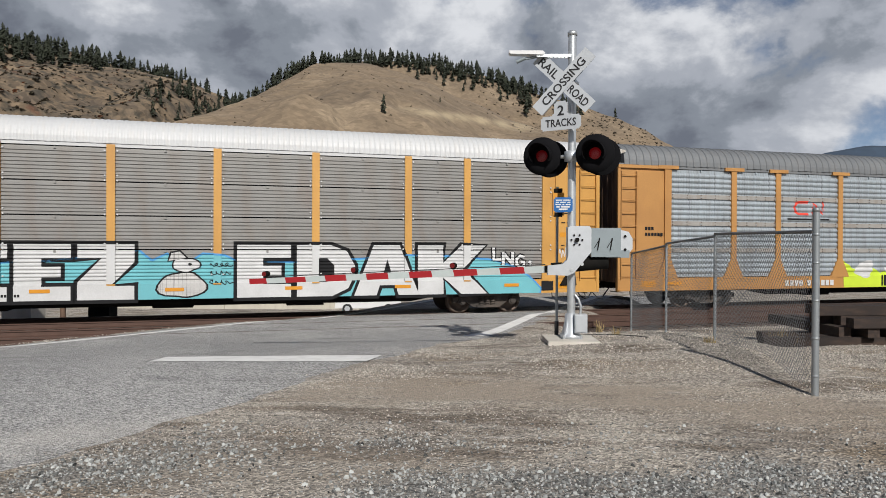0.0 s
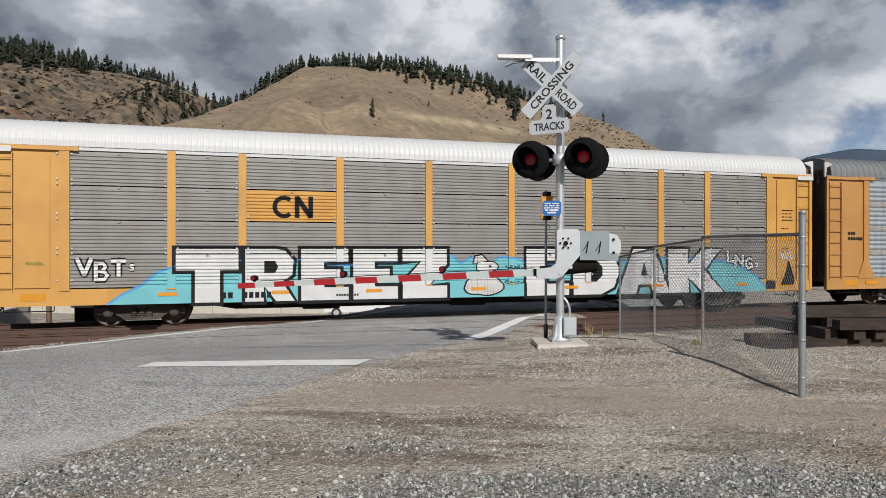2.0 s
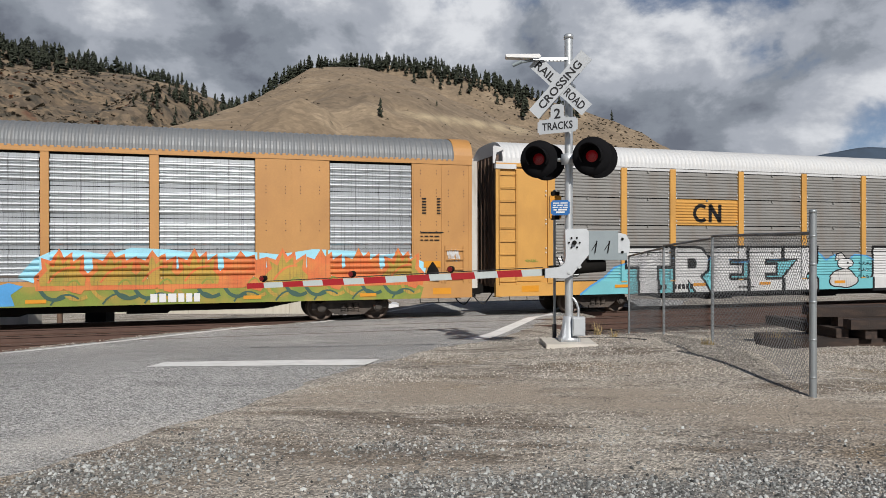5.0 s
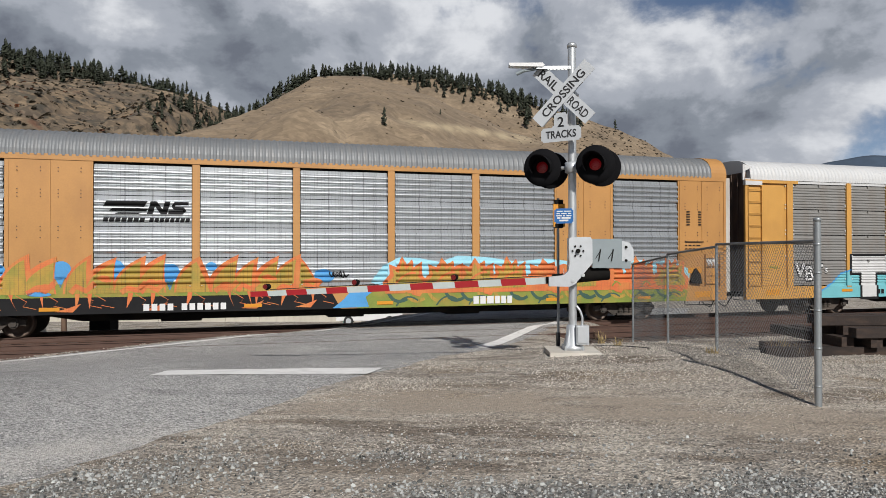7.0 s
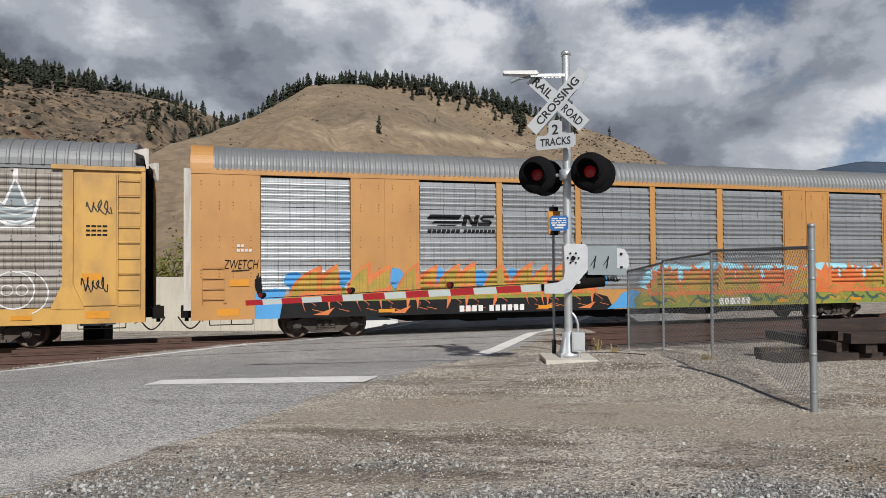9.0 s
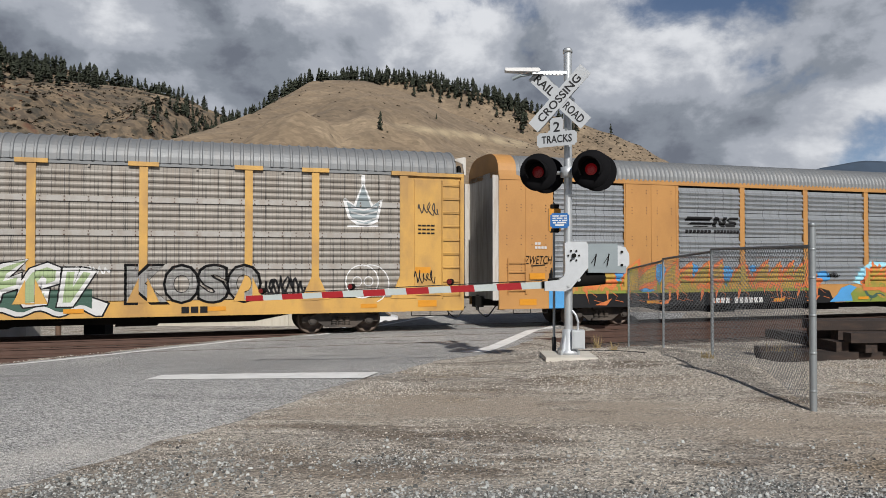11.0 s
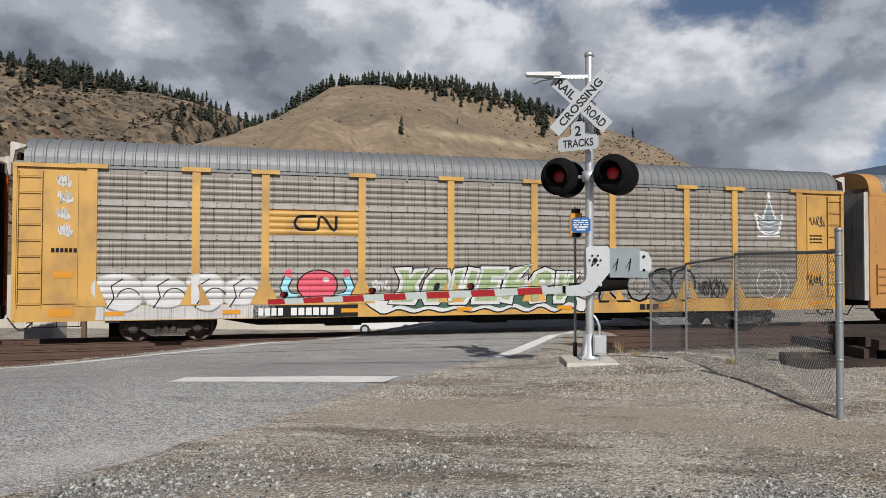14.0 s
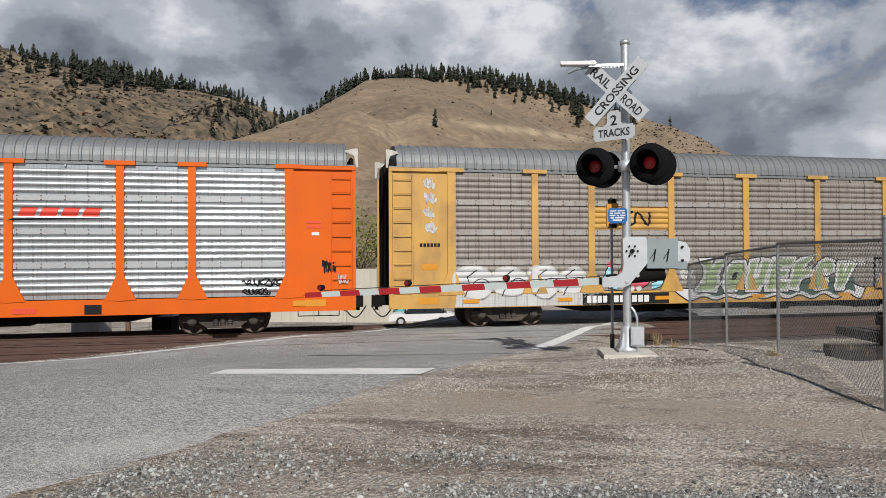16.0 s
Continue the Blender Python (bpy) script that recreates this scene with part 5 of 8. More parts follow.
def crossing_signal():
    X, Y = 1.898, 11.4
    s = thing("crossing_signal", "galvanised railroad crossing signal with crossbuck, red lights and lowered gate", "crossing signal")
    z0 = ground_z(X, Y) + 0.02
    bm = bmesh.new()
    tube(bm, (X, Y, z0), (X, Y, 5.62), 0.066, 20)
    part("post", bm, M["galv"], s, "galvanised steel pipe post")
    bm = bmesh.new()
    lathe(bm, [(0.02, 0.05), (0.06, 0.045), (0.078, 0.02), (0.078, -0.03), (0.07, -0.03)], pose(X, Y, 5.62), 20)
    part("cap", bm, M["galv"], s)
    bm = bmesh.new()
    lathe(bm, [(0.07, 0.40), (0.10, 0.39), (0.12, 0.08), (0.17, 0.05), (0.17, 0.0), (0.05, 0.0)], pose(X, Y, 0.73), 20)
    for k in range(4):
        a = 0.785 + k * 1.571
        slab(bm, [(0.08, 0.0), (0.19, 0.0), (0.19, 0.03), (0.10, 0.34), (0.08, 0.34)], -0.012, 0.012)
        bmesh.ops.rotate(bm, verts=bm.verts[-10:], cent=(0, 0, 0), matrix=Matrix.Rotation(a, 3, "Z"))
        bmesh.ops.translate(bm, verts=bm.verts[-10:], vec=(X, Y, 0.73))
    part("base_casting", bm, M["alu"], s, "ribbed cast base")
    for k in range(4):
        a = 0.785 + k * 1.571
        bm = bmesh.new()
        tube(bm, (X + 0.2 * math.cos(a), Y + 0.2 * math.sin(a), 0.70), (X + 0.2 * math.cos(a), Y + 0.2 * math.sin(a), 0.80), 0.018, 6)
        part("anchor_bolt", bm, M["galv"], s)
    a = 25.0
    crossbuck(s, sign_frame(X - 0.165, Y - 0.14, 4.82, a), True)
    crossbuck(s, sign_frame(X - 0.115, Y + 0.09, 4.87, a), False)
    for z in (4.84, 4.18):
        bm = bmesh.new()
        box(bm, -0.20, 0.08, -0.135, 0.12, -0.02, 0.02)
        p = part("sign_bracket", bm, M["galv"], s)
        p.matrix_basis = sign_frame(X, Y, z, a)
    # the number of tracks
    bm = bmesh.new()
    slab(bm, [(-0.343, -0.115), (0.343, -0.115), (0.343, 0.115), (0.115, 0.115), (0.115, 0.343), (-0.115, 0.343), (-0.115, 0.115), (-0.343, 0.115)], -0.002, 0.002)
    bmesh.ops.bevel(bm, geom=[e for e in bm.edges if abs(e.verts[0].co.y - e.verts[1].co.y) > 0.003], offset=0.03, segments=3, affect="EDGES")
    plate = part("track_count_sign", bm, M["sign_white"], s, "white plate giving the number of tracks")
    plate.matrix_basis = sign_frame(X - 0.205, Y - 0.15, 4.17, 32)
    for text, x, z, w, h in (("2", -0.055, 0.115, 0.11, 0.16), ("TRACKS", -0.26, -0.062, 0.52, 0.125)):
        t = part("lettering", letters(text, w, h, 0.001, 0.018), M["sign_black"], plate, "black lettering")
        t.location = (x, -0.0045, z)
    # lights
    ax = Vector((math.cos(radians(a)), -math.sin(radians(a)), 0))
    fwd = Vector((-math.sin(radians(a)), -math.cos(radians(a)), 0))
    c = Vector((X, Y, 3.655))
    bm = bmesh.new()
    tube(bm, c - ax * 0.42, c + ax * 0.42, 0.03, 12)
    tube(bm, c - ax * 0.42, c - ax * 0.42 + fwd * 0.12, 0.03, 10)
    tube(bm, c + ax * 0.42, c + ax * 0.42 + fwd * 0.12, 0.03, 10)
    part("crossarm", bm, M["galv"], s, "galvanised crossarm")
    bm = bmesh.new()
    lathe(bm, [(0.07, -0.09), (0.12, -0.08), (0.12, 0.08), (0.07, 0.09)], pose(*c), 16)
    part("crossarm_hub", bm, M["alu"], s)
    for k, lens in ((-0.43, M["lens_dim"]), (0.43, M["lens_red"])):
        p = c + ax * k + fwd * 0.22
        signal_head(s, pose(p.x, p.y, p.z - 0.0, 0, 0, -a + 4), lens)
        q = c + ax * k - fwd * 0.22
        signal_head(s, pose(q.x, q.y, q.z, 0, 0, 180 - a), M["lens_dim"])
    # bracket with a flat white floodlight near the top
    bm = bmesh.new()
    for d in (-0.04, 0.04):
        box(bm, 1.32, X, Y - 0.02 + d, Y + d, 5.24, 5.285)
    for x in np.arange(1.36, 1.85, 0.06):
        tube(bm, (x, Y - 0.065, 5.26), (x, Y + 0.045, 5.26), 0.009, 5)
    part("light_bracket", bm, M["galv"], s, "perforated steel channel bracket")
    bm = bmesh.new()
    slab(bm, [(0.88, 5.30), (0.90, 5.285), (1.42, 5.27), (1.45, 5.30), (1.42, 5.335), (0.88, 5.335)], Y - 0.08, Y + 0.08)
    part("floodlight", chamfer(bm, 0.008), M["white_paint"], s, "flat white floodlight")
    bm = bmesh.new()
    tube(bm, (1.0, Y, 5.17), (1.14, Y - 0.02, 5.23), 0.03, 8)
    tube(bm, (1.14, Y, 5.22), (1.32, Y, 5.25), 0.02, 8)
    part("light_sensor", bm, M["grey_box"], s)
    # blue notice
    bm = bmesh.new()
    slab(bm, [(-0.15, -0.12), (0.15, -0.12), (0.15, 0.12), (-0.15, 0.12)], -0.002, 0.002)
    bmesh.ops.bevel(bm, geom=[e for e in bm.edges if abs(e.verts[0].co.y - e.verts[1].co.y) > 0.003], offset=0.025, segments=3, affect="EDGES")
    blue = part("notice", bm, M["blue_sign"], s, "small blue notice with white print")
    blue.matrix_basis = sign_frame(1.745, Y - 0.10, 2.87, 12)
    for z, ws in ((0.065, (0.10, 0.11)), (0.03, (0.05, 0.09, 0.05)), (-0.005, (0.09, 0.03, 0.08)), (-0.045, (0.05, 0.14)), (-0.085, (0.14,))):
        bm = bmesh.new()
        x = -sum(ws) / 2 - 0.01 * (len(ws) - 1)
        for w in ws:
            box(bm, x, x + w, -0.005, -0.0025, z, z + (0.018 if z > -0.04 else 0.026))
            x += w + 0.02
        part("print", bm, M["white_paint"], blue, "white print")
    # gate mechanism
    bm = bmesh.new()
    slab(bm, [(1.80, 2.50), (1.84, 2.53), (2.14, 2.53), (2.17, 2.48), (2.17, 2.12), (1.90, 1.79), (1.80, 1.745), (1.485, 1.755), (1.485, 1.90), (1.72, 1.93), (1.79, 1.99), (1.81, 2.10)], Y - 0.25, Y - 0.13)
    mech = part("gate_crank", chamfer(bm, 0.012), M["alu"], s, "bare aluminium gate arm crank")
    for k in range(7):
        bm = bmesh.new()
        aa, r = k * math.pi / 3, (0.085 if k < 6 else 0.0)
        tube(bm, (1.94 + r * math.cos(aa), Y - 0.255, 2.31 + r * math.sin(aa)), (1.94 + r * math.cos(aa), Y - (0.27 if r else 0.30), 2.31 + r * math.sin(aa)), 0.016 if r else 0.035, 8)
        part("crank_bolt", bm, M["black_steel"], mech)
    for x, z in ((1.86, 1.84), (2.02, 1.93)):
        bm = bmesh.new()
        tube(bm, (x, Y - 0.255, z), (x, Y - 0.265, z), 0.03, 8)
        part("crank_bolt", bm, M["galv"], mech)
    bm = bmesh.new()
    box(bm, 2.175, 2.64, Y - 0.22, Y + 0.24, 2.04, 2.50)
    case = part("gate_motor_case", chamfer(bm, 0.02), M["grey_box"], s, "grey painted gate motor case")
    bm = bmesh.new()
    box(bm, 2.42, 2.78, Y - 0.20, Y + 0.22, 2.03, 2.15)
    part("case_ledge", chamfer(bm, 0.01), M["grey_box"], case)
    for x in (2.27, 2.47):
        bm = bmesh.new()
        tube(bm, (x, Y - 0.24, 2.15), (x + 0.03, Y - 0.24, 2.33), 0.008, 6)
        tube(bm, (x + 0.03, Y - 0.24, 2.33), (x + 0.03, Y - 0.22, 2.33), 0.01, 6)
        tube(bm, (x + 0.03, Y - 0.245, 2.32), (x - 0.05, Y - 0.235, 2.19), 0.006, 6)
        part("case_latch", bm, M["black_steel"], case)
    bm = bmesh.new()
    slab(bm, [(2.642, 2.08), (2.76, 2.08), (2.83, 2.17), (2.83, 2.33), (2.77, 2.44), (2.642, 2.47)], Y - 0.19, Y + 0.16)
    chamfer(bm, 0.025)
    drum = part("end_housing", bm, M["alu"], s, "pale cast end housing")
    for z in (2.16, 2.37):
        bm = bmesh.new()
        tube(bm, (2.71, Y - 0.19, z), (2.71, Y - 0.215, z), 0.022, 6)
        part("housing_bolt", bm, M["black_steel"], drum)
    bm = bmesh.new()
    tube(bm, (1.95, Y - 0.05, 1.92), (2.46, Y - 0.05, 1.97), 0.12, 16)
    part("counterweight", bm, M["black_steel"], s, "dark counterweight")
    bm = bmesh.new()
    box(bm, 1.83, 1.97, Y - 0.14, Y + 0.12, 2.0, 2.52)
    part("mast_clamp", chamfer(bm, 0.015), M["alu"], s)
    # junction box and conduit
    bm = bmesh.new()
    box(bm, 1.925, 2.125, Y - 0.19, Y - 0.03, 0.83, 1.13)
    jb = part("junction_box", chamfer(bm, 0.012), M["alu"], s, "grey metal junction box")
    bm = bmesh.new()
    box(bm, 1.94, 2.11, Y - 0.205, Y - 0.19, 0.85, 1.11)
    part("junction_lid", chamfer(bm, 0.004), M["alu"], jb)
    bm = bmesh.new()
    pts = [(2.03, Y - 0.1, 1.13), (2.035, Y - 0.1, 1.25), (2.0, Y - 0.09, 1.36), (1.95, Y - 0.07, 1.43)]
    for p, q in zip(pts, pts[1:]):
        tube(bm, p, q, 0.02, 8)
    part("conduit", bm, M["galv"], jb)
    # the arm, dropping slightly towards its tip
    d = Vector((-0.961, 0.276, -0.0550)).normalized()
    start = Vector((1.56, Y - 0.14, 1.845))
    arm_len = 5.47
    rot = d.to_track_quat("X", "Z").to_matrix().to_4x4()
    arm = new("gate_arm", None)
    arm.parent = s
    arm.matrix_basis = Matrix.Translation(start) @ rot
    tagged(arm, "lowered gate arm with red and white stripes")
    reds = [arm_len - 0.36 - 0.781 * k for k in range(7)]
    x = 0.0
    spans = []
    for r in sorted(reds):
        if r > x:
            spans.append((x, r, "arm_white"))
        spans.append((r, min(r + 0.40, arm_len), "arm_red"))
        x = min(r + 0.40, arm_len)
    for xa, xb, key in spans:
        bm = bmesh.new()
        h = 0.048 if xa > 3.6 else 0.054
        sl = 0.018
        slab(bm, [(xa, -h), (xb, -h), (xb + (sl if xb < arm_len - 0.1 else 0), h), (xa + (sl if xa > 0.01 else 0), h)], -0.03, 0.03)
        part("stripe", bm, M[key], arm)
    for x in (5.14, 3.40, 1.62):
        bm = bmesh.new()
        tube(bm, (x, 0, 0.06), (x, 0, 0.09), 0.03, 8)
        tube(bm, (x, -0.06, 0.125), (x, 0.06, 0.125), 0.05, 12)
        lamp = part("gate_lamp", bm, M["black_steel"], arm, "small red gate lamp")
        bm = bmesh.new()
        tube(bm, (x, 0.06, 0.125), (x, 0.075, 0.125), 0.042, 12)
        part("gate_lens", bm, M["lens_red"], lamp)
        bm = bmesh.new()
        tube(bm, (x, -0.075, 0.125), (x, -0.06, 0.125), 0.042, 12)
        part("gate_lens", bm, M["lens_red"], lamp)
    bm = bmesh.new()
    tube(bm, (0.1, -0.04, 0.075), (5.1, -0.02, 0.07), 0.008, 5)
    part("arm_cable", bm, M["rubber"], arm)
    bm = bmesh.new()
    box(bm, -0.20, 0.10, -0.05, 0.05, -0.05, 0.06)
    box(bm, -0.16, 0.0, -0.06, 0.06, 0.03, 0.10)
    part("arm_bracket", chamfer(bm, 0.01), M["black_steel"], arm, "dark break-away bracket")
    bm = bmesh.new()
    slab(bm, [(1.48, Y - 0.42), (2.28, Y - 0.42), (2.28, Y + 0.38), (1.48, Y + 0.38)], ground_z(X, Y) - 0.15, 0.73, "xy")
    tagged(part("signal_foundation", chamfer(bm, 0.02), M["concrete"]), "pale concrete block under the signal post", "foundation")
    # the thin pole with a yellow unit beside the post
    pole = thing("marker_pole", "thin steel pole with a yellow and black unit", "pole")
    bm = bmesh.new()
    zg = ground_z(1.73, 11.85)
    tube(bm, (1.73, 11.85, zg - 0.1), (1.735, 11.85, 3.2), 0.022, 10)
    part("pole", bm, M["fence_galv"], pole)
    bm = bmesh.new()
    tube(bm, (1.73, 11.85, zg - 0.1), (1.73, 11.85, zg + 0.30), 0.035, 10)
    part("sleeve", bm, M["rubber"], pole, "black sleeve")
    bm = bmesh.new()
    box(bm, 1.65, 1.84, 11.80, 11.9, 2.72, 3.10)
    part("unit", chamfer(bm, 0.015), M["amber"], pole, "yellow box")
    for z in (2.70, 3.10):
        bm = bmesh.new()
        box(bm, 1.68, 1.81, 11.79, 11.91, z, z + 0.07)
        part("unit_cap", bm, M["black_steel"], pole)


crossing_signal()


# ---- chain-link fence ----
FENCE = [(3.84, 7.54, 0.60), (4.31, 11.7, 0.60), (4.29, 14.3, 0.445), (4.42, 17.6, 0.20)]


def chain_fence():
    f = thing("chain_link_fence", "grey chain-link fence with galvanised posts on the gravel", "fence")
    for k, (x, y, z) in enumerate(FENCE):
        bm = bmesh.new()
        if k == 0:
            tube(bm, (x, y, z - 0.15), (x, y, z + 2.02), 0.037, 16)
            lathe(bm, [(0.01, 0.016), (0.03, 0.012), (0.039, 0.0), (0.039, -0.03), (0.03, -0.03)], pose(x, y, z + 2.02), 14)
        else:
            tube(bm, (x, y, z - 0.15), (x, y, z + 1.82), 0.026, 12)
        part("post", bm, M["fence_galv"], f, "end post of galvanised pipe" if k == 0 else "")
    for k, (a, b) in enumerate(zip(FENCE, FENCE[1:])):
        a, b = Vector(a), Vector(b)
        bm = bmesh.new()
        tube(bm, a + Vector((0, 0, 1.78)), b + Vector((0, 0, 1.82)), 0.021, 10)
        part("top_rail", bm, M["wire"], f)
        length = (b - a).length
        V, F = [], []
        u = (b - a) / length
        side = Vector((-u.y, u.x, 0)).normalized()
        n_side = side * 0.0025

        def at(p, q):
            pos = a + u * p
            sag = 0.03 * math.sin(p / length * math.pi * 2 + k)
            low = ground_z(pos.x, pos.y) + 0.03 + sag
            high = pos.z + 1.80
            return Vector((pos.x, pos.y, low + (high - low) * q / 1.8)) + side * (0.02 + 0.015 * math.sin(p * 3.1 + q * 2))
        pitch = 0.075
        for fam in (1, -1):
            c = -1.8
            while c < length + 1.8:
                pts = []
                steps_n = 12
                for i in range(steps_n + 1):
                    q = 1.8 * i / steps_n
                    p = c + fam * q * 0.95 + (0 if fam > 0 else 0)
                    if 0 <= p <= length:
                        pts.append(at(p, q))
                for p0, p1 in zip(pts, pts[1:]):
                    i0 = len(V)
                    up = Vector((0, 0, 0.0024))
                    V.extend((p0 - n_side, p0 + n_side, p0 + up, p1 - n_side, p1 + n_side, p1 + up))
                    F.extend(((i0, i0 + 1, i0 + 4, i0 + 3), (i0 + 1, i0 + 2, i0 + 5, i0 + 4), (i0 + 2, i0, i0 + 3, i0 + 5)))
                c += pitch
        me = bpy.data.meshes.new("wire_mesh")
        me.from_pydata([tuple(v) for v in V], [], F)
        tagged(part("wire_mesh", me, M["wire"], f, "diamond wire mesh"), kind="stuff")
        if k == 0:
            for z in (0.25, 0.65, 1.05, 1.45, 1.75):
                bm = bmesh.new()
                lathe(bm, [(0.037, -0.012), (0.0395, -0.011), (0.0395, 0.011), (0.037, 0.012)], pose(a.x, a.y, a.z + z), 14)
                part("tension_band", bm, M["fence_galv"], f)
    return f


chain_fence()


# ---- stack of timber ties ----
def tie_stack():
    rng = random.Random(8)
    base = thing("timber", "old dark creosoted railroad tie in a stack", "railroad tie", group="stack of ties")
    bm = bmesh.new()
    box(bm, -1.3, 1.3, -0.115, 0.115, 0.0, 0.18)
    part("beam", chamfer(bm, 0.012), M["stack_tie"], base)
    first = True
    rows = []
    for layer in range(4):
        z = 0.36 + layer * 0.185
        if layer == 1:
            # short way round, ends showing, with gaps
            for k in range(9):
                rows.append((7.2 + k * 0.52 + rng.uniform(-0.2, 0.2), 14.35 + rng.uniform(-0.08, 0.12), z, 90 + rng.uniform(-2, 2)))
            continue
        for row in range(3):
            for col in range(2):
                if layer == 3 and (row, col) in ((0, 0), (2, 1)):
                    continue
                x = 7.45 + col * 2.85 + rng.uniform(-0.25, 0.45) + (0.75 if layer > 1 else 0) - (0.35 if layer == 0 and row == 0 else 0)
                rows.append((x, 13.2 + row * 0.42 + rng.uniform(-0.06, 0.06), z, rng.uniform(-1.5, 1.5)))
    for x, y, z, r in rows:
        m = pose(x, y, z, 0, 0, 4 + r)
        if first:
            base.matrix_world = m
            first = False
        else:
            copy_thing(base, m)


tie_stack()


# ---- beyond the tracks ----
def background_things():
    cab = thing("signal_cabinet", "silver-grey railway signal cabinet on a dark stand", "cabinet")
    bm = bmesh.new()
    box(bm, -14.75, -13.7, 28.0, 28.9, -0.15, 1.72)
    body = part("body", chamfer(bm, 0.03), M["pale_grey"], cab)
    bm = bmesh.new()
    box(bm, -14.82, -13.63, 27.93, 28.97, 1.72, 1.80)
    part("roof", chamfer(bm, 0.02), M["dull_white"], cab)
    bm = bmesh.new()
    box(bm, -14.65, -13.8, 28.1, 28.8, -1.4, -0.15)
    part("stand", bm, M["black_steel"], cab)
    bm = bmesh.new()
    box(bm, -14.62, -13.83, 27.975, 28.0, 0.0, 1.6)
    part("door", bm, M["pale_grey"], body)
    bars(body, "plate", -14.4, 1.15, (0.35,), 0.08, M["grey_box"], 27.97)
    bm = bmesh.new()
    box(bm, -18.1, -16.9, 28.0, 29.0, -1.2, 0.25)
    tagged(part("concrete_block", chamfer(bm, 0.04), M["concrete"]), "pale concrete block beside the track", "block")
    w = thing("wall_far", "grey-beige precast concrete wall behind the tracks", "wall", kind="structure")
    for k in range(22):
        x = -62 + k * 2.5
        bm = bmesh.new()
        box(bm, x, x + 2.47, 52.0, 52.2, -2.6, 1.42 + 0.03 * math.sin(k * 5.0))
        part("wall_panel", bm, M["wall"], w)
    for k in range(23):
        bm = bmesh.new()
        x = -62.02 + k * 2.5
        box(bm, x - 0.1, x + 0.1, 51.9, 52.3, -2.6, 1.5)
        part("wall_post", bm, M["wall"], w)
    lamp = thing("street_lamp", "slim grey street lamp with a curved arm", "street lamp")
    bm = bmesh.new()
    tube(bm, (-24.6, 50.5, -2.5), (-24.6, 50.5, 2.6), 0.06, 10, 0.04)
    part("pole", bm, M["fence_galv"], lamp)
    bm = bmesh.new()
    pts = [(-24.6, 50.5, 2.6), (-24.8, 50.5, 2.8), (-25.2, 50.5, 2.9), (-25.8, 50.5, 2.92)]
    for p, q in zip(pts, pts[1:]):
        tube(bm, p, q, 0.035, 8)
    part("arm", bm, M["fence_galv"], lamp)
    bm = bmesh.new()
    slab(bm, [(-26.4, 2.9), (-26.3, 2.84), (-25.8, 2.86), (-25.75, 2.95), (-26.3, 2.97)], 50.4, 50.6)
    part("lamp_head", bm, M["pale_grey"], lamp)
    post = thing("utility_post", "weathered brown timber post beyond the tracks", "post")
    bm = bmesh.new()
    tube(bm, (-18.4, 33.0, -2.5), (-18.4, 33.0, 5.4), 0.13, 10, 0.11)
    part("pole", bm, M["brown_door"], post)
    bm = bmesh.new()
    box(bm, -18.55, -18.25, 32.75, 32.9, 0.1, 0.75)
    part("meter_box", chamfer(bm, 0.02), M["dull_white"], post, "small white box on the post")
    teal = thing("utility_box", "small teal utility box beyond the tracks", "utility box")
    bm = bmesh.new()
    box(bm, -7.9, -7.3, 50.0, 50.5, -2.5, 1.0)
    part("body", chamfer(bm, 0.03), mat("teal_paint", (0.10, 0.36, 0.33), 0.5), teal)


def parked_car(x, y, z, turn, paint, label):
    c = thing("parked_car", label, "car", pose(x, y, z, 0, 0, turn), group="parked cars")
    bm = bmesh.new()
    slab(bm, [(-2.25, 0.35), (-2.2, 0.75), (-1.95, 0.88), (2.0, 0.92), (2.25, 0.8), (2.28, 0.35)], -0.88, 0.88)
    body = part("body", chamfer(bm, 0.05), paint, c)
    bm = bmesh.new()
    slab(bm, [(-1.3, 0.88), (-0.55, 1.40), (1.0, 1.42), (1.75, 0.92)], -0.72, 0.72)
    part("cabin", chamfer(bm, 0.05), M["glass"], c, "dark windows")
    bm = bmesh.new()
    slab(bm, [(-0.5, 1.40), (0.95, 1.42), (0.9, 1.46), (-0.45, 1.45)], -0.70, 0.70)
    part("roof", bm, paint, c)
    for wx in (-1.4, 1.4):
        for wy in (-0.8, 0.8):
            bm = bmesh.new()
            tube(bm, (wx, wy - 0.1, 0.33), (wx, wy + 0.1, 0.33), 0.33, 18)
            wh = part("wheel", bm, M["rubber"], c)
            bm = bmesh.new()
            tube(bm, (wx, wy - 0.11, 0.33), (wx, wy + 0.11, 0.33), 0.19, 12)
            part("rim", bm, M["alu"], wh)


background_things()
parked_car(-5.9, 49.0, -2.5, 4, M["white_paint"], "white parked sedan beyond the railway")


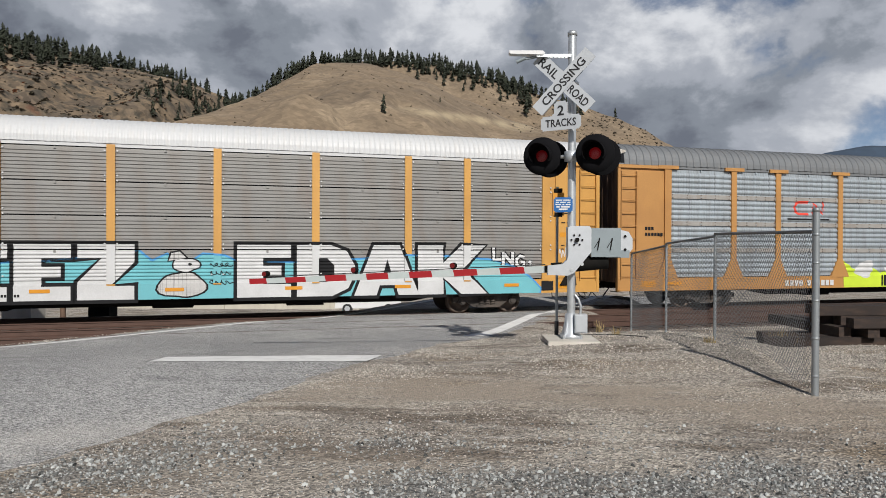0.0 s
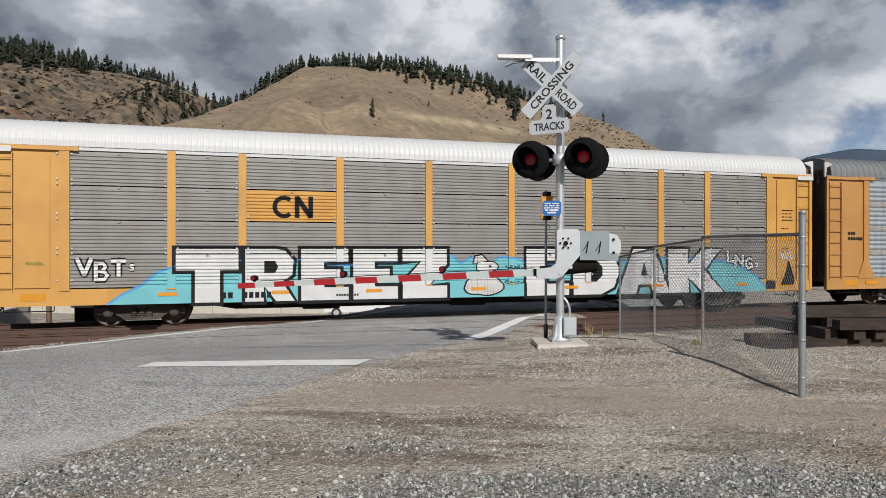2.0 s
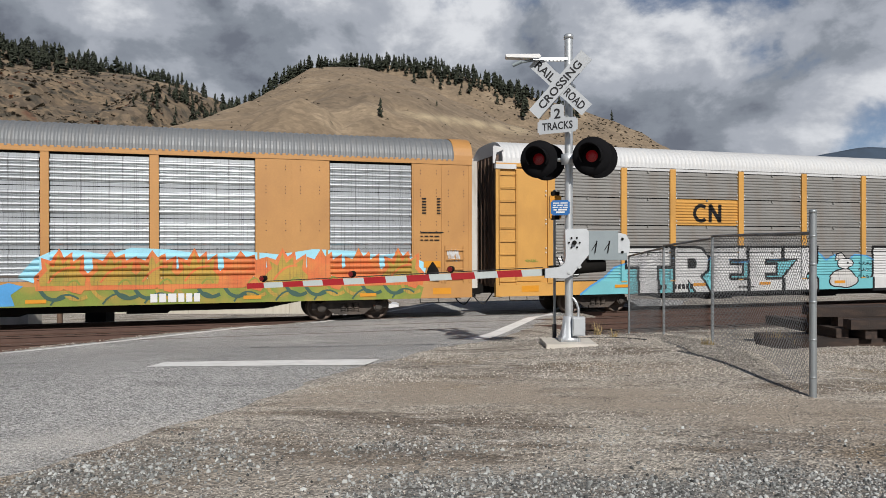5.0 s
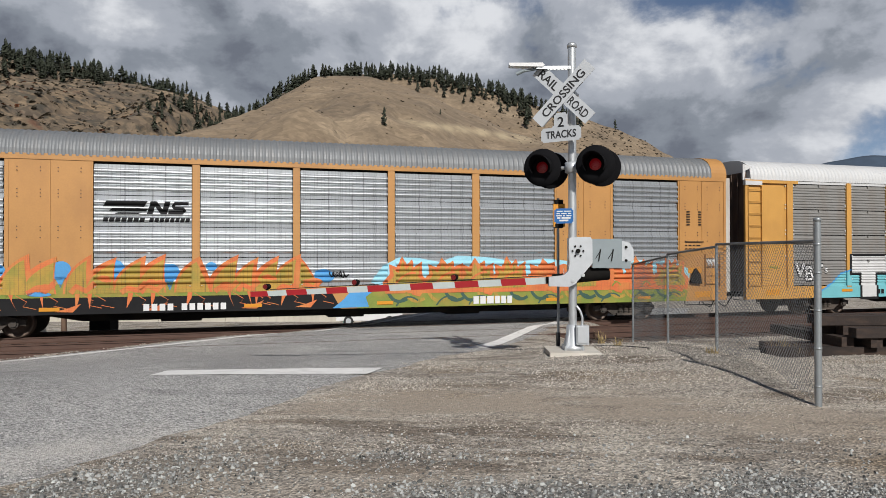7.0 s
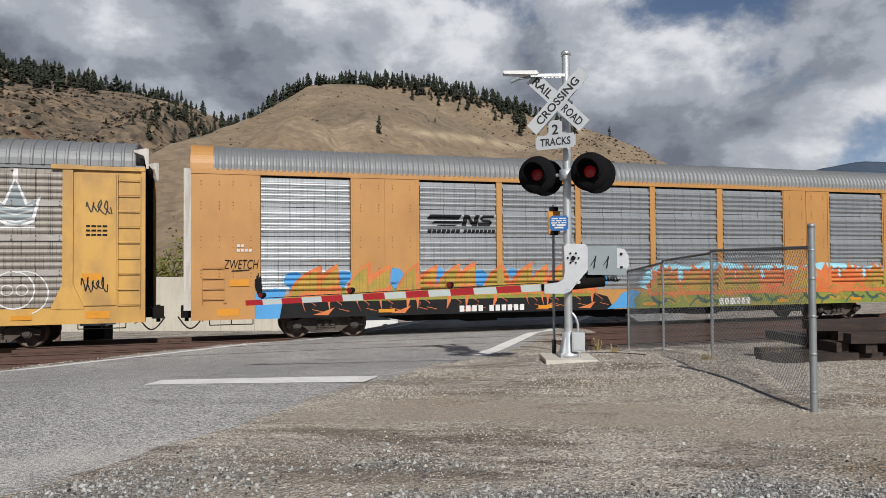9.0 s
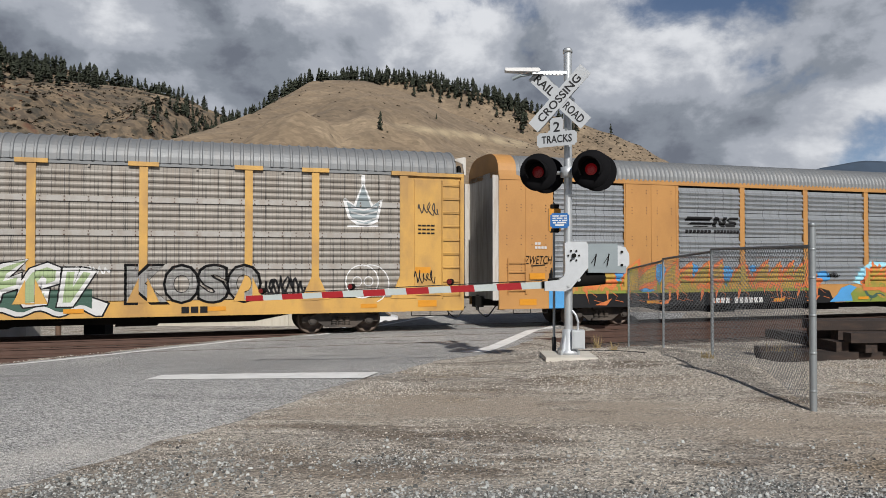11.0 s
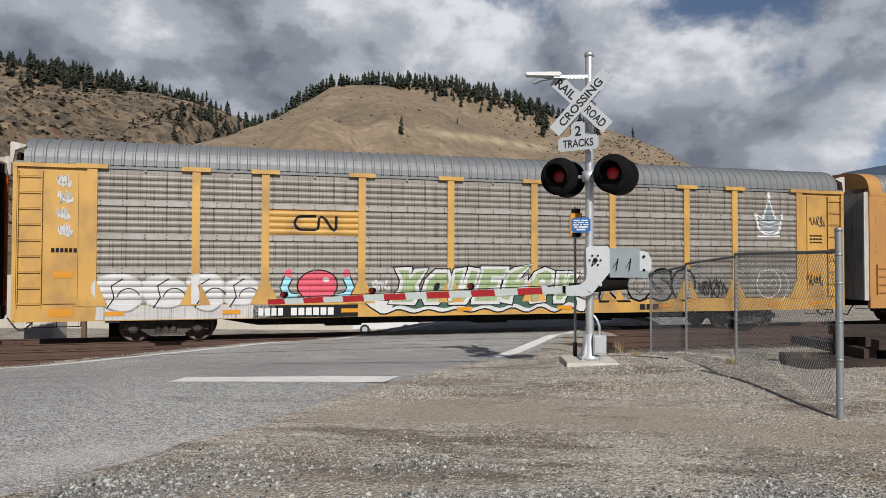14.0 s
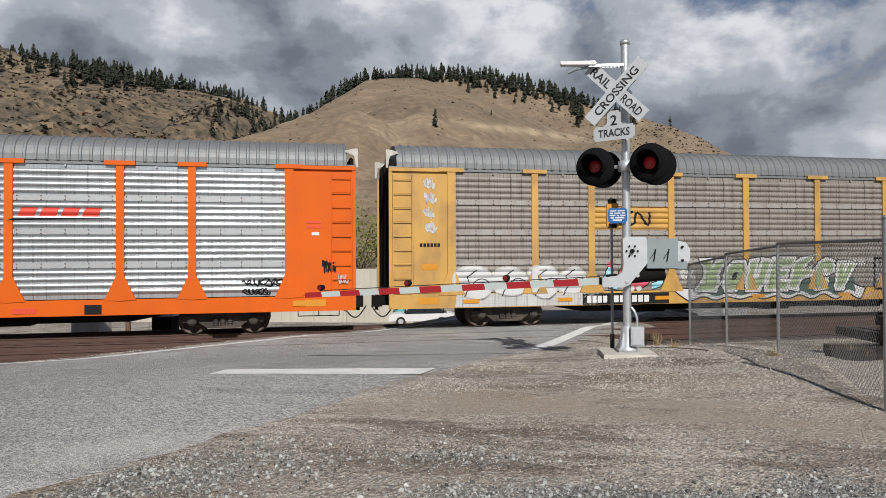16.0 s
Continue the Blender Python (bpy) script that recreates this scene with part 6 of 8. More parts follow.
def broadleaf(x, y, z, h, seed):
    rng = random.Random(seed)
    t = thing("broadleaf_tree", "yellowing green broadleaf tree behind the wall", "tree", pose(x, y, z), group="trees behind the wall")
    bm = bmesh.new()
    tube(bm, (0, 0, -0.2), (0.1, 0, h * 0.45), 0.16, 8, 0.09)
    tips = []
    for k in range(9):
        a = k * 2.4 + rng.uniform(-0.3, 0.3)
        z0 = h * rng.uniform(0.2, 0.45)
        tip = Vector((math.cos(a) * h * rng.uniform(0.15, 0.32), math.sin(a) * h * rng.uniform(0.15, 0.32), z0 + h * rng.uniform(0.15, 0.45)))
        tube(bm, (0.05, 0, z0), tip, 0.06, 6, 0.02)
        tips.append(tip)
    part("trunk", bm, M["bark"], t)
    V, F = [], []
    for k in range(1500):
        tip = rng.choice(tips)
        p = tip + Vector((rng.gauss(0, 1), rng.gauss(0, 1), rng.gauss(0, 0.8))) * h * 0.11
        s = rng.uniform(0.07, 0.16)
        u = Vector((rng.gauss(0, 1), rng.gauss(0, 1), rng.gauss(0, 1))).normalized()
        v = u.orthogonal().normalized()
        i = len(V)
        V.extend((tuple(p - u * s), tuple(p + v * s * 0.6), tuple(p + u * s), tuple(p - v * s * 0.6)))
        F.append((i, i + 1, i + 2, i + 3))
    me = bpy.data.meshes.new("crown")
    me.from_pydata(V, [], F)
    part("crown", me, M["leaf"], t, "loose crown of small leaves")


for k, (x, h) in enumerate(((-33.5, 5.5), (-30.5, 6.5), (-27.5, 5.6), (-24.0, 6.0), (-21.0, 7.5), (-18.5, 9.0), (-15.5, 8.0), (-12.0, 9.0), (-9.0, 8.5))):
    broadleaf(x, 55.0 + (k % 3), -2.5, h, 40 + k)


# ---- paint and markings on the cars ----
def surface(style):
    """The outer face of a car's near side: y at (x, z), and the levels and stations where it breaks."""
    if style == "closed":
        solid, flat, waves, z0, hgt, depth, base = -1.49, 0.10, 4, 1.34, 0.865, 0.075, -1.44
        scr = [(-11.69, -9.04), (-6.89, -4.32), (-4.12, -1.51), (-1.31, 1.35), (1.56, 4.08), (4.32, 6.94), (9.09, 11.63)]
        g = 0.01
    else:
        solid, flat, waves, z0, hgt, depth, base = -1.525, (0.05 if style == "bolt" else 0.11), (8 if style == "bolt" else 4), 1.12, 0.9375, (0.028 if style == "bolt" else 0.05), -1.445
        posts = [-CAR_LEN / 2 + p for p in POSTS] + [CAR_LEN / 2 - p for p in POSTS[::-1]]
        g = 0.018 if style == "bolt" else 0.004
    zb, prof = [1.10, 1.102], []
    for k in range(4):
        lo, hi = z0 + k * hgt + g, z0 + (k + 1) * hgt - g
        pts = rib_profile(lo, hi, waves, flat, style != "bolt")
        prof += pts
        zb += [z for z, _ in pts]
    joints = [1.12 + k * 0.9375 for k in (1, 2, 3)] if style == "tee" else []
    for zj in joints:
        zb += [zj - 0.077, zj - 0.075, zj + 0.075, zj + 0.077]
    xb = []
    if style == "closed":
        zb += [1.338]
        for a, b in scr:
            xb += [a + 0.02, a + 0.018, b - 0.02, b - 0.018]
    else:
        for x in posts:
            xb += [x - 0.112, x - 0.11, x + 0.11, x + 0.112]

    def panel(z):
        for (za, ka), (zc, kc) in zip(prof, prof[1:]):
            if za - 1e-6 <= z <= zc + 1e-6:
                t = 0 if zc == za else (z - za) / (zc - za)
                return base - depth * (ka + (kc - ka) * t)
        return base

    def y_at(x, z):
        if z < 1.101:
            return -1.503
        if style == "closed":
            for a, b in scr:
                if a + 0.0185 < x < b - 0.0185 and z > 1.339:
                    return panel(z)
            return solid - 0.013
        if abs(x) > 11.66:
            return -1.505
        for p in posts:
            if abs(x - p) < 0.111:
                return solid
        if any(abs(z - zj) < 0.076 for zj in joints):
            return -1.4925
        return panel(z)

    gaps = [(z0 + k * hgt - g, z0 + k * hgt + g) for k in range(1, 4)]
    return y_at, zb, xb, gaps


SURF = {k: surface(k) for k in ("bolt", "tee", "closed")}


def spray(car, style, name, me, material, layer, label=""):
    """Lays a flat sheet of paint, drawn in the car's xz plane, over the ribs and posts of its near side."""
    y_at, zb, xb, gaps = SURF[style]
    bm = bmesh.new()
    bm.from_mesh(me)
    bpy.data.meshes.remove(me)
    xs, zs = [v.co.x for v in bm.verts], [v.co.z for v in bm.verts]
    for vals, lo, hi, axis in ((zb, min(zs), max(zs), 2), (xb, min(xs), max(xs), 0)):
        for v in vals:
            if lo < v < hi:
                co, no = [0, 0, 0], [0, 0, 0]
                co[axis], no[axis] = v, 1
                bmesh.ops.bisect_plane(bm, geom=bm.verts[:] + bm.edges[:] + bm.faces[:], plane_co=co, plane_no=no, dist=1e-5)
    if style != "closed":
        dead = [f for f in bm.faces if any(a < f.calc_center_median().z < b for a, b in gaps) and abs(y_at(f.calc_center_median().x, 3.0)) < 1.49]
        bmesh.ops.delete(bm, geom=dead, context="FACES")
    for v in bm.verts:
        v.co.y = y_at(v.co.x, v.co.z) - 0.003 * layer
    out = bpy.data.meshes.new(name)
    bm.to_mesh(out)
    bm.free()
    return part(name, out, material, car, label)


def glyph(text, x, z, w, h, offset=0.0, shear=0.0):
    me = letters(text, w, h, 0.0, offset, shear)
    for v in me.vertices:
        v.co.x += x
        v.co.z += z
    return me


BLOCK = {
    "T": ((0, 1), (1, 1), (1, .6), (.7, .6), (.7, 0), (.3, 0), (.3, .6), (0, .6)),
    "E": ((0, 0), (1, 0), (1, .25), (.48, .25), (.48, .41), (.82, .41), (.82, .60), (.48, .60), (.48, .75), (1, .75), (1, 1), (0, 1)),
    "Z": ((0, 1), (1, 1), (1, .68), (.58, .25), (1, .25), (1, 0), (0, 0), (0, .32), (.42, .75), (0, .75)),
    "R": ((0, 0), (.37, 0), (.37, .3), (.62, 0), (1, 0), (.74, .37), (.95, .5), (.98, .78), (.8, .97), (.6, 1), (0, 1)),
    "D": ((0, 0), (.6, 0), (.88, .15), (1, .42), (1, .6), (.86, .88), (.58, 1), (0, 1)),
    "A": ((0, 0), (.34, 0), (.39, .2), (.63, .2), (.68, 0), (1, 0), (.7, 1), (.3, 1)),
    "K": ((0, 0), (.36, 0), (.36, .34), (.62, 0), (1, 0), (.64, .52), (.98, 1), (.62, 1), (.36, .64), (.36, 1), (0, 1)),
    "L": ((0, 0), (1, 0), (.95, .32), (.46, .34), (.42, 1), (0, .95)),
    "O": ((.25, 0), (.75, 0), (1, .28), (1, .72), (.75, 1), (.25, 1), (0, .72), (0, .28)),
    "Y": ((0, 1), (.42, 1), (.52, .72), (.66, .95), (1, 1), (.8, .55), (.98, .2), (.9, 0), (.12, 0), (.36, .4), (.3, .7)),
    "U": ((0, .95), (.34, 1), (.36, .42), (.5, .34), (.6, .45), (.62, 1), (1, .95), (.98, .3), (.78, 0), (.2, 0), (.02, .3)),
    "F": ((0, .05), (.4, 0), (.42, .3), (.9, .42), (.86, .62), (.45, .52), (.5, .68), (.98, 1), (.3, .84), (.02, .72)),
    "C": ((.3, 0), (.85, .05), (.8, .3), (.5, .26), (.4, .5), (.52, .72), (.66, .64), (.7, .5), (1, .6), (.9, .9), (.55, 1), (.15, .86), (0, .5), (.08, .18)),
    "V": ((0, 1), (.36, 1), (.5, .5), (.64, 1), (1, .95), (.68, 0), (.32, 0)),
}
HOLE = {"R": ((.38, .54), (.6, .54), (.66, .65), (.6, .77), (.38, .77)), "D": ((.37, .28), (.52, .28), (.64, .42), (.64, .6), (.52, .74), (.37, .74)),
        "A": ((.44, .40), (.58, .40), (.51, .72)), "O": ((.42, .36), (.58, .36), (.64, .5), (.58, .64), (.42, .64), (.36, .5))}


def grown(pts, d):
    """The outline moved outwards by d."""
    n = len(pts)
    area = sum(pts[i][0] * pts[(i + 1) % n][1] - pts[(i + 1) % n][0] * pts[i][1] for i in range(n))
    s = 1 if area > 0 else -1
    out = []
    for i in range(n):
        p0, p, p1 = (Vector(pts[k % n]) for k in (i - 1, i, i + 1))
        a, b = (p - p0).normalized(), (p1 - p).normalized()
        na, nb = Vector((a.y, -a.x)) * s, Vector((b.y, -b.x)) * s
        m = na + nb
        m = m / max(0.75, m.dot(na)) if m.length > 1e-6 else na
        out.append((p.x + m.x * d, p.y + m.y * d))
    return out


def block(car, style, ch, x0, x1, z0, z1, layers, tilt=0.0):
    """A fat sprayed letter: layers of (growth, material, height in the paint); its counter shows the first layer's paint."""
    put = lambda pts: [(x0 + (x1 - x0) * a + tilt * (b - 0.5), z0 + (z1 - z0) * b) for a, b in pts]
    for grow, key, lay_, label in layers:
        spray(car, style, "graffiti_letter" if grow <= 0 else "graffiti_outline", shape(grown(put(BLOCK[ch]), grow)), M[key], lay_, label)
    if ch in HOLE:
        spray(car, style, "graffiti_counter", shape(put(HOLE[ch])), M[layers[0][1]], layers[-1][2] + 1)


def shape(pts):
    me = bpy.data.meshes.new("shape")
    bm = bmesh.new()
    bm.faces.new([bm.verts.new((x, 0, z)) for x, z in pts])
    bm.normal_update()
    bmesh.ops.triangulate(bm, faces=bm.faces[:])
    bm.to_mesh(me)
    bm.free()
    return me


def blob(x, z, rx, rz, n=24, wob=0.12, seed=0):
    rng = random.Random(seed)
    ph = [rng.uniform(0, 6.28) for _ in range(3)]
    pts = []
    for i in range(n):
        a = 2 * math.pi * i / n
        k = 1 + wob * (math.sin(2 * a + ph[0]) + 0.6 * math.sin(3 * a + ph[1]) + 0.4 * math.sin(5 * a + ph[2]))
        pts.append((x + rx * k * math.cos(a), z + rz * k * math.sin(a)))
    return shape(pts)


def stroke(pts, w):
    """A ribbon of the given width along a line, as a flat sheet."""
    L, R = [], []
    for i, (x, z) in enumerate(pts):
        a, b = pts[max(0, i - 1)], pts[min(len(pts) - 1, i + 1)]
        d = Vector((b[0] - a[0], b[1] - a[1])).normalized() * w / 2
        L.append((x - d.y, z + d.x))
        R.append((x + d.y, z - d.x))
    me = bpy.data.meshes.new("stroke")
    me.from_pydata([(x, 0, z) for x, z in L + R], [], [(i, i + 1, len(pts) + i + 1, len(pts) + i) for i in range(len(pts) - 1)])
    return me


def arc(x, z, r, a0, a1, n=10, k=1.0):
    return [(x + r * math.cos(radians(a0 + (a1 - a0) * i / n)), z + k * r * math.sin(radians(a0 + (a1 - a0) * i / n))) for i in range(n + 1)]


def scribble(car, style, x, z, w, h, material, seed, n=5, width=0.03, layer=4, label="hand-sprayed scribble"):
    rng = random.Random(seed)
    pts, m = [], n * 9
    tall, wide = [rng.uniform(0.5, 1.0) for _ in range(n + 1)], [rng.uniform(-0.05, 0.14) for _ in range(n + 1)]
    for i in range(m):
        f = i / (m - 1)
        k, th = int(f * n), 2 * math.pi * n * f
        pts.append((x + w * (0.06 + 0.88 * f + wide[k] * math.cos(th)), z + h * (0.5 + 0.5 * tall[k] * math.sin(th + 0.7 * math.sin(th)))))
    spray(car, style, "scribble", stroke(pts, width), material, layer, label)


TAG = {
    "V": (((0, 1.05), (0.5, 0), (0.62, 0)), ((0.4, 0), (0.52, 0), (1, 1.05))),
    "B": (((0, -0.08), (0, 1.08)), ((-0.1, 1), (0.6, 1), (0.8, 0.8), (0.6, 0.56), (0.1, 0.52), (0.7, 0.48), (0.95, 0.25), (0.7, 0), (-0.1, 0))),
    "T": (((0, 1), (1, 1)), ((0.5, 1.05), (0.5, -0.05))),
    "s": (((0.9, 0.9), (0.3, 1), (0.1, 0.75), (0.8, 0.4), (0.7, 0.05), (0.05, 0.05)),),
    "L": (((0, 1.08), (0, 0), (1, 0)),),
    "N": (((0, -0.08), (0, 1.08)), ((0, 1), (1, 0)), ((1, -0.08), (1, 1.08))),
    "G": (((0.95, 0.9), (0.5, 1.02), (0.08, 0.75), (0.08, 0.25), (0.5, 0), (0.95, 0.15), (0.95, 0.48), (0.55, 0.48)),),
}


def white_piece():
    c, st = white_car, "bolt"
    sp = lambda nm, me, key, lay_, lab="": spray(c, st, nm, me, M[key], lay_, lab)
    cloudy = [(-10.6, 0.66), (-10.2, 0.95), (-9.7, 1.2), (-9.3, 1.55), (-8.8, 1.72), (-7.9, 1.75), (-7.2, 1.9), (-6.0, 1.6), (-5.1, 2.0), (-4.4, 1.7), (-2.9, 1.75), (-1.4, 1.9), (-0.7, 2.05), (-0.35, 1.75), (0.05, 1.95), (0.5, 1.6), (1.0, 1.95), (1.6, 1.9), (2.0, 1.7),
              (4.5, 1.7), (6.9, 1.9), (8.6, 1.85), (9.8, 1.75), (10.5, 1.55), (11.1, 1.2), (11.5, 0.8), (11.45, 0.66)]
    sp("graffiti_ground", shape(cloudy), "cyan", 1, "cyan spray-paint cloud behind the letters")
    sp("graffiti_edge", stroke(cloudy[:14], 0.06), "sky_blue", 2)
    sp("graffiti_edge", stroke(cloudy[13:], 0.06), "sky_blue", 2)
    for ch, x0, x1 in (("T", -8.87, -7.15), ("R", -6.98, -5.55), ("E", -5.38, -3.95), ("E", -3.82, -2.42), ("Z", -2.28, -0.82), ("E", 1.9, 3.45), ("D", 3.6, 5.35), ("A", 5.3, 7.35), ("K", 7.3, 9.6)):
        block(c, st, ch, x0 + 0.04, x1 + 0.02, 0.67, 2.20, ((0.10, "black_paint", 2, "black outline"), (0.0, "dull_white", 3, "white sprayed letter")))
    # the bird figure between the words
    sp("graffiti_bird", blob(0.45, 1.05, 0.62, 0.42, seed=3), "black_paint", 3)
    sp("graffiti_bird", blob(0.45, 1.05, 0.57, 0.37, seed=3), "grey_spray", 4, "grey cartoon bird body")
    sp("graffiti_bird", blob(0.55, 1.62, 0.36, 0.24, seed=4), "black_paint", 4)
    sp("graffiti_bird", blob(0.55, 1.62, 0.32, 0.20, seed=4), "dull_white", 5, "white bird head")
    sp("graffiti_bird", shape([(0.05, 1.72), (0.12, 2.0), (0.4, 2.05), (0.62, 1.82)]), "black_paint", 5)
    sp("graffiti_bird", shape([(0.09, 1.74), (0.16, 1.96), (0.38, 2.0), (0.56, 1.82)]), "grey_spray", 6)
    sp("graffiti_bird", blob(0.66, 1.64, 0.05, 0.04, 10, 0), "black_paint", 6)
    for k, z in enumerate((1.55, 1.32, 1.05)):
        scribble(c, st, 1.15, z, 0.65, 0.14, M["black_paint"], 60 + k, 4, 0.025, 3)
    for tx, x, z, w, h in (("V", -11.35, 1.5, 0.36, 0.42), ("B", -10.88, 1.36, 0.30, 0.44), ("T", -10.5, 1.46, 0.38, 0.4), ("s", -10.04, 1.6, 0.13, 0.16), ("L", 9.85, 1.75, 0.26, 0.36), ("N", 10.18, 1.6, 0.32, 0.36), ("G", 10.62, 1.5, 0.30, 0.36), ("s", 11.05, 1.55, 0.13, 0.15)):
        for width, key, layer in ((0.19, "black_paint", 2), (0.10, "white_paint", 4)):
            fat = width * (1.0 if tx != "s" else 0.55)
            for line in TAG[tx]:
                sp("tag_letter" if layer == 4 else "tag_outline", stroke([(x + w * a, z + h * b) for a, b in line], fat), key, layer, "small white graffiti letter" if layer == 4 else "")
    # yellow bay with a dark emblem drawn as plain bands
    sp("emblem_panel", shape([(-6.91, 2.98), (-4.30, 2.98), (-4.30, 3.94), (-6.91, 3.94)]), "yellow", 1, "yellow company panel")
    band = arc(-5.84, 3.44, 0.27, 48, 312, 14)
    sp("emblem", stroke(band, 0.13), "black_paint", 2, "dark curved emblem band")
    sp("emblem", stroke([(-5.46, 3.12), (-5.46, 3.76)], 0.14), "black_paint", 2)
    sp("emblem", stroke([(-5.47, 3.74), (-5.05, 3.14)], 0.15), "black_paint", 2)
    sp("emblem", stroke([(-5.06, 3.12), (-5.06, 3.76)], 0.14), "black_paint", 2)
    for x, n, w, h in ((-7.6, 2, 0.13, 0.17), (-7.0, 5, 0.12, 0.17), (-4.3, 9, 0.055, 0.07)):
        bars(c, "stencil", x, 0.78, (w,) * n, h, M["black_paint"], -1.515, w * 0.4, "small dark stencilled characters")
    for x in (-9.3, -6.2, -3.4, -0.0, 3.3, 6.6, 10.2):
        bars(c, "reflector", x, 0.88, (0.5,), 0.10, M["amber"], -1.518)
    bars(c, "placard", 11.5, 0.74, (0.42,), 0.30, M["black_paint"], -1.516)
    # data stencils, plates and rust on the end panels
    for z, ws in ((3.62, (0.5,)), (3.50, (0.1, 0.12, 0.1)), (3.38, (0.12, 0.08, 0.14)), (3.26, (0.5,)), (2.95, (0.14, 0.1)), (2.2, (0.12, 0.14)), (2.08, (0.1, 0.16))):
        bars(c, "stencil", 12.2, z, ws, 0.03, M["black_paint"], -1.512, 0.06, "small dark data stencil")
    bars(c, "warning_plate", 12.15, 2.5, (0.55,), 0.14, M["amber"], -1.512)
    scribble(c, st, 12.1, 1.75, 0.6, 0.4, M["dull_white"], 101, 5, 0.03, 3)
    scribble(c, st, -12.6, 1.75, 0.45, 0.12, M["moss"], 102, 6, 0.02, 3)
    for e in (-1, 1):
        bm = bmesh.new()
        box(bm, min(e * 12.9, e * 13.62), max(e * 12.9, e * 13.62), -1.56, -1.42, 4.78, 4.93)
        part("corner_cap", chamfer(bm, 0.02), M["dull_white"], c, "white painted corner cap")
    bm = bmesh.new()
    slab(bm, [(12.15, 0.9), (12.75, 0.9), (12.7, 1.25), (12.5, 1.75), (12.35, 1.2)], -1.56, -1.50)
    part("brake_gear", bm, M["black_steel"], c, "black hand brake gear")


white_piece()


def silver_piece():
    c, st = silver_car, "closed"
    sp = lambda nm, me, key, lay_, lab="": spray(c, st, nm, me, M[key], lay_, lab)
    rng = random.Random(21)

    def curve(a, b, c, n=7):
        return [tuple((1 - f) ** 2 * a[k] + 2 * f * (1 - f) * b[k] + f * f * c[k] for k in (0, 1)) for f in (i / n for i in range(n + 1))]

    def horn(x, w, foot, h, lean, fat=1.0):
        """A flame with a bent tip."""
        tip = (x + lean, h)
        mid = foot + (h - foot) * 0.62
        return curve((x - w / 2, foot), (x - w * 0.52 * fat, mid), tip) + curve(tip, (x + w * 0.30 * fat + lean * 0.15, mid - 0.1), (x + w / 2, foot))[1:]
    # dark band on the sill with thin cracks, then the flames above it
    sp("graffiti_band", shape([(-11.2, 0.66), (-0.1, 0.66), (-0.35, 1.1), (-0.8, 1.22), (-2.0, 1.12), (-4.6, 1.2), (-6.0, 1.3), (-6.6, 1.15), (-8.6, 1.22), (-9.4, 1.12), (-11.15, 1.14)]), "black_paint", 1, "black painted band")
    sp("graffiti_blue", shape([(-11.85, 0.66), (-11.15, 0.66), (-11.05, 1.2), (-10.95, 1.5), (-11.3, 1.55), (-11.85, 1.4)]), "sky_blue", 2, "blue sprayed block")
    sp("graffiti_ground", shape([(-11.0, 1.12), (-0.9, 1.12), (-1.1, 1.45), (-2.4, 1.62), (-4.4, 1.5), (-6.0, 1.6), (-8.4, 1.45), (-9.9, 1.62), (-10.7, 1.45)]), "moss", 3, "green sprayed ground under the letters")
    tips = ((-10.35, 0.9, 0.42), (-9.75, 0.75, 0.3), (-8.75, 0.75, 0.28), (-8.25, 0.8, 0.45), (-7.25, 0.6, 0.3), (-6.75, 0.75, 0.42), (-5.95, 0.75, 0.38), (-5.45, 0.75, 0.4), (-4.25, 0.95, 0.1), (-3.5, 0.7, 0.42), (-2.9, 0.6, 0.38), (-2.35, 0.65, 0.42), (-1.75, 0.7, 0.45), (-1.1, 0.6, -0.25))
    for k, (x, w, lean) in enumerate(tips):
        h = 2.16 + 0.10 * ((k * 7) % 5) / 4
        edge = horn(x, w + 0.14, 1.22, h + 0.06, lean + 0.03, 1.05)
        sp("graffiti_flame_edge", shape(edge), "red_orange", 4 + k % 2)
        sp("graffiti_flame", shape(horn(x + (0.05 if k % 2 else -0.04), w - 0.04, 1.22, h - 0.10, lean * 0.85)), "olive", 6 + k % 2, "olive-gold flame-like lettering")
        if k % 3 != 2:
            a = [(x - w * 0.3, 1.24), (x - 0.05, 1.36 + 0.06 * (k % 3)), (x + 0.2, 1.30), (x + 0.42, 1.52)]
            sp("graffiti_streak", stroke(a, 0.15), "red_orange", 8, "orange streak")
        if k % 2:
            sp("graffiti_streak", blob(x + 0.15, 1.42 + 0.1 * (k % 3), 0.20, 0.08, 14, 0.25, k), "red_orange", 9)
        # spikes and cracks running down over the band
        b = x + rng.uniform(-0.2, 0.2)
        sp("graffiti_streak", shape([(b - 0.08, 1.24), (b + 0.05, 1.24), (b + 0.02, 1.06), (b + rng.uniform(-0.14, 0.2), 0.80)]), "red_orange", 5, "orange spike")
        sp("graffiti_streak", stroke([(b + 0.1, 1.2), (b + 0.38, 1.02), (b + 0.28, 0.90), (b + 0.6, 0.82)], 0.018), "red_orange", 4, "thin orange splash")
        if k % 3 == 0:
            sp("graffiti_streak", shape([(b + 0.3, 0.74), (b + 0.75, 0.72), (b + 0.95, 0.95), (b + 0.65, 0.84)]), "red_orange", 4)
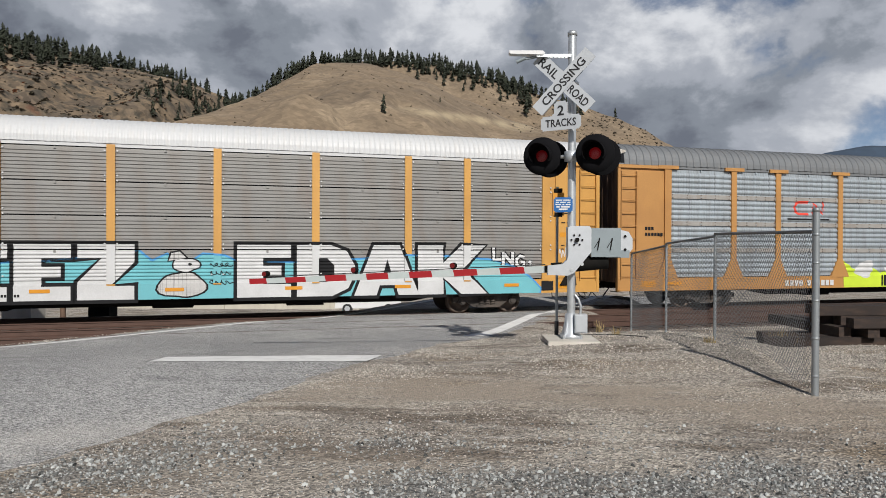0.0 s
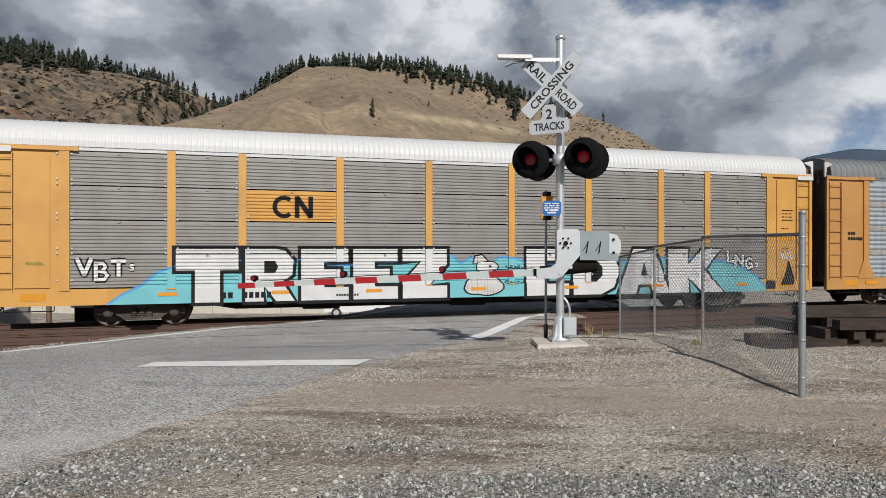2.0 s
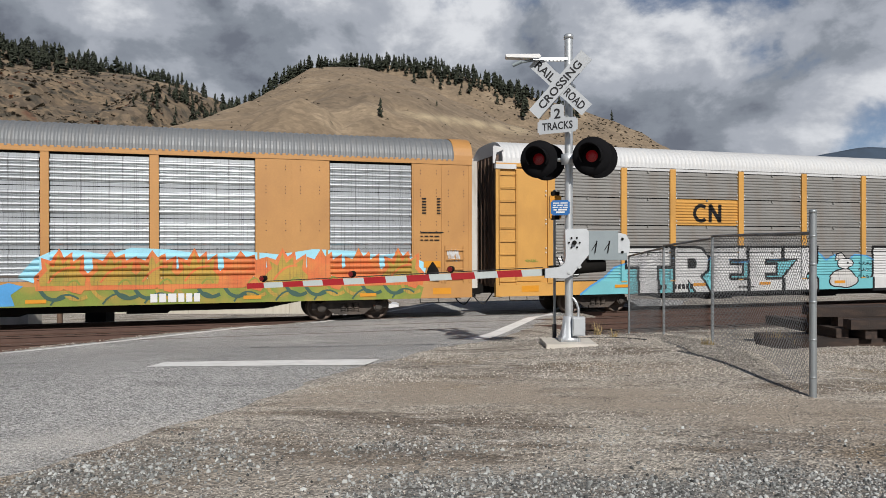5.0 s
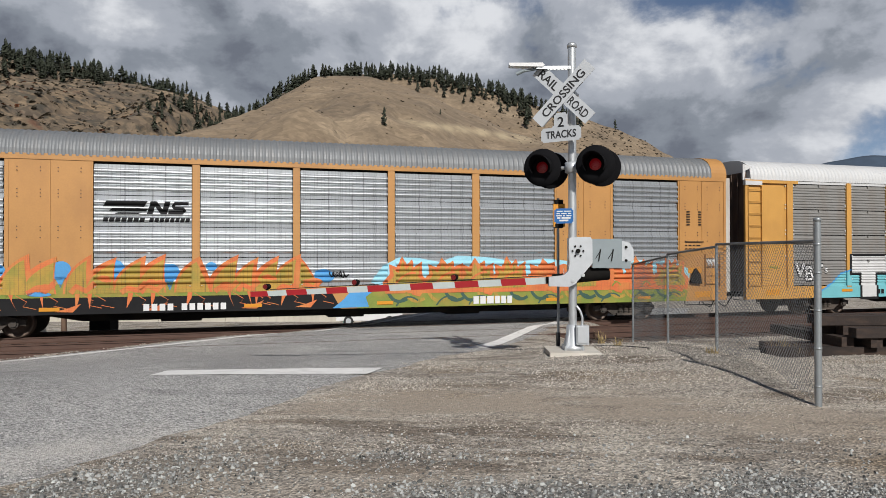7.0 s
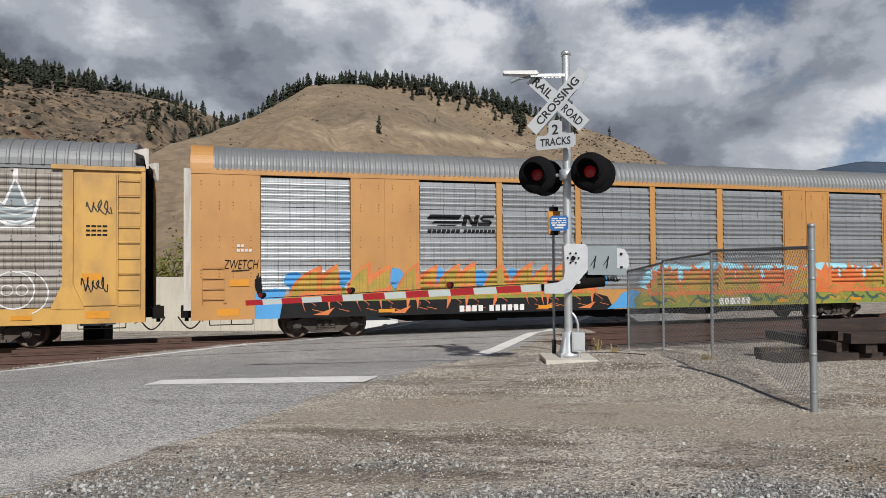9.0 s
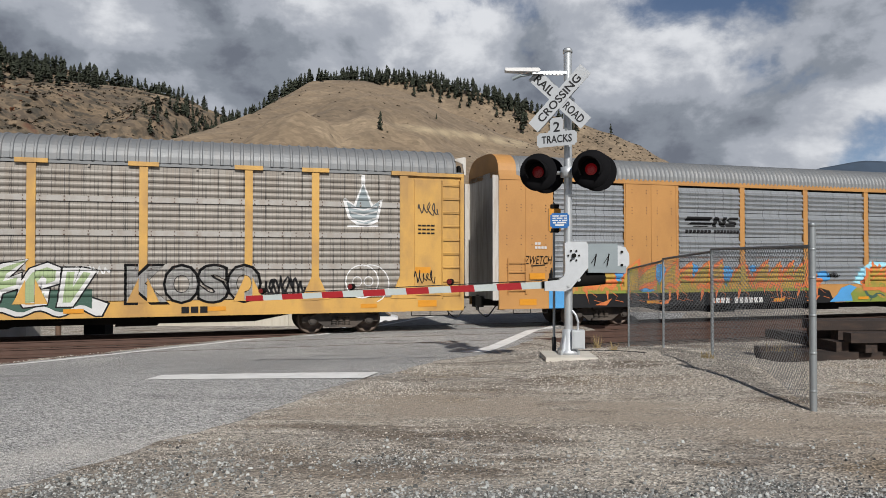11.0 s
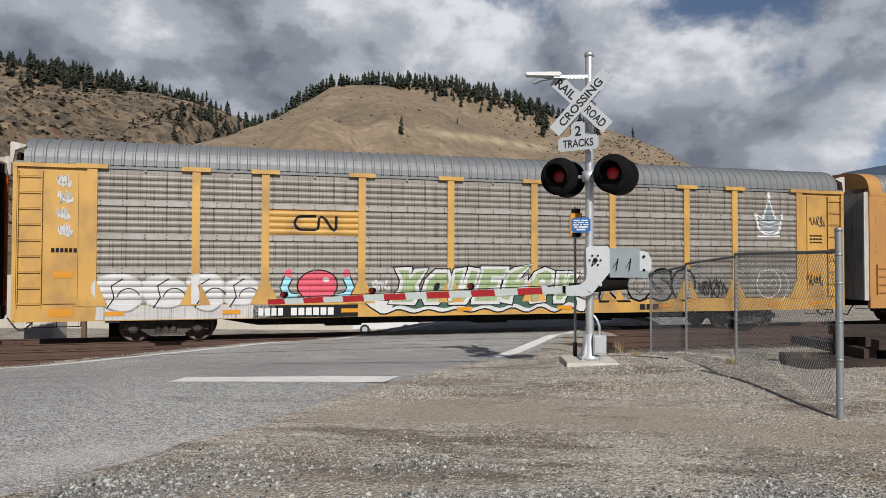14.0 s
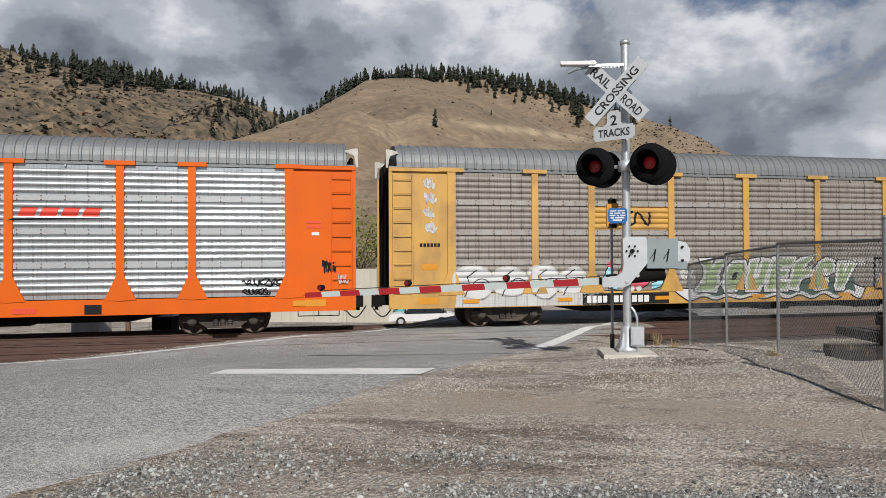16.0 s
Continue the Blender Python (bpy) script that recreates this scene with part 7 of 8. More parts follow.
    for k, (x, z, rx, rz) in enumerate(((-10.75, 1.78, 0.28, 0.24), (-9.3, 1.86, 0.29, 0.19), (-7.7, 1.86, 0.27, 0.25), (-6.35, 1.95, 0.25, 0.19), (-4.93, 1.78, 0.26, 0.28), (-3.8, 1.95, 0.16, 0.12), (-3.2, 1.75, 0.12, 0.3), (-2.65, 1.75, 0.12, 0.3), (-1.45, 1.85, 0.28, 0.22), (-0.6, 1.65, 0.3, 0.2), (-8.2, 1.22, 0.3, 0.06))):
        sp("graffiti_blue", blob(x, z, rx, rz, 20, 0.05, k), "sky_blue", 3 if k < 10 else 8, "blue sprayed patch")
        if k < 5:
            sp("graffiti_blue", shape([(x - rx * 0.5, z - rz * 0.7), (x + rx * 0.5, z - rz * 0.7), (x + 0.02, z - rz - 0.22)]), "sky_blue", 3)
    scribble(c, st, -0.5, 1.58, 0.6, 0.22, M["black_paint"], 75, 5, 0.04, 5)
    # the second piece: jagged orange letters under pale blue, green swirls on the sill
    sp("graffiti_green", shape([(0.4, 0.66), (11.9, 0.66), (12.0, 1.0), (11.6, 1.2), (0.55, 1.2)]), "moss", 1, "mossy green sprayed band")
    sp("graffiti_blue", shape([(-0.35, 0.68), (0.75, 0.7), (0.65, 1.0), (0.95, 1.22), (0.6, 1.32), (0.2, 1.2), (0.0, 0.95)]), "sky_blue", 3)
    sky_band = [(0.8, 1.45), (1.2, 1.95), (1.7, 2.2), (2.3, 2.18), (3.0, 2.05), (3.6, 2.25), (4.6, 2.2), (5.6, 2.05), (6.6, 2.15), (7.6, 2.05), (8.6, 2.2), (9.8, 2.15), (10.6, 2.0), (11.3, 2.1), (12.1, 1.75), (12.0, 1.2), (1.2, 1.3)]
    sp("graffiti_blue", shape(sky_band), "pale_blue", 2, "pale blue sprayed sky")
    for k in range(9):
        x = 1.95 + k * 1.16 + rng.uniform(-0.08, 0.08)
        h = rng.uniform(2.02, 2.2)
        w = rng.uniform(0.58, 0.68)
        body = [(x - w, 1.16), (x - w * 1.08, 1.42), (x - w * 0.72, 1.66), (x - w * 0.8, 1.92), (x - w * 0.42, 1.80), (x - w * 0.16, h), (x + 0.02, 1.88), (x + w * 0.34, h - 0.10), (x + w * 0.38, 1.80), (x + w * 0.82, h - 0.16), (x + w * 0.78, 1.62), (x + w * 1.06, 1.44), (x + w, 1.16)]
        sp("graffiti_edge", shape(grown(body, 0.07)), "red_orange", 4 + k % 2)
        sp("graffiti_body", shape(grown(body, -0.06)), "red_orange" if k in (4, 6, 7) else "olive", 6 + k % 2, "orange and gold sprayed letters")
        sp("graffiti_streak", stroke(curve((x - 0.35, 1.3), (x - 0.1, 1.75), (x + 0.32, 1.72)), 0.06), "red_orange", 8)
        sp("graffiti_streak", stroke(curve((x + 0.1, 1.22), (x + 0.3, 1.5), (x + 0.42, 1.24)), 0.05), "moss", 8)
        for d in (0.0, 0.55):
            sp("graffiti_swirl", stroke(curve((x - 0.55 + d, 1.12), (x - 0.35 + d, 0.70), (x + 0.05 + d, 0.92)), 0.10), "olive" if (k + int(d * 2)) % 2 else "shade_green", 3 + (d > 0), "sprayed swirl")
        sp("graffiti_swirl", stroke(curve((x - 0.3, 0.70), (x, 1.16), (x + 0.4, 0.86)), 0.05), "shade_green", 5)
        if k % 2 == 0:
            sp("graffiti_streak", shape([(x + 0.15, 1.2), (x + 0.6, 1.2), (x + 0.45, 0.98), (x + 0.2, 1.05)]), "red_orange", 6)
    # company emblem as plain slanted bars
    for x0, x1, z0, z1 in ((-6.65, -5.6, 3.62, 3.78), (-6.5, -5.55, 3.50, 3.58), (-6.35, -5.75, 3.42, 3.46)):
        sp("emblem", shape([(x0, z0), (x1, z0), (x1 + 0.1, z1), (x0 + 0.1, z1)]), "black_paint", 2, "black slanted emblem bars")
    x = -5.52
    sp("emblem", shape([(x, 3.42), (x + 0.15, 3.42), (x + 0.21, 3.64), (x + 0.36, 3.42), (x + 0.52, 3.42), (x + 0.62, 3.78), (x + 0.47, 3.78), (x + 0.41, 3.56), (x + 0.26, 3.78), (x + 0.10, 3.78)]), "black_paint", 2, "black zigzag emblem block")
    sp("emblem", stroke([(-4.42, 3.73), (-4.78, 3.73), (-4.84, 3.64), (-4.80, 3.60), (-4.56, 3.58), (-4.52, 3.54), (-4.58, 3.47), (-4.96, 3.47)], 0.09), "black_paint", 2, "black bent emblem band")
    x = -6.65
    for w in (0.16, 0.16, 0.16, 0.16, 0.16, 0.16, 0.16, -0.1, 0.14, 0.14, 0.14, 0.14, 0.14, 0.14, 0.14, 0.14):
        if w > 0:
            sp("emblem_print", shape([(x, 3.20), (x + w * 0.8, 3.20), (x + w * 0.8 + 0.03, 3.32), (x + 0.03, 3.32)]), "black_paint", 2)
        x += abs(w) * 0.97
    bars(c, "stencil", -5.6, 0.72, (0.15, 0.15, 0.15, 0.15, -0.1, 0.15, 0.15, 0.15, 0.15, 0.15, 0.15), 0.19, M["white_paint"], -1.52, 0.06, "white stencilled car marks")
    bars(c, "stencil", 4.1, 0.72, (0.18, 0.18, 0.22, 0.16, 0.16, 0.16), 0.24, M["white_paint"], -1.52, 0.05, "white stencilled car marks")
    for x in (-8.2, -2.9, 1.0, 6.6, 10.0):
        bars(c, "reflector", x, 0.76, (0.5,), 0.10, M["amber"], -1.522)
    sp("tag", glyph("ZWETCH", -12.72, 2.12, 0.98, 0.27, 0.0, 0.25), "black_paint", 4, "black handwritten tag")
    sp("tag", stroke([(-12.5, 2.06), (-12.0, 2.09)], 0.03), "black_paint", 4)
    scribble(c, st, -11.85, 1.3, 0.2, 0.7, M["black_paint"], 72, 5, 0.035)
    scribble(c, st, 12.75, 1.75, 0.45, 0.5, M["dull_white"], 73, 6, 0.03)
    bars(c, "stencil", -12.35, 2.62, (0.08, 0.08, 0.08, 0.08), 0.08, M["dull_white"], -1.516, 0.03)
    bars(c, "stencil", -12.35, 2.75, (0.08, 0.08), 0.08, M["dull_white"], -1.516, 0.03)
    for x in (-12.55, 12.0):
        bars(c, "warning_plate", x, 1.62, (0.55,), 0.20, M["amber"], -1.518, 0.1, "yellow warning plate")
    for k in range(6):
        bars(c, "stencil", 11.95, 3.75 - k * 0.09, (0.14, -0.28, 0.12), 0.04, M["black_paint"], -1.516, 0.03)
    for k in range(3):
        bars(c, "stencil", 11.9, 2.7 - k * 0.12, (0.75,) if k == 0 else (0.08, 0.12, 0.1, 0.16), 0.035, M["black_paint"], -1.516, 0.05)
    bm = bmesh.new()
    slab(bm, [(12.05, 1.30), (12.5, 1.25), (12.45, 1.55), (12.28, 1.8), (12.15, 1.62)], -1.62, -1.5)
    part("brake_wheel_cover", bm, M["black_steel"], c, "black brake gear")


silver_piece()


def tartan_piece():
    c, st = tartan_car, "tee"
    sp = lambda nm, me, key, lay_, lab="": spray(c, st, nm, me, M[key], lay_, lab)
    low = [(-4.05 + 0.15 * k, 0.82 + 0.075 * math.cos(0.15 * k * 6.6) + 0.03 * math.sin(k * 0.9)) for k in range(3, 49)]
    wave = [(-4.05, 1.06), (-3.9, 0.95)] + low + [(3.3, 1.05), (2.9, 1.2), (-3.5, 1.12), (-3.85, 1.14)]
    sp("graffiti_outline", shape(grown(wave, 0.045)), "black_paint", 1)
    sp("graffiti_wave", shape(wave), "dull_white", 2, "white wavy underline")
    sp("graffiti_ground", shape([(a + 0.05, b + 0.11) for a, b in low[2:-2]] + [(2.9, 1.45), (-3.2, 1.4)]), "shade_green", 3, "dark green letter bases")
    for ch, x0, x1, z1 in (("Y", -3.25, -2.35, 2.08), ("O", -2.2, -1.5, 2.0), ("U", -1.38, -0.62, 2.08), ("E", -0.48, 0.30, 2.12), ("F", 0.42, 1.18, 2.26), ("C", 1.22, 1.98, 2.08), ("V", 2.1, 2.75, 1.95)):
        block(c, st, ch, x0, x1, 1.08, z1, ((0.13, "black_paint", 4, ""), (0.09, "dull_white", 5, "white letter edge"), (-0.02, "sage", 6, "sage green sprayed letter")), 0.32)
    # round pink creature
    sp("graffiti_creature", blob(-5.5, 1.6, 0.60, 0.50, 28, 0.02, 1), "black_paint", 1)
    sp("graffiti_creature", blob(-5.5, 1.6, 0.56, 0.46, 28, 0.02, 1), "pink", 2, "round pink cartoon creature")
    sp("graffiti_creature", blob(-5.25, 1.78, 0.10, 0.07, 14, 0.0), "dull_white", 3)
    for x in (-5.85, -5.6, -5.35):
        sp("graffiti_creature", blob(x, 1.18, 0.1, 0.09, 12, 0.0), "dull_white", 3)
    for s in (-1, 1):
        for key, w, ly in (("black_paint", 0.27, 2), ("pale_blue", 0.20, 3)):
            sp("graffiti_arm", stroke([(-5.5 + s * 0.6, 1.25), (-5.5 + s * 0.85, 1.3), (-5.5 + s * 0.98, 1.55), (-5.5 + s * 0.85, 1.85)], w), key, ly)
        sp("graffiti_claw", blob(-5.5 + s * 0.86, 1.98, 0.12, 0.11, 12, 0.1), "pink", 4)
    # pale worn letters
    for k, (x, rx, rz) in enumerate(((-10.95, 0.62, 0.52), (-9.75, 0.60, 0.46), (-8.65, 0.56, 0.50), (-7.7, 0.5, 0.40))):
        sp("graffiti_bubble", blob(x, 1.45, rx + 0.05, rz + 0.05, 24, 0.06, 40 + k), "grey_spray", 1)
        sp("graffiti_bubble", blob(x, 1.45, rx, rz, 24, 0.06, 40 + k), "dull_white", 2, "chalky white bubble letter")
        sp("graffiti_line", stroke([(x - 0.3, 1.0), (x - 0.12, 1.3), (x - 0.2, 1.62), (x + 0.1, 1.82)], 0.035), "black_paint", 3)
        sp("graffiti_line", stroke(arc(x + 0.25, 1.25, 0.3, 20, 170, 10), 0.03), "black_paint", 3)
    sp("graffiti_ground", shape([(-11.55, 0.68), (-6.7, 0.68), (-6.75, 1.06), (-11.5, 1.1)]), "grey_spray", 1, "pale sprayed patch on the sill")
    for ch, x0, x1 in (("K", 3.7, 4.8), ("O", 4.7, 5.6), ("S", 5.6, 6.4), ("O", 6.4, 7.3)):
        sp("graffiti_outline", glyph(ch, x0, 1.0, x1 - x0 + 0.1, 1.15, 0.08), "black_paint", 1)
        sp("graffiti_letter", glyph(ch, x0 + 0.07, 1.07, x1 - x0 - 0.05, 1.0, 0.05), "grey_spray", 2, "grey sprayed letter")
    # crown-like white drawing
    crown = [(9.8, 4.1), (9.95, 3.55), (10.2, 3.35), (10.5, 3.3), (10.8, 3.45), (10.95, 4.1), (10.65, 3.9), (10.38, 4.6), (10.12, 3.9), (9.8, 4.1)]
    sp("graffiti_crown", shape(crown[:-1]), "grey_box", 1)
    sp("graffiti_crown", stroke(crown, 0.085), "white_paint", 2, "white crown-like drawing")
    sp("graffiti_crown", stroke([(10.38, 4.55), (10.38, 4.85)], 0.12), "white_paint", 2)
    sp("graffiti_crown", stroke([(9.9, 3.28), (10.85, 3.3)], 0.07), "white_paint", 2)
    for z in (3.5, 3.7, 3.85):
        sp("graffiti_crown", stroke([(10.0, z), (10.4, z - 0.08), (10.8, z + 0.03)], 0.05), "dull_white", 2)
    sp("graffiti_skull", stroke(arc(10.35, 1.6, 0.5, 0, 360, 24), 0.035), "white_paint", 2)
    sp("graffiti_skull", stroke(arc(10.6, 1.52, 0.58, -70, 110, 20), 0.03), "white_paint", 3)
    for x in (10.2, 10.55):
        sp("graffiti_skull", stroke(arc(x, 1.6, 0.14, 0, 360, 14), 0.03), "dull_white", 2)
    scribble(c, st, 2.4, 1.85, 1.0, 0.25, M["dull_white"], 81, 6, 0.04)
    scribble(c, st, 7.4, 1.1, 1.3, 0.7, M["black_paint"], 82, 8, 0.06)
    scribble(c, st, -3.9, 1.4, 0.55, 0.4, M["dull_white"], 83, 6, 0.04)
    scribble(c, st, 11.95, 1.5, 0.7, 0.45, M["black_paint"], 84, 5, 0.03)
    for k in range(4):
        scribble(c, st, -12.55 + 0.05 * (k % 2), 4.3 - 0.45 * k, 0.35, 0.4, M["dull_white"], 85 + k, 4, 0.05, 3)
    scribble(c, st, 12.05, 3.6, 0.7, 0.5, M["truck_steel"], 90, 4, 0.035, 3)
    sp("emblem_panel", shape([(-6.98, 3.1), (-4.28, 3.1), (-4.28, 3.86), (-6.98, 3.86)]), "pale_yellow", 1, "yellow company panel")
    ring = arc(-5.98, 3.46, 0.20, 80, 280, 10, 1.0)
    sp("emblem", stroke([(-5.55, 3.67)] + ring + [(-5.6, 3.26)], 0.08), "black_paint", 2, "dark curved emblem line")
    sp("emblem", stroke([(-5.62, 3.26), (-5.5, 3.3), (-5.47, 3.6), (-5.4, 3.66), (-5.3, 3.6), (-5.1, 3.3), (-5.02, 3.25), (-4.97, 3.3), (-4.96, 3.68)], 0.08), "black_paint", 2)
    sp("number_plate_panel", shape([(-7.35, 0.67), (-4.3, 0.67), (-4.3, 1.04), (-7.35, 1.04)]), "black_paint", 1, "black panel for the car marks")
    bars(c, "stencil", -7.2, 0.74, (0.14, 0.14, 0.14, 0.14, -0.14, 0.17, 0.17, 0.17, 0.17, 0.17, 0.17), 0.22, M["white_paint"], -1.52, 0.045, "white stencilled car marks")
    bars(c, "stencil", 5.2, 0.75, (0.2, 0.2, 0.2), 0.18, M["black_paint"], -1.52, 0.05)
    for x in (-11.3, -8.2, -4.8, -1.2, 2.2, 5.9, 10.3):
        bars(c, "reflector", x, 0.80, (0.5,), 0.12, M["amber"], -1.519)
    for x in (-12.6, 12.0):
        bars(c, "warning_plate", x, 1.85, (0.5,), 0.18, M["amber"], -1.512)
    bars(c, "stencil", -12.65, 2.55, (0.08,) * 6, 0.11, M["black_paint"], -1.512, 0.03)
    for k in range(3):
        bars(c, "stencil", 12.1, 3.3 - k * 0.12, (0.1, 0.12, 0.1, 0.12), 0.05, M["black_paint"], -1.512, 0.03)


tartan_piece()


def other_marks():
    c = orange_car
    sp = lambda car, st, nm, me, key, lay_, lab="": spray(car, st, nm, me, M[key], lay_, lab)
    x = 4.4
    for w in (0.5, 0.5, 0.5, 0.5):
        sp(c, "tee", "emblem", shape([(x, 3.42), (x + w - 0.08, 3.42), (x + w + 0.02, 3.66), (x + 0.1, 3.66)]), "red_mark", 2, "red-orange slanted emblem blocks")
        x += w + 0.04
    sp(c, "tee", "emblem", shape([(4.15, 3.30), (6.75, 3.37), (6.75, 3.40), (4.3, 3.36)]), "black_paint", 2, "thin dark emblem swoosh")
    scribble(c, "tee", 10.25, 1.4, 1.3, 0.25, M["black_paint"], 91, 8, 0.045, 4, "black handwritten tag")
    scribble(c, "tee", 10.3, 1.15, 0.8, 0.22, M["black_paint"], 92, 6, 0.045)
    scribble(c, "tee", 12.6, 1.75, 0.4, 0.45, M["black_paint"], 93, 6, 0.045)
    scribble(c, "tee", 13.05, 1.4, 0.3, 0.4, M["dull_white"], 94, 4, 0.03)
    bars(c, "placard", 6.1, 0.70, (0.44,), 0.26, M["black_paint"], -1.516)
    bars(c, "stencil", 4.3, 0.75, (0.16, 0.16, 0.16), 0.14, M["red_mark"], -1.516, 0.04)
    for k in range(2):
        bars(c, "stencil", 12.15, 3.26 - k * 0.14, (0.12, 0.1, 0.12), 0.07, M["red_mark"], -1.512, 0.04)
    bars(c, "label_plate", 12.3, 2.9, (0.22,), 0.10, M["white_paint"], -1.512)
    bars(c, "warning_plate", 11.75, 0.82, (0.4,), 0.16, M["amber"], -1.519)
    c = grey_car
    ring = arc(-6.05, 3.62, 0.22, 80, 280, 10)
    sp(c, "tee", "emblem", stroke([(-5.65, 3.84)] + ring + [(-5.65, 3.40)], 0.09), "red_mark", 2, "red curved emblem line")
    sp(c, "tee", "emblem", stroke([(-5.45, 3.4), (-5.43, 3.82), (-5.0, 3.42), (-4.97, 3.86)], 0.09), "red_mark", 2)
    sp(c, "tee", "emblem_print", shape([(-6.6, 3.18), (-4.7, 3.18), (-4.7, 3.24), (-6.6, 3.24)]), "black_paint", 2)
    bars(c, "stencil", -6.7, 0.76, (0.16, 0.16, 0.16, 0.16, -0.1, 0.16, 0.16, 0.16, 0.16, 0.16, 0.16), 0.20, M["dull_white"], -1.52, 0.05, "white stencilled car marks")
    sp(c, "tee", "graffiti_ground", shape([(-4.0, 0.67), (-4.05, 1.7), (-3.5, 1.35), (-3.0, 1.6), (-2.2, 1.2), (-1.0, 1.7), (0.5, 1.4), (2.0, 1.7), (4.0, 1.3), (4.2, 0.67)]), "lime", 1, "lime green graffiti")
    for k in range(4):
        sp(c, "tee", "graffiti_letter", blob(-3.0 + k * 1.6, 1.35, 0.5, 0.28, 18, 0.2, k), "dull_white", 2)
    bars(c, "stencil", -2.2, 0.72, (0.06, 0.2, 0.2), 0.4, M["black_paint"], -1.521, 0.05)
    for k in range(2):
        bars(c, "stencil", -12.55, 2.75 - k * 0.2, (0.09,) * (3 + 3 * k), 0.11, M["black_paint"], -1.512, 0.03)
    bars(c, "amber_plate", -11.7, 0.85, (0.6,), 0.12, M["amber"], -1.519)


other_marks()


# ---- small pieces ----
def track_ties(track, n, ztop, s0, s1, skip):
    bm = bmesh.new()
    box(bm, -0.11, 0.11, -1.3, 1.3, -0.18, 0.0)
    me = finish(chamfer(bm, 0.012), "tie")
    rng = random.Random(3)
    s = s0
    while s < s1:
        if not skip[0] < s < skip[1]:
            p = track_pt(s, n + rng.uniform(-0.03, 0.03), ztop - 0.165)
            t = part("tie", me, M["tie"], track)
            t.matrix_basis = pose(p.x, p.y, p.z, 0, 0, TURN + rng.uniform(-0.8, 0.8))
        s += 0.56


track_ties(near_track, N_NEAR, Z_NEAR, -34.0, 46.0, (-1.0, 8.0))
track_ties(main_track, N_MAIN, 0.0, -34.0, 56.0, (2.8, 10.5))


def loose_stones():
    rng = np.random.default_rng(4)
    g = (1 + 5 ** 0.5) / 2
    base = np.array([(-1, g, 0), (1, g, 0), (-1, -g, 0), (1, -g, 0), (0, -1, g), (0, 1, g), (0, -1, -g), (0, 1, -g), (g, 0, -1), (g, 0, 1), (-g, 0, -1), (-g, 0, 1)]) / 1.9
    tri = np.array([(0, 11, 5), (0, 5, 1), (0, 1, 7), (0, 7, 10), (0, 10, 11), (1, 5, 9), (5, 11, 4), (11, 10, 2), (10, 7, 6), (7, 1, 8),
                    (3, 9, 4), (3, 4, 2), (3, 2, 6), (3, 6, 8), (3, 8, 9), (4, 9, 5), (2, 4, 11), (6, 2, 10), (8, 6, 7), (9, 8, 1)])
    octa = np.array([(1, 0, 0), (-1, 0, 0), (0, 1, 0), (0, -1, 0), (0, 0, 1), (0, 0, -1)], float)
    eight = np.array([(0, 2, 4), (2, 1, 4), (1, 3, 4), (3, 0, 4), (2, 0, 5), (1, 2, 5), (3, 1, 5), (0, 3, 5)])

    def heap(name, label, material, spans, wanted, form, faces):
        V = []
        for num, y0, y1, r0, r1 in spans:
            for _ in range(num):
                y = rng.uniform(y0, y1)
                x = rng.uniform(-0.72 * y - 0.3, 0.72 * y + 0.3)
                off = on_road(x, y)
                if off < -1.6 or rng.random() > wanted(x, y, off):
                    continue
                r = rng.uniform(r0, r1) * (0.7 if off < 0 else 1.0)
                q = Euler(rng.uniform(0, 6.28, 3)).to_matrix()
                sc = rng.uniform(0.45, 1.35, 3) * r
                z = (road_z(x, y) + 0.012 if off < 0 else ground_z(x, y)) + r * 0.25
                V.append((form * sc * rng.uniform(0.72, 1.15, (len(form), 1))) @ np.array(q) + (x, y, z))
        n = len(V)
        F = (faces[None] + (np.arange(n) * len(form))[:, None, None]).reshape(-1, 3)
        me = bpy.data.meshes.new(name)
        me.from_pydata(np.concatenate(V).tolist(), [], F.tolist())
        me.materials.append(material)
        tagged(new(name, me), label, "stones", kind="stuff")

    def gravelly(x, y, off):
        keep = 1.0 if off > 0.1 else 0.25 * math.exp(off * 2.2)
        patch = 0.40 + 1.3 * noise.noise((x * 0.5, y * 1.1, 2.0)) + 0.4 * noise.noise((x * 2.1, y * 2.6, 5.0))
        patch += 0.5 * math.exp(-(off - 0.35) ** 2 / 0.1) + 0.75 * ramp01(x, 0.6, 2.0) * ramp01(y, 8.0, 9.5)
        return keep * min(1.0, max(0.04, patch - 0.85 * tyre_dirt(x, y)))

    heap("loose_stones", "coarse crushed grey stones beside the road", M["stone"], ((30000, 4.2, 6.4, 0.004, 0.010), (11000, 4.2, 6.4, 0.009, 0.019)),
         lambda x, y, off: 0.62 * crushed(x, y) + 0.05 * (off > 0), base, tri)
    heap("gravel_pebbles", "fine tan and grey pebbles over the gravel", M["pebble"], ((26000, 4.2, 6.4, 0.003, 0.009), (36000, 6.4, 10.0, 0.005, 0.011), (52000, 8.5, 16.0, 0.008, 0.017), (9000, 14.0, 20.0, 0.012, 0.022)),
         gravelly, octa, eight)


loose_stones()


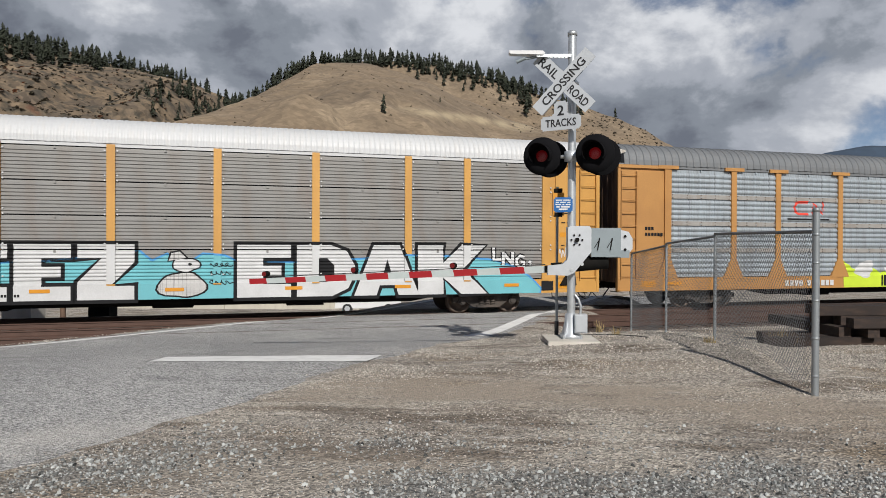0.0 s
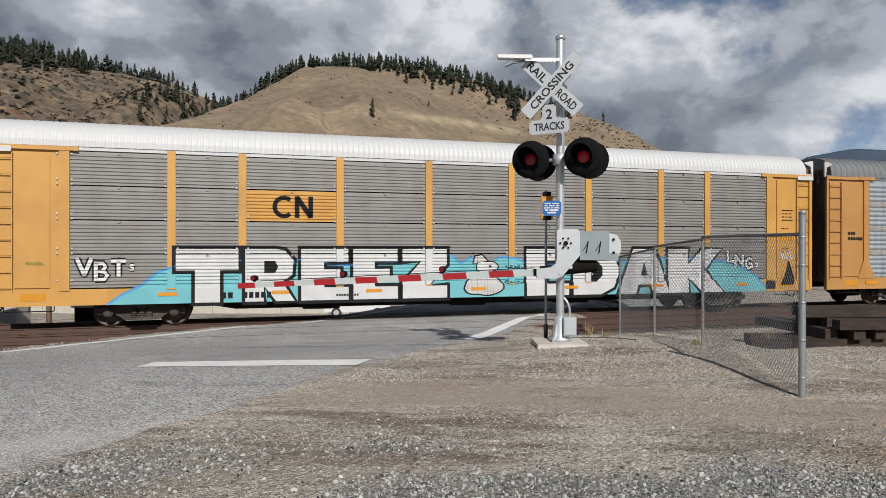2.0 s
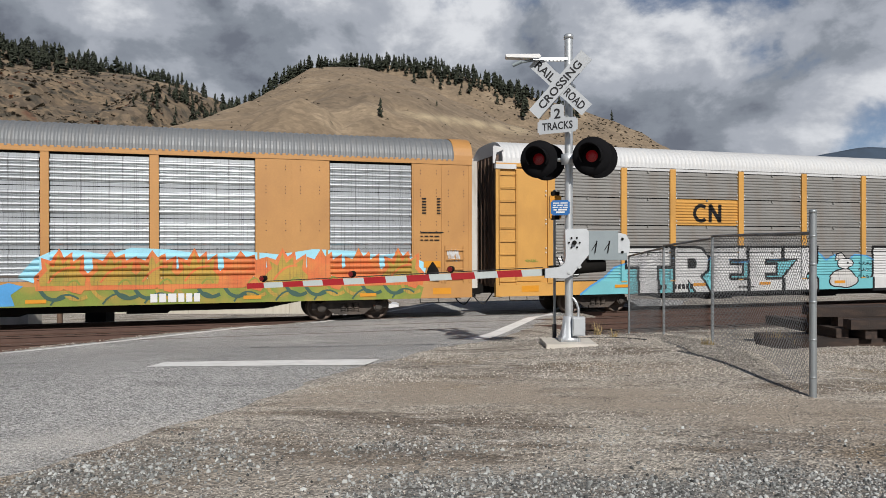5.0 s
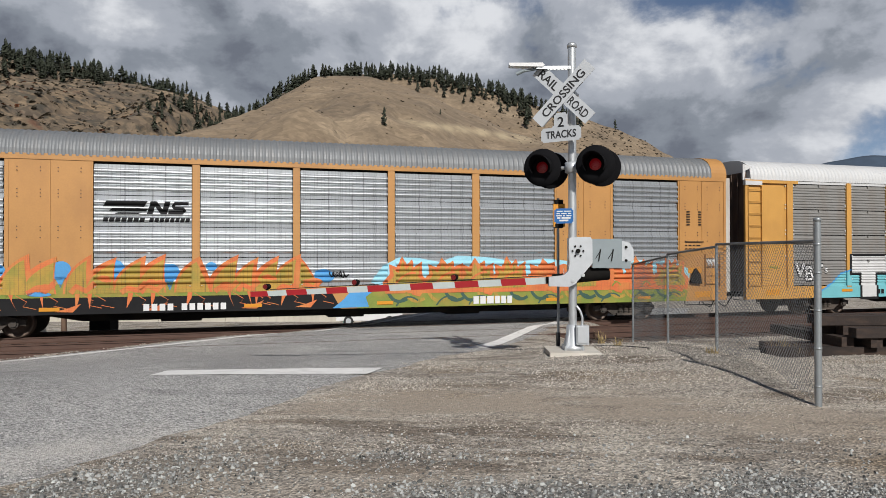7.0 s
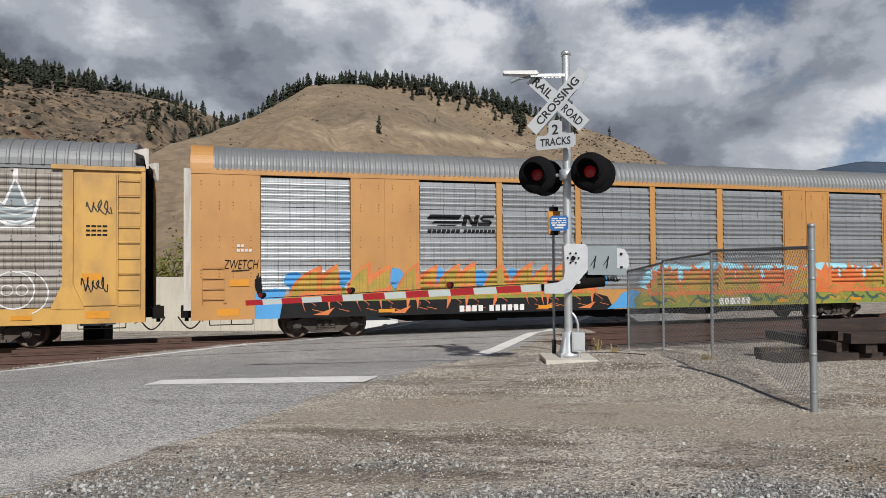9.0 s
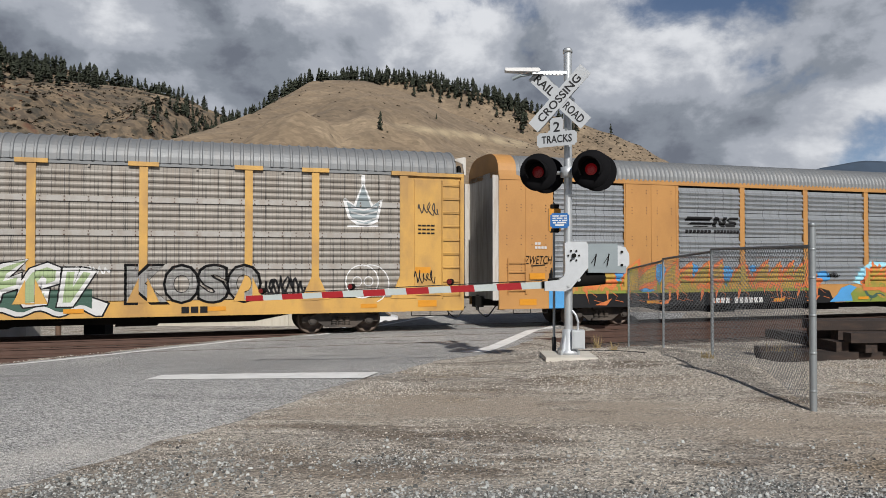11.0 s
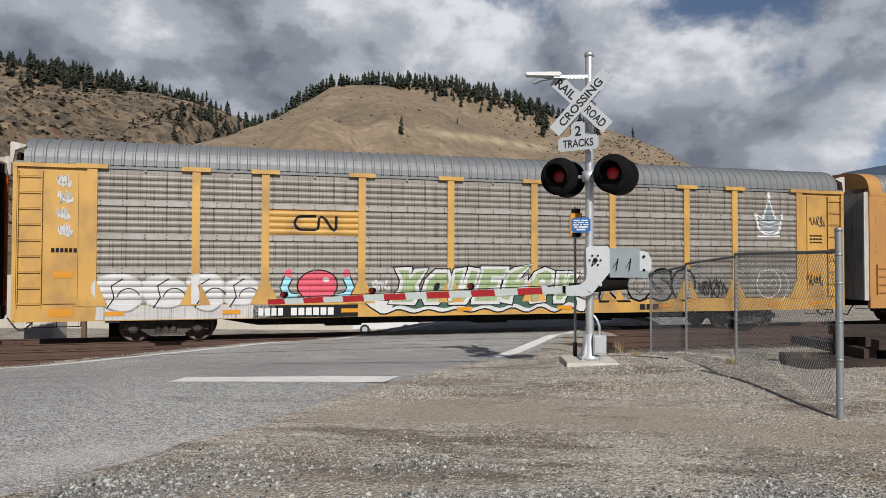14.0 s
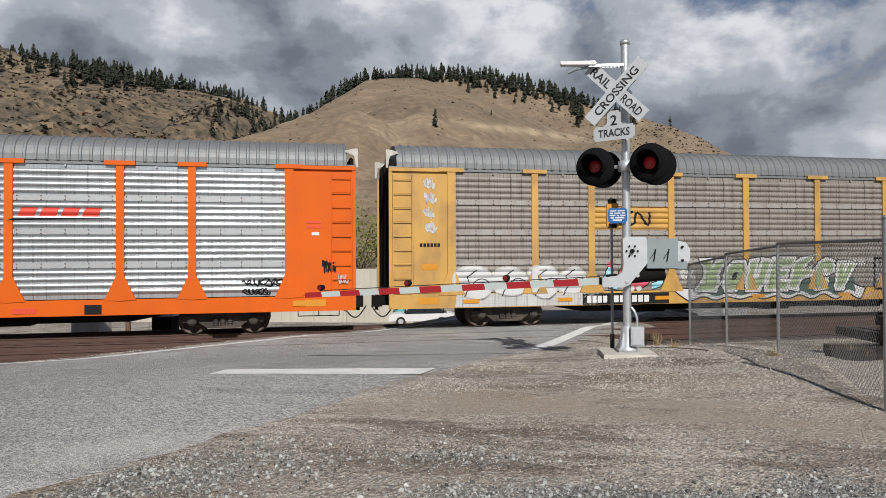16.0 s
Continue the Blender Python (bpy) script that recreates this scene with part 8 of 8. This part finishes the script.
def weed(x, y, h, seed):
    rng = random.Random(seed)
    V, F = [], []
    for k in range(34):
        a, lean = rng.uniform(0, 6.28), rng.uniform(0.1, 0.8)
        hh = h * rng.uniform(0.4, 1.0)
        p = Vector((rng.gauss(0, 0.04), rng.gauss(0, 0.04), 0))
        for i in range(3):
            q = p + Vector((math.cos(a) * lean * hh / 3, math.sin(a) * lean * hh / 3, hh / 3))
            side = Vector((-math.sin(a), math.cos(a), 0)) * 0.004 * (3 - i)
            i0 = len(V)
            V.extend((tuple(p - side), tuple(p + side), tuple(q + side * 0.6), tuple(q - side * 0.6)))
            F.append((i0, i0 + 1, i0 + 2, i0 + 3))
            p = q
    me = bpy.data.meshes.new("dry_weed")
    me.from_pydata(V, [], F)
    ob = part("dry_weed", me, M["weed"])
    ob.location = (x, y, ground_z(x, y) - 0.02)
    tagged(ob, "tuft of dry straw-coloured weed on the gravel", "weed", group="dry weeds", kind="stuff")


for k, (x, y, h) in enumerate(((3.4, 16.4, 0.35), (6.05, 13.3, 0.4), (6.3, 13.2, 0.3), (3.0, 13.0, 0.2), (3.95, 11.0, 0.14), (9.5, 15.2, 0.3))):
    weed(x, y, h, 20 + k)


def cable():
    bm = bmesh.new()
    pts = [(2.25, 12.4), (2.6, 12.55), (2.9, 12.4), (3.1, 11.9), (3.2, 11.6)]
    pv = [Vector((x, y, ground_z(x, y) + 0.012)) for x, y in pts]
    for a, b in zip(pv, pv[1:]):
        tube(bm, a, b, 0.012, 6)
    tagged(part("ground_cable", bm, M["rubber"]), "black cable lying on the gravel", "cable")


cable()


# ---- what moves ----
ORIGIN_S = TD.x * -10.28 + TD.y * 19.06


def run(t):
    """How far the train has come since 2.4 s."""
    d = t - 2.4
    return 4.7197 * d + 0.000114 * d * d - 0.000298 * d ** 3


def motions():
    for car, centre, wheels in CARS:
        rows = []
        for i in range(33):
            t = i * 0.5
            p = track_pt(ORIGIN_S + centre + run(t), N_MAIN)
            rows.append((t, pose(p.x, p.y, 0, 0, 0, TURN)))
        walk(car, rows)
        for w, x in zip(wheels, AXLES):
            walk(w, [(i / 10, pose(x, 0, 0.42, 0, math.degrees(run(i / 10) / 0.42) % 360.0, 0)) for i in range(161)])


motions()
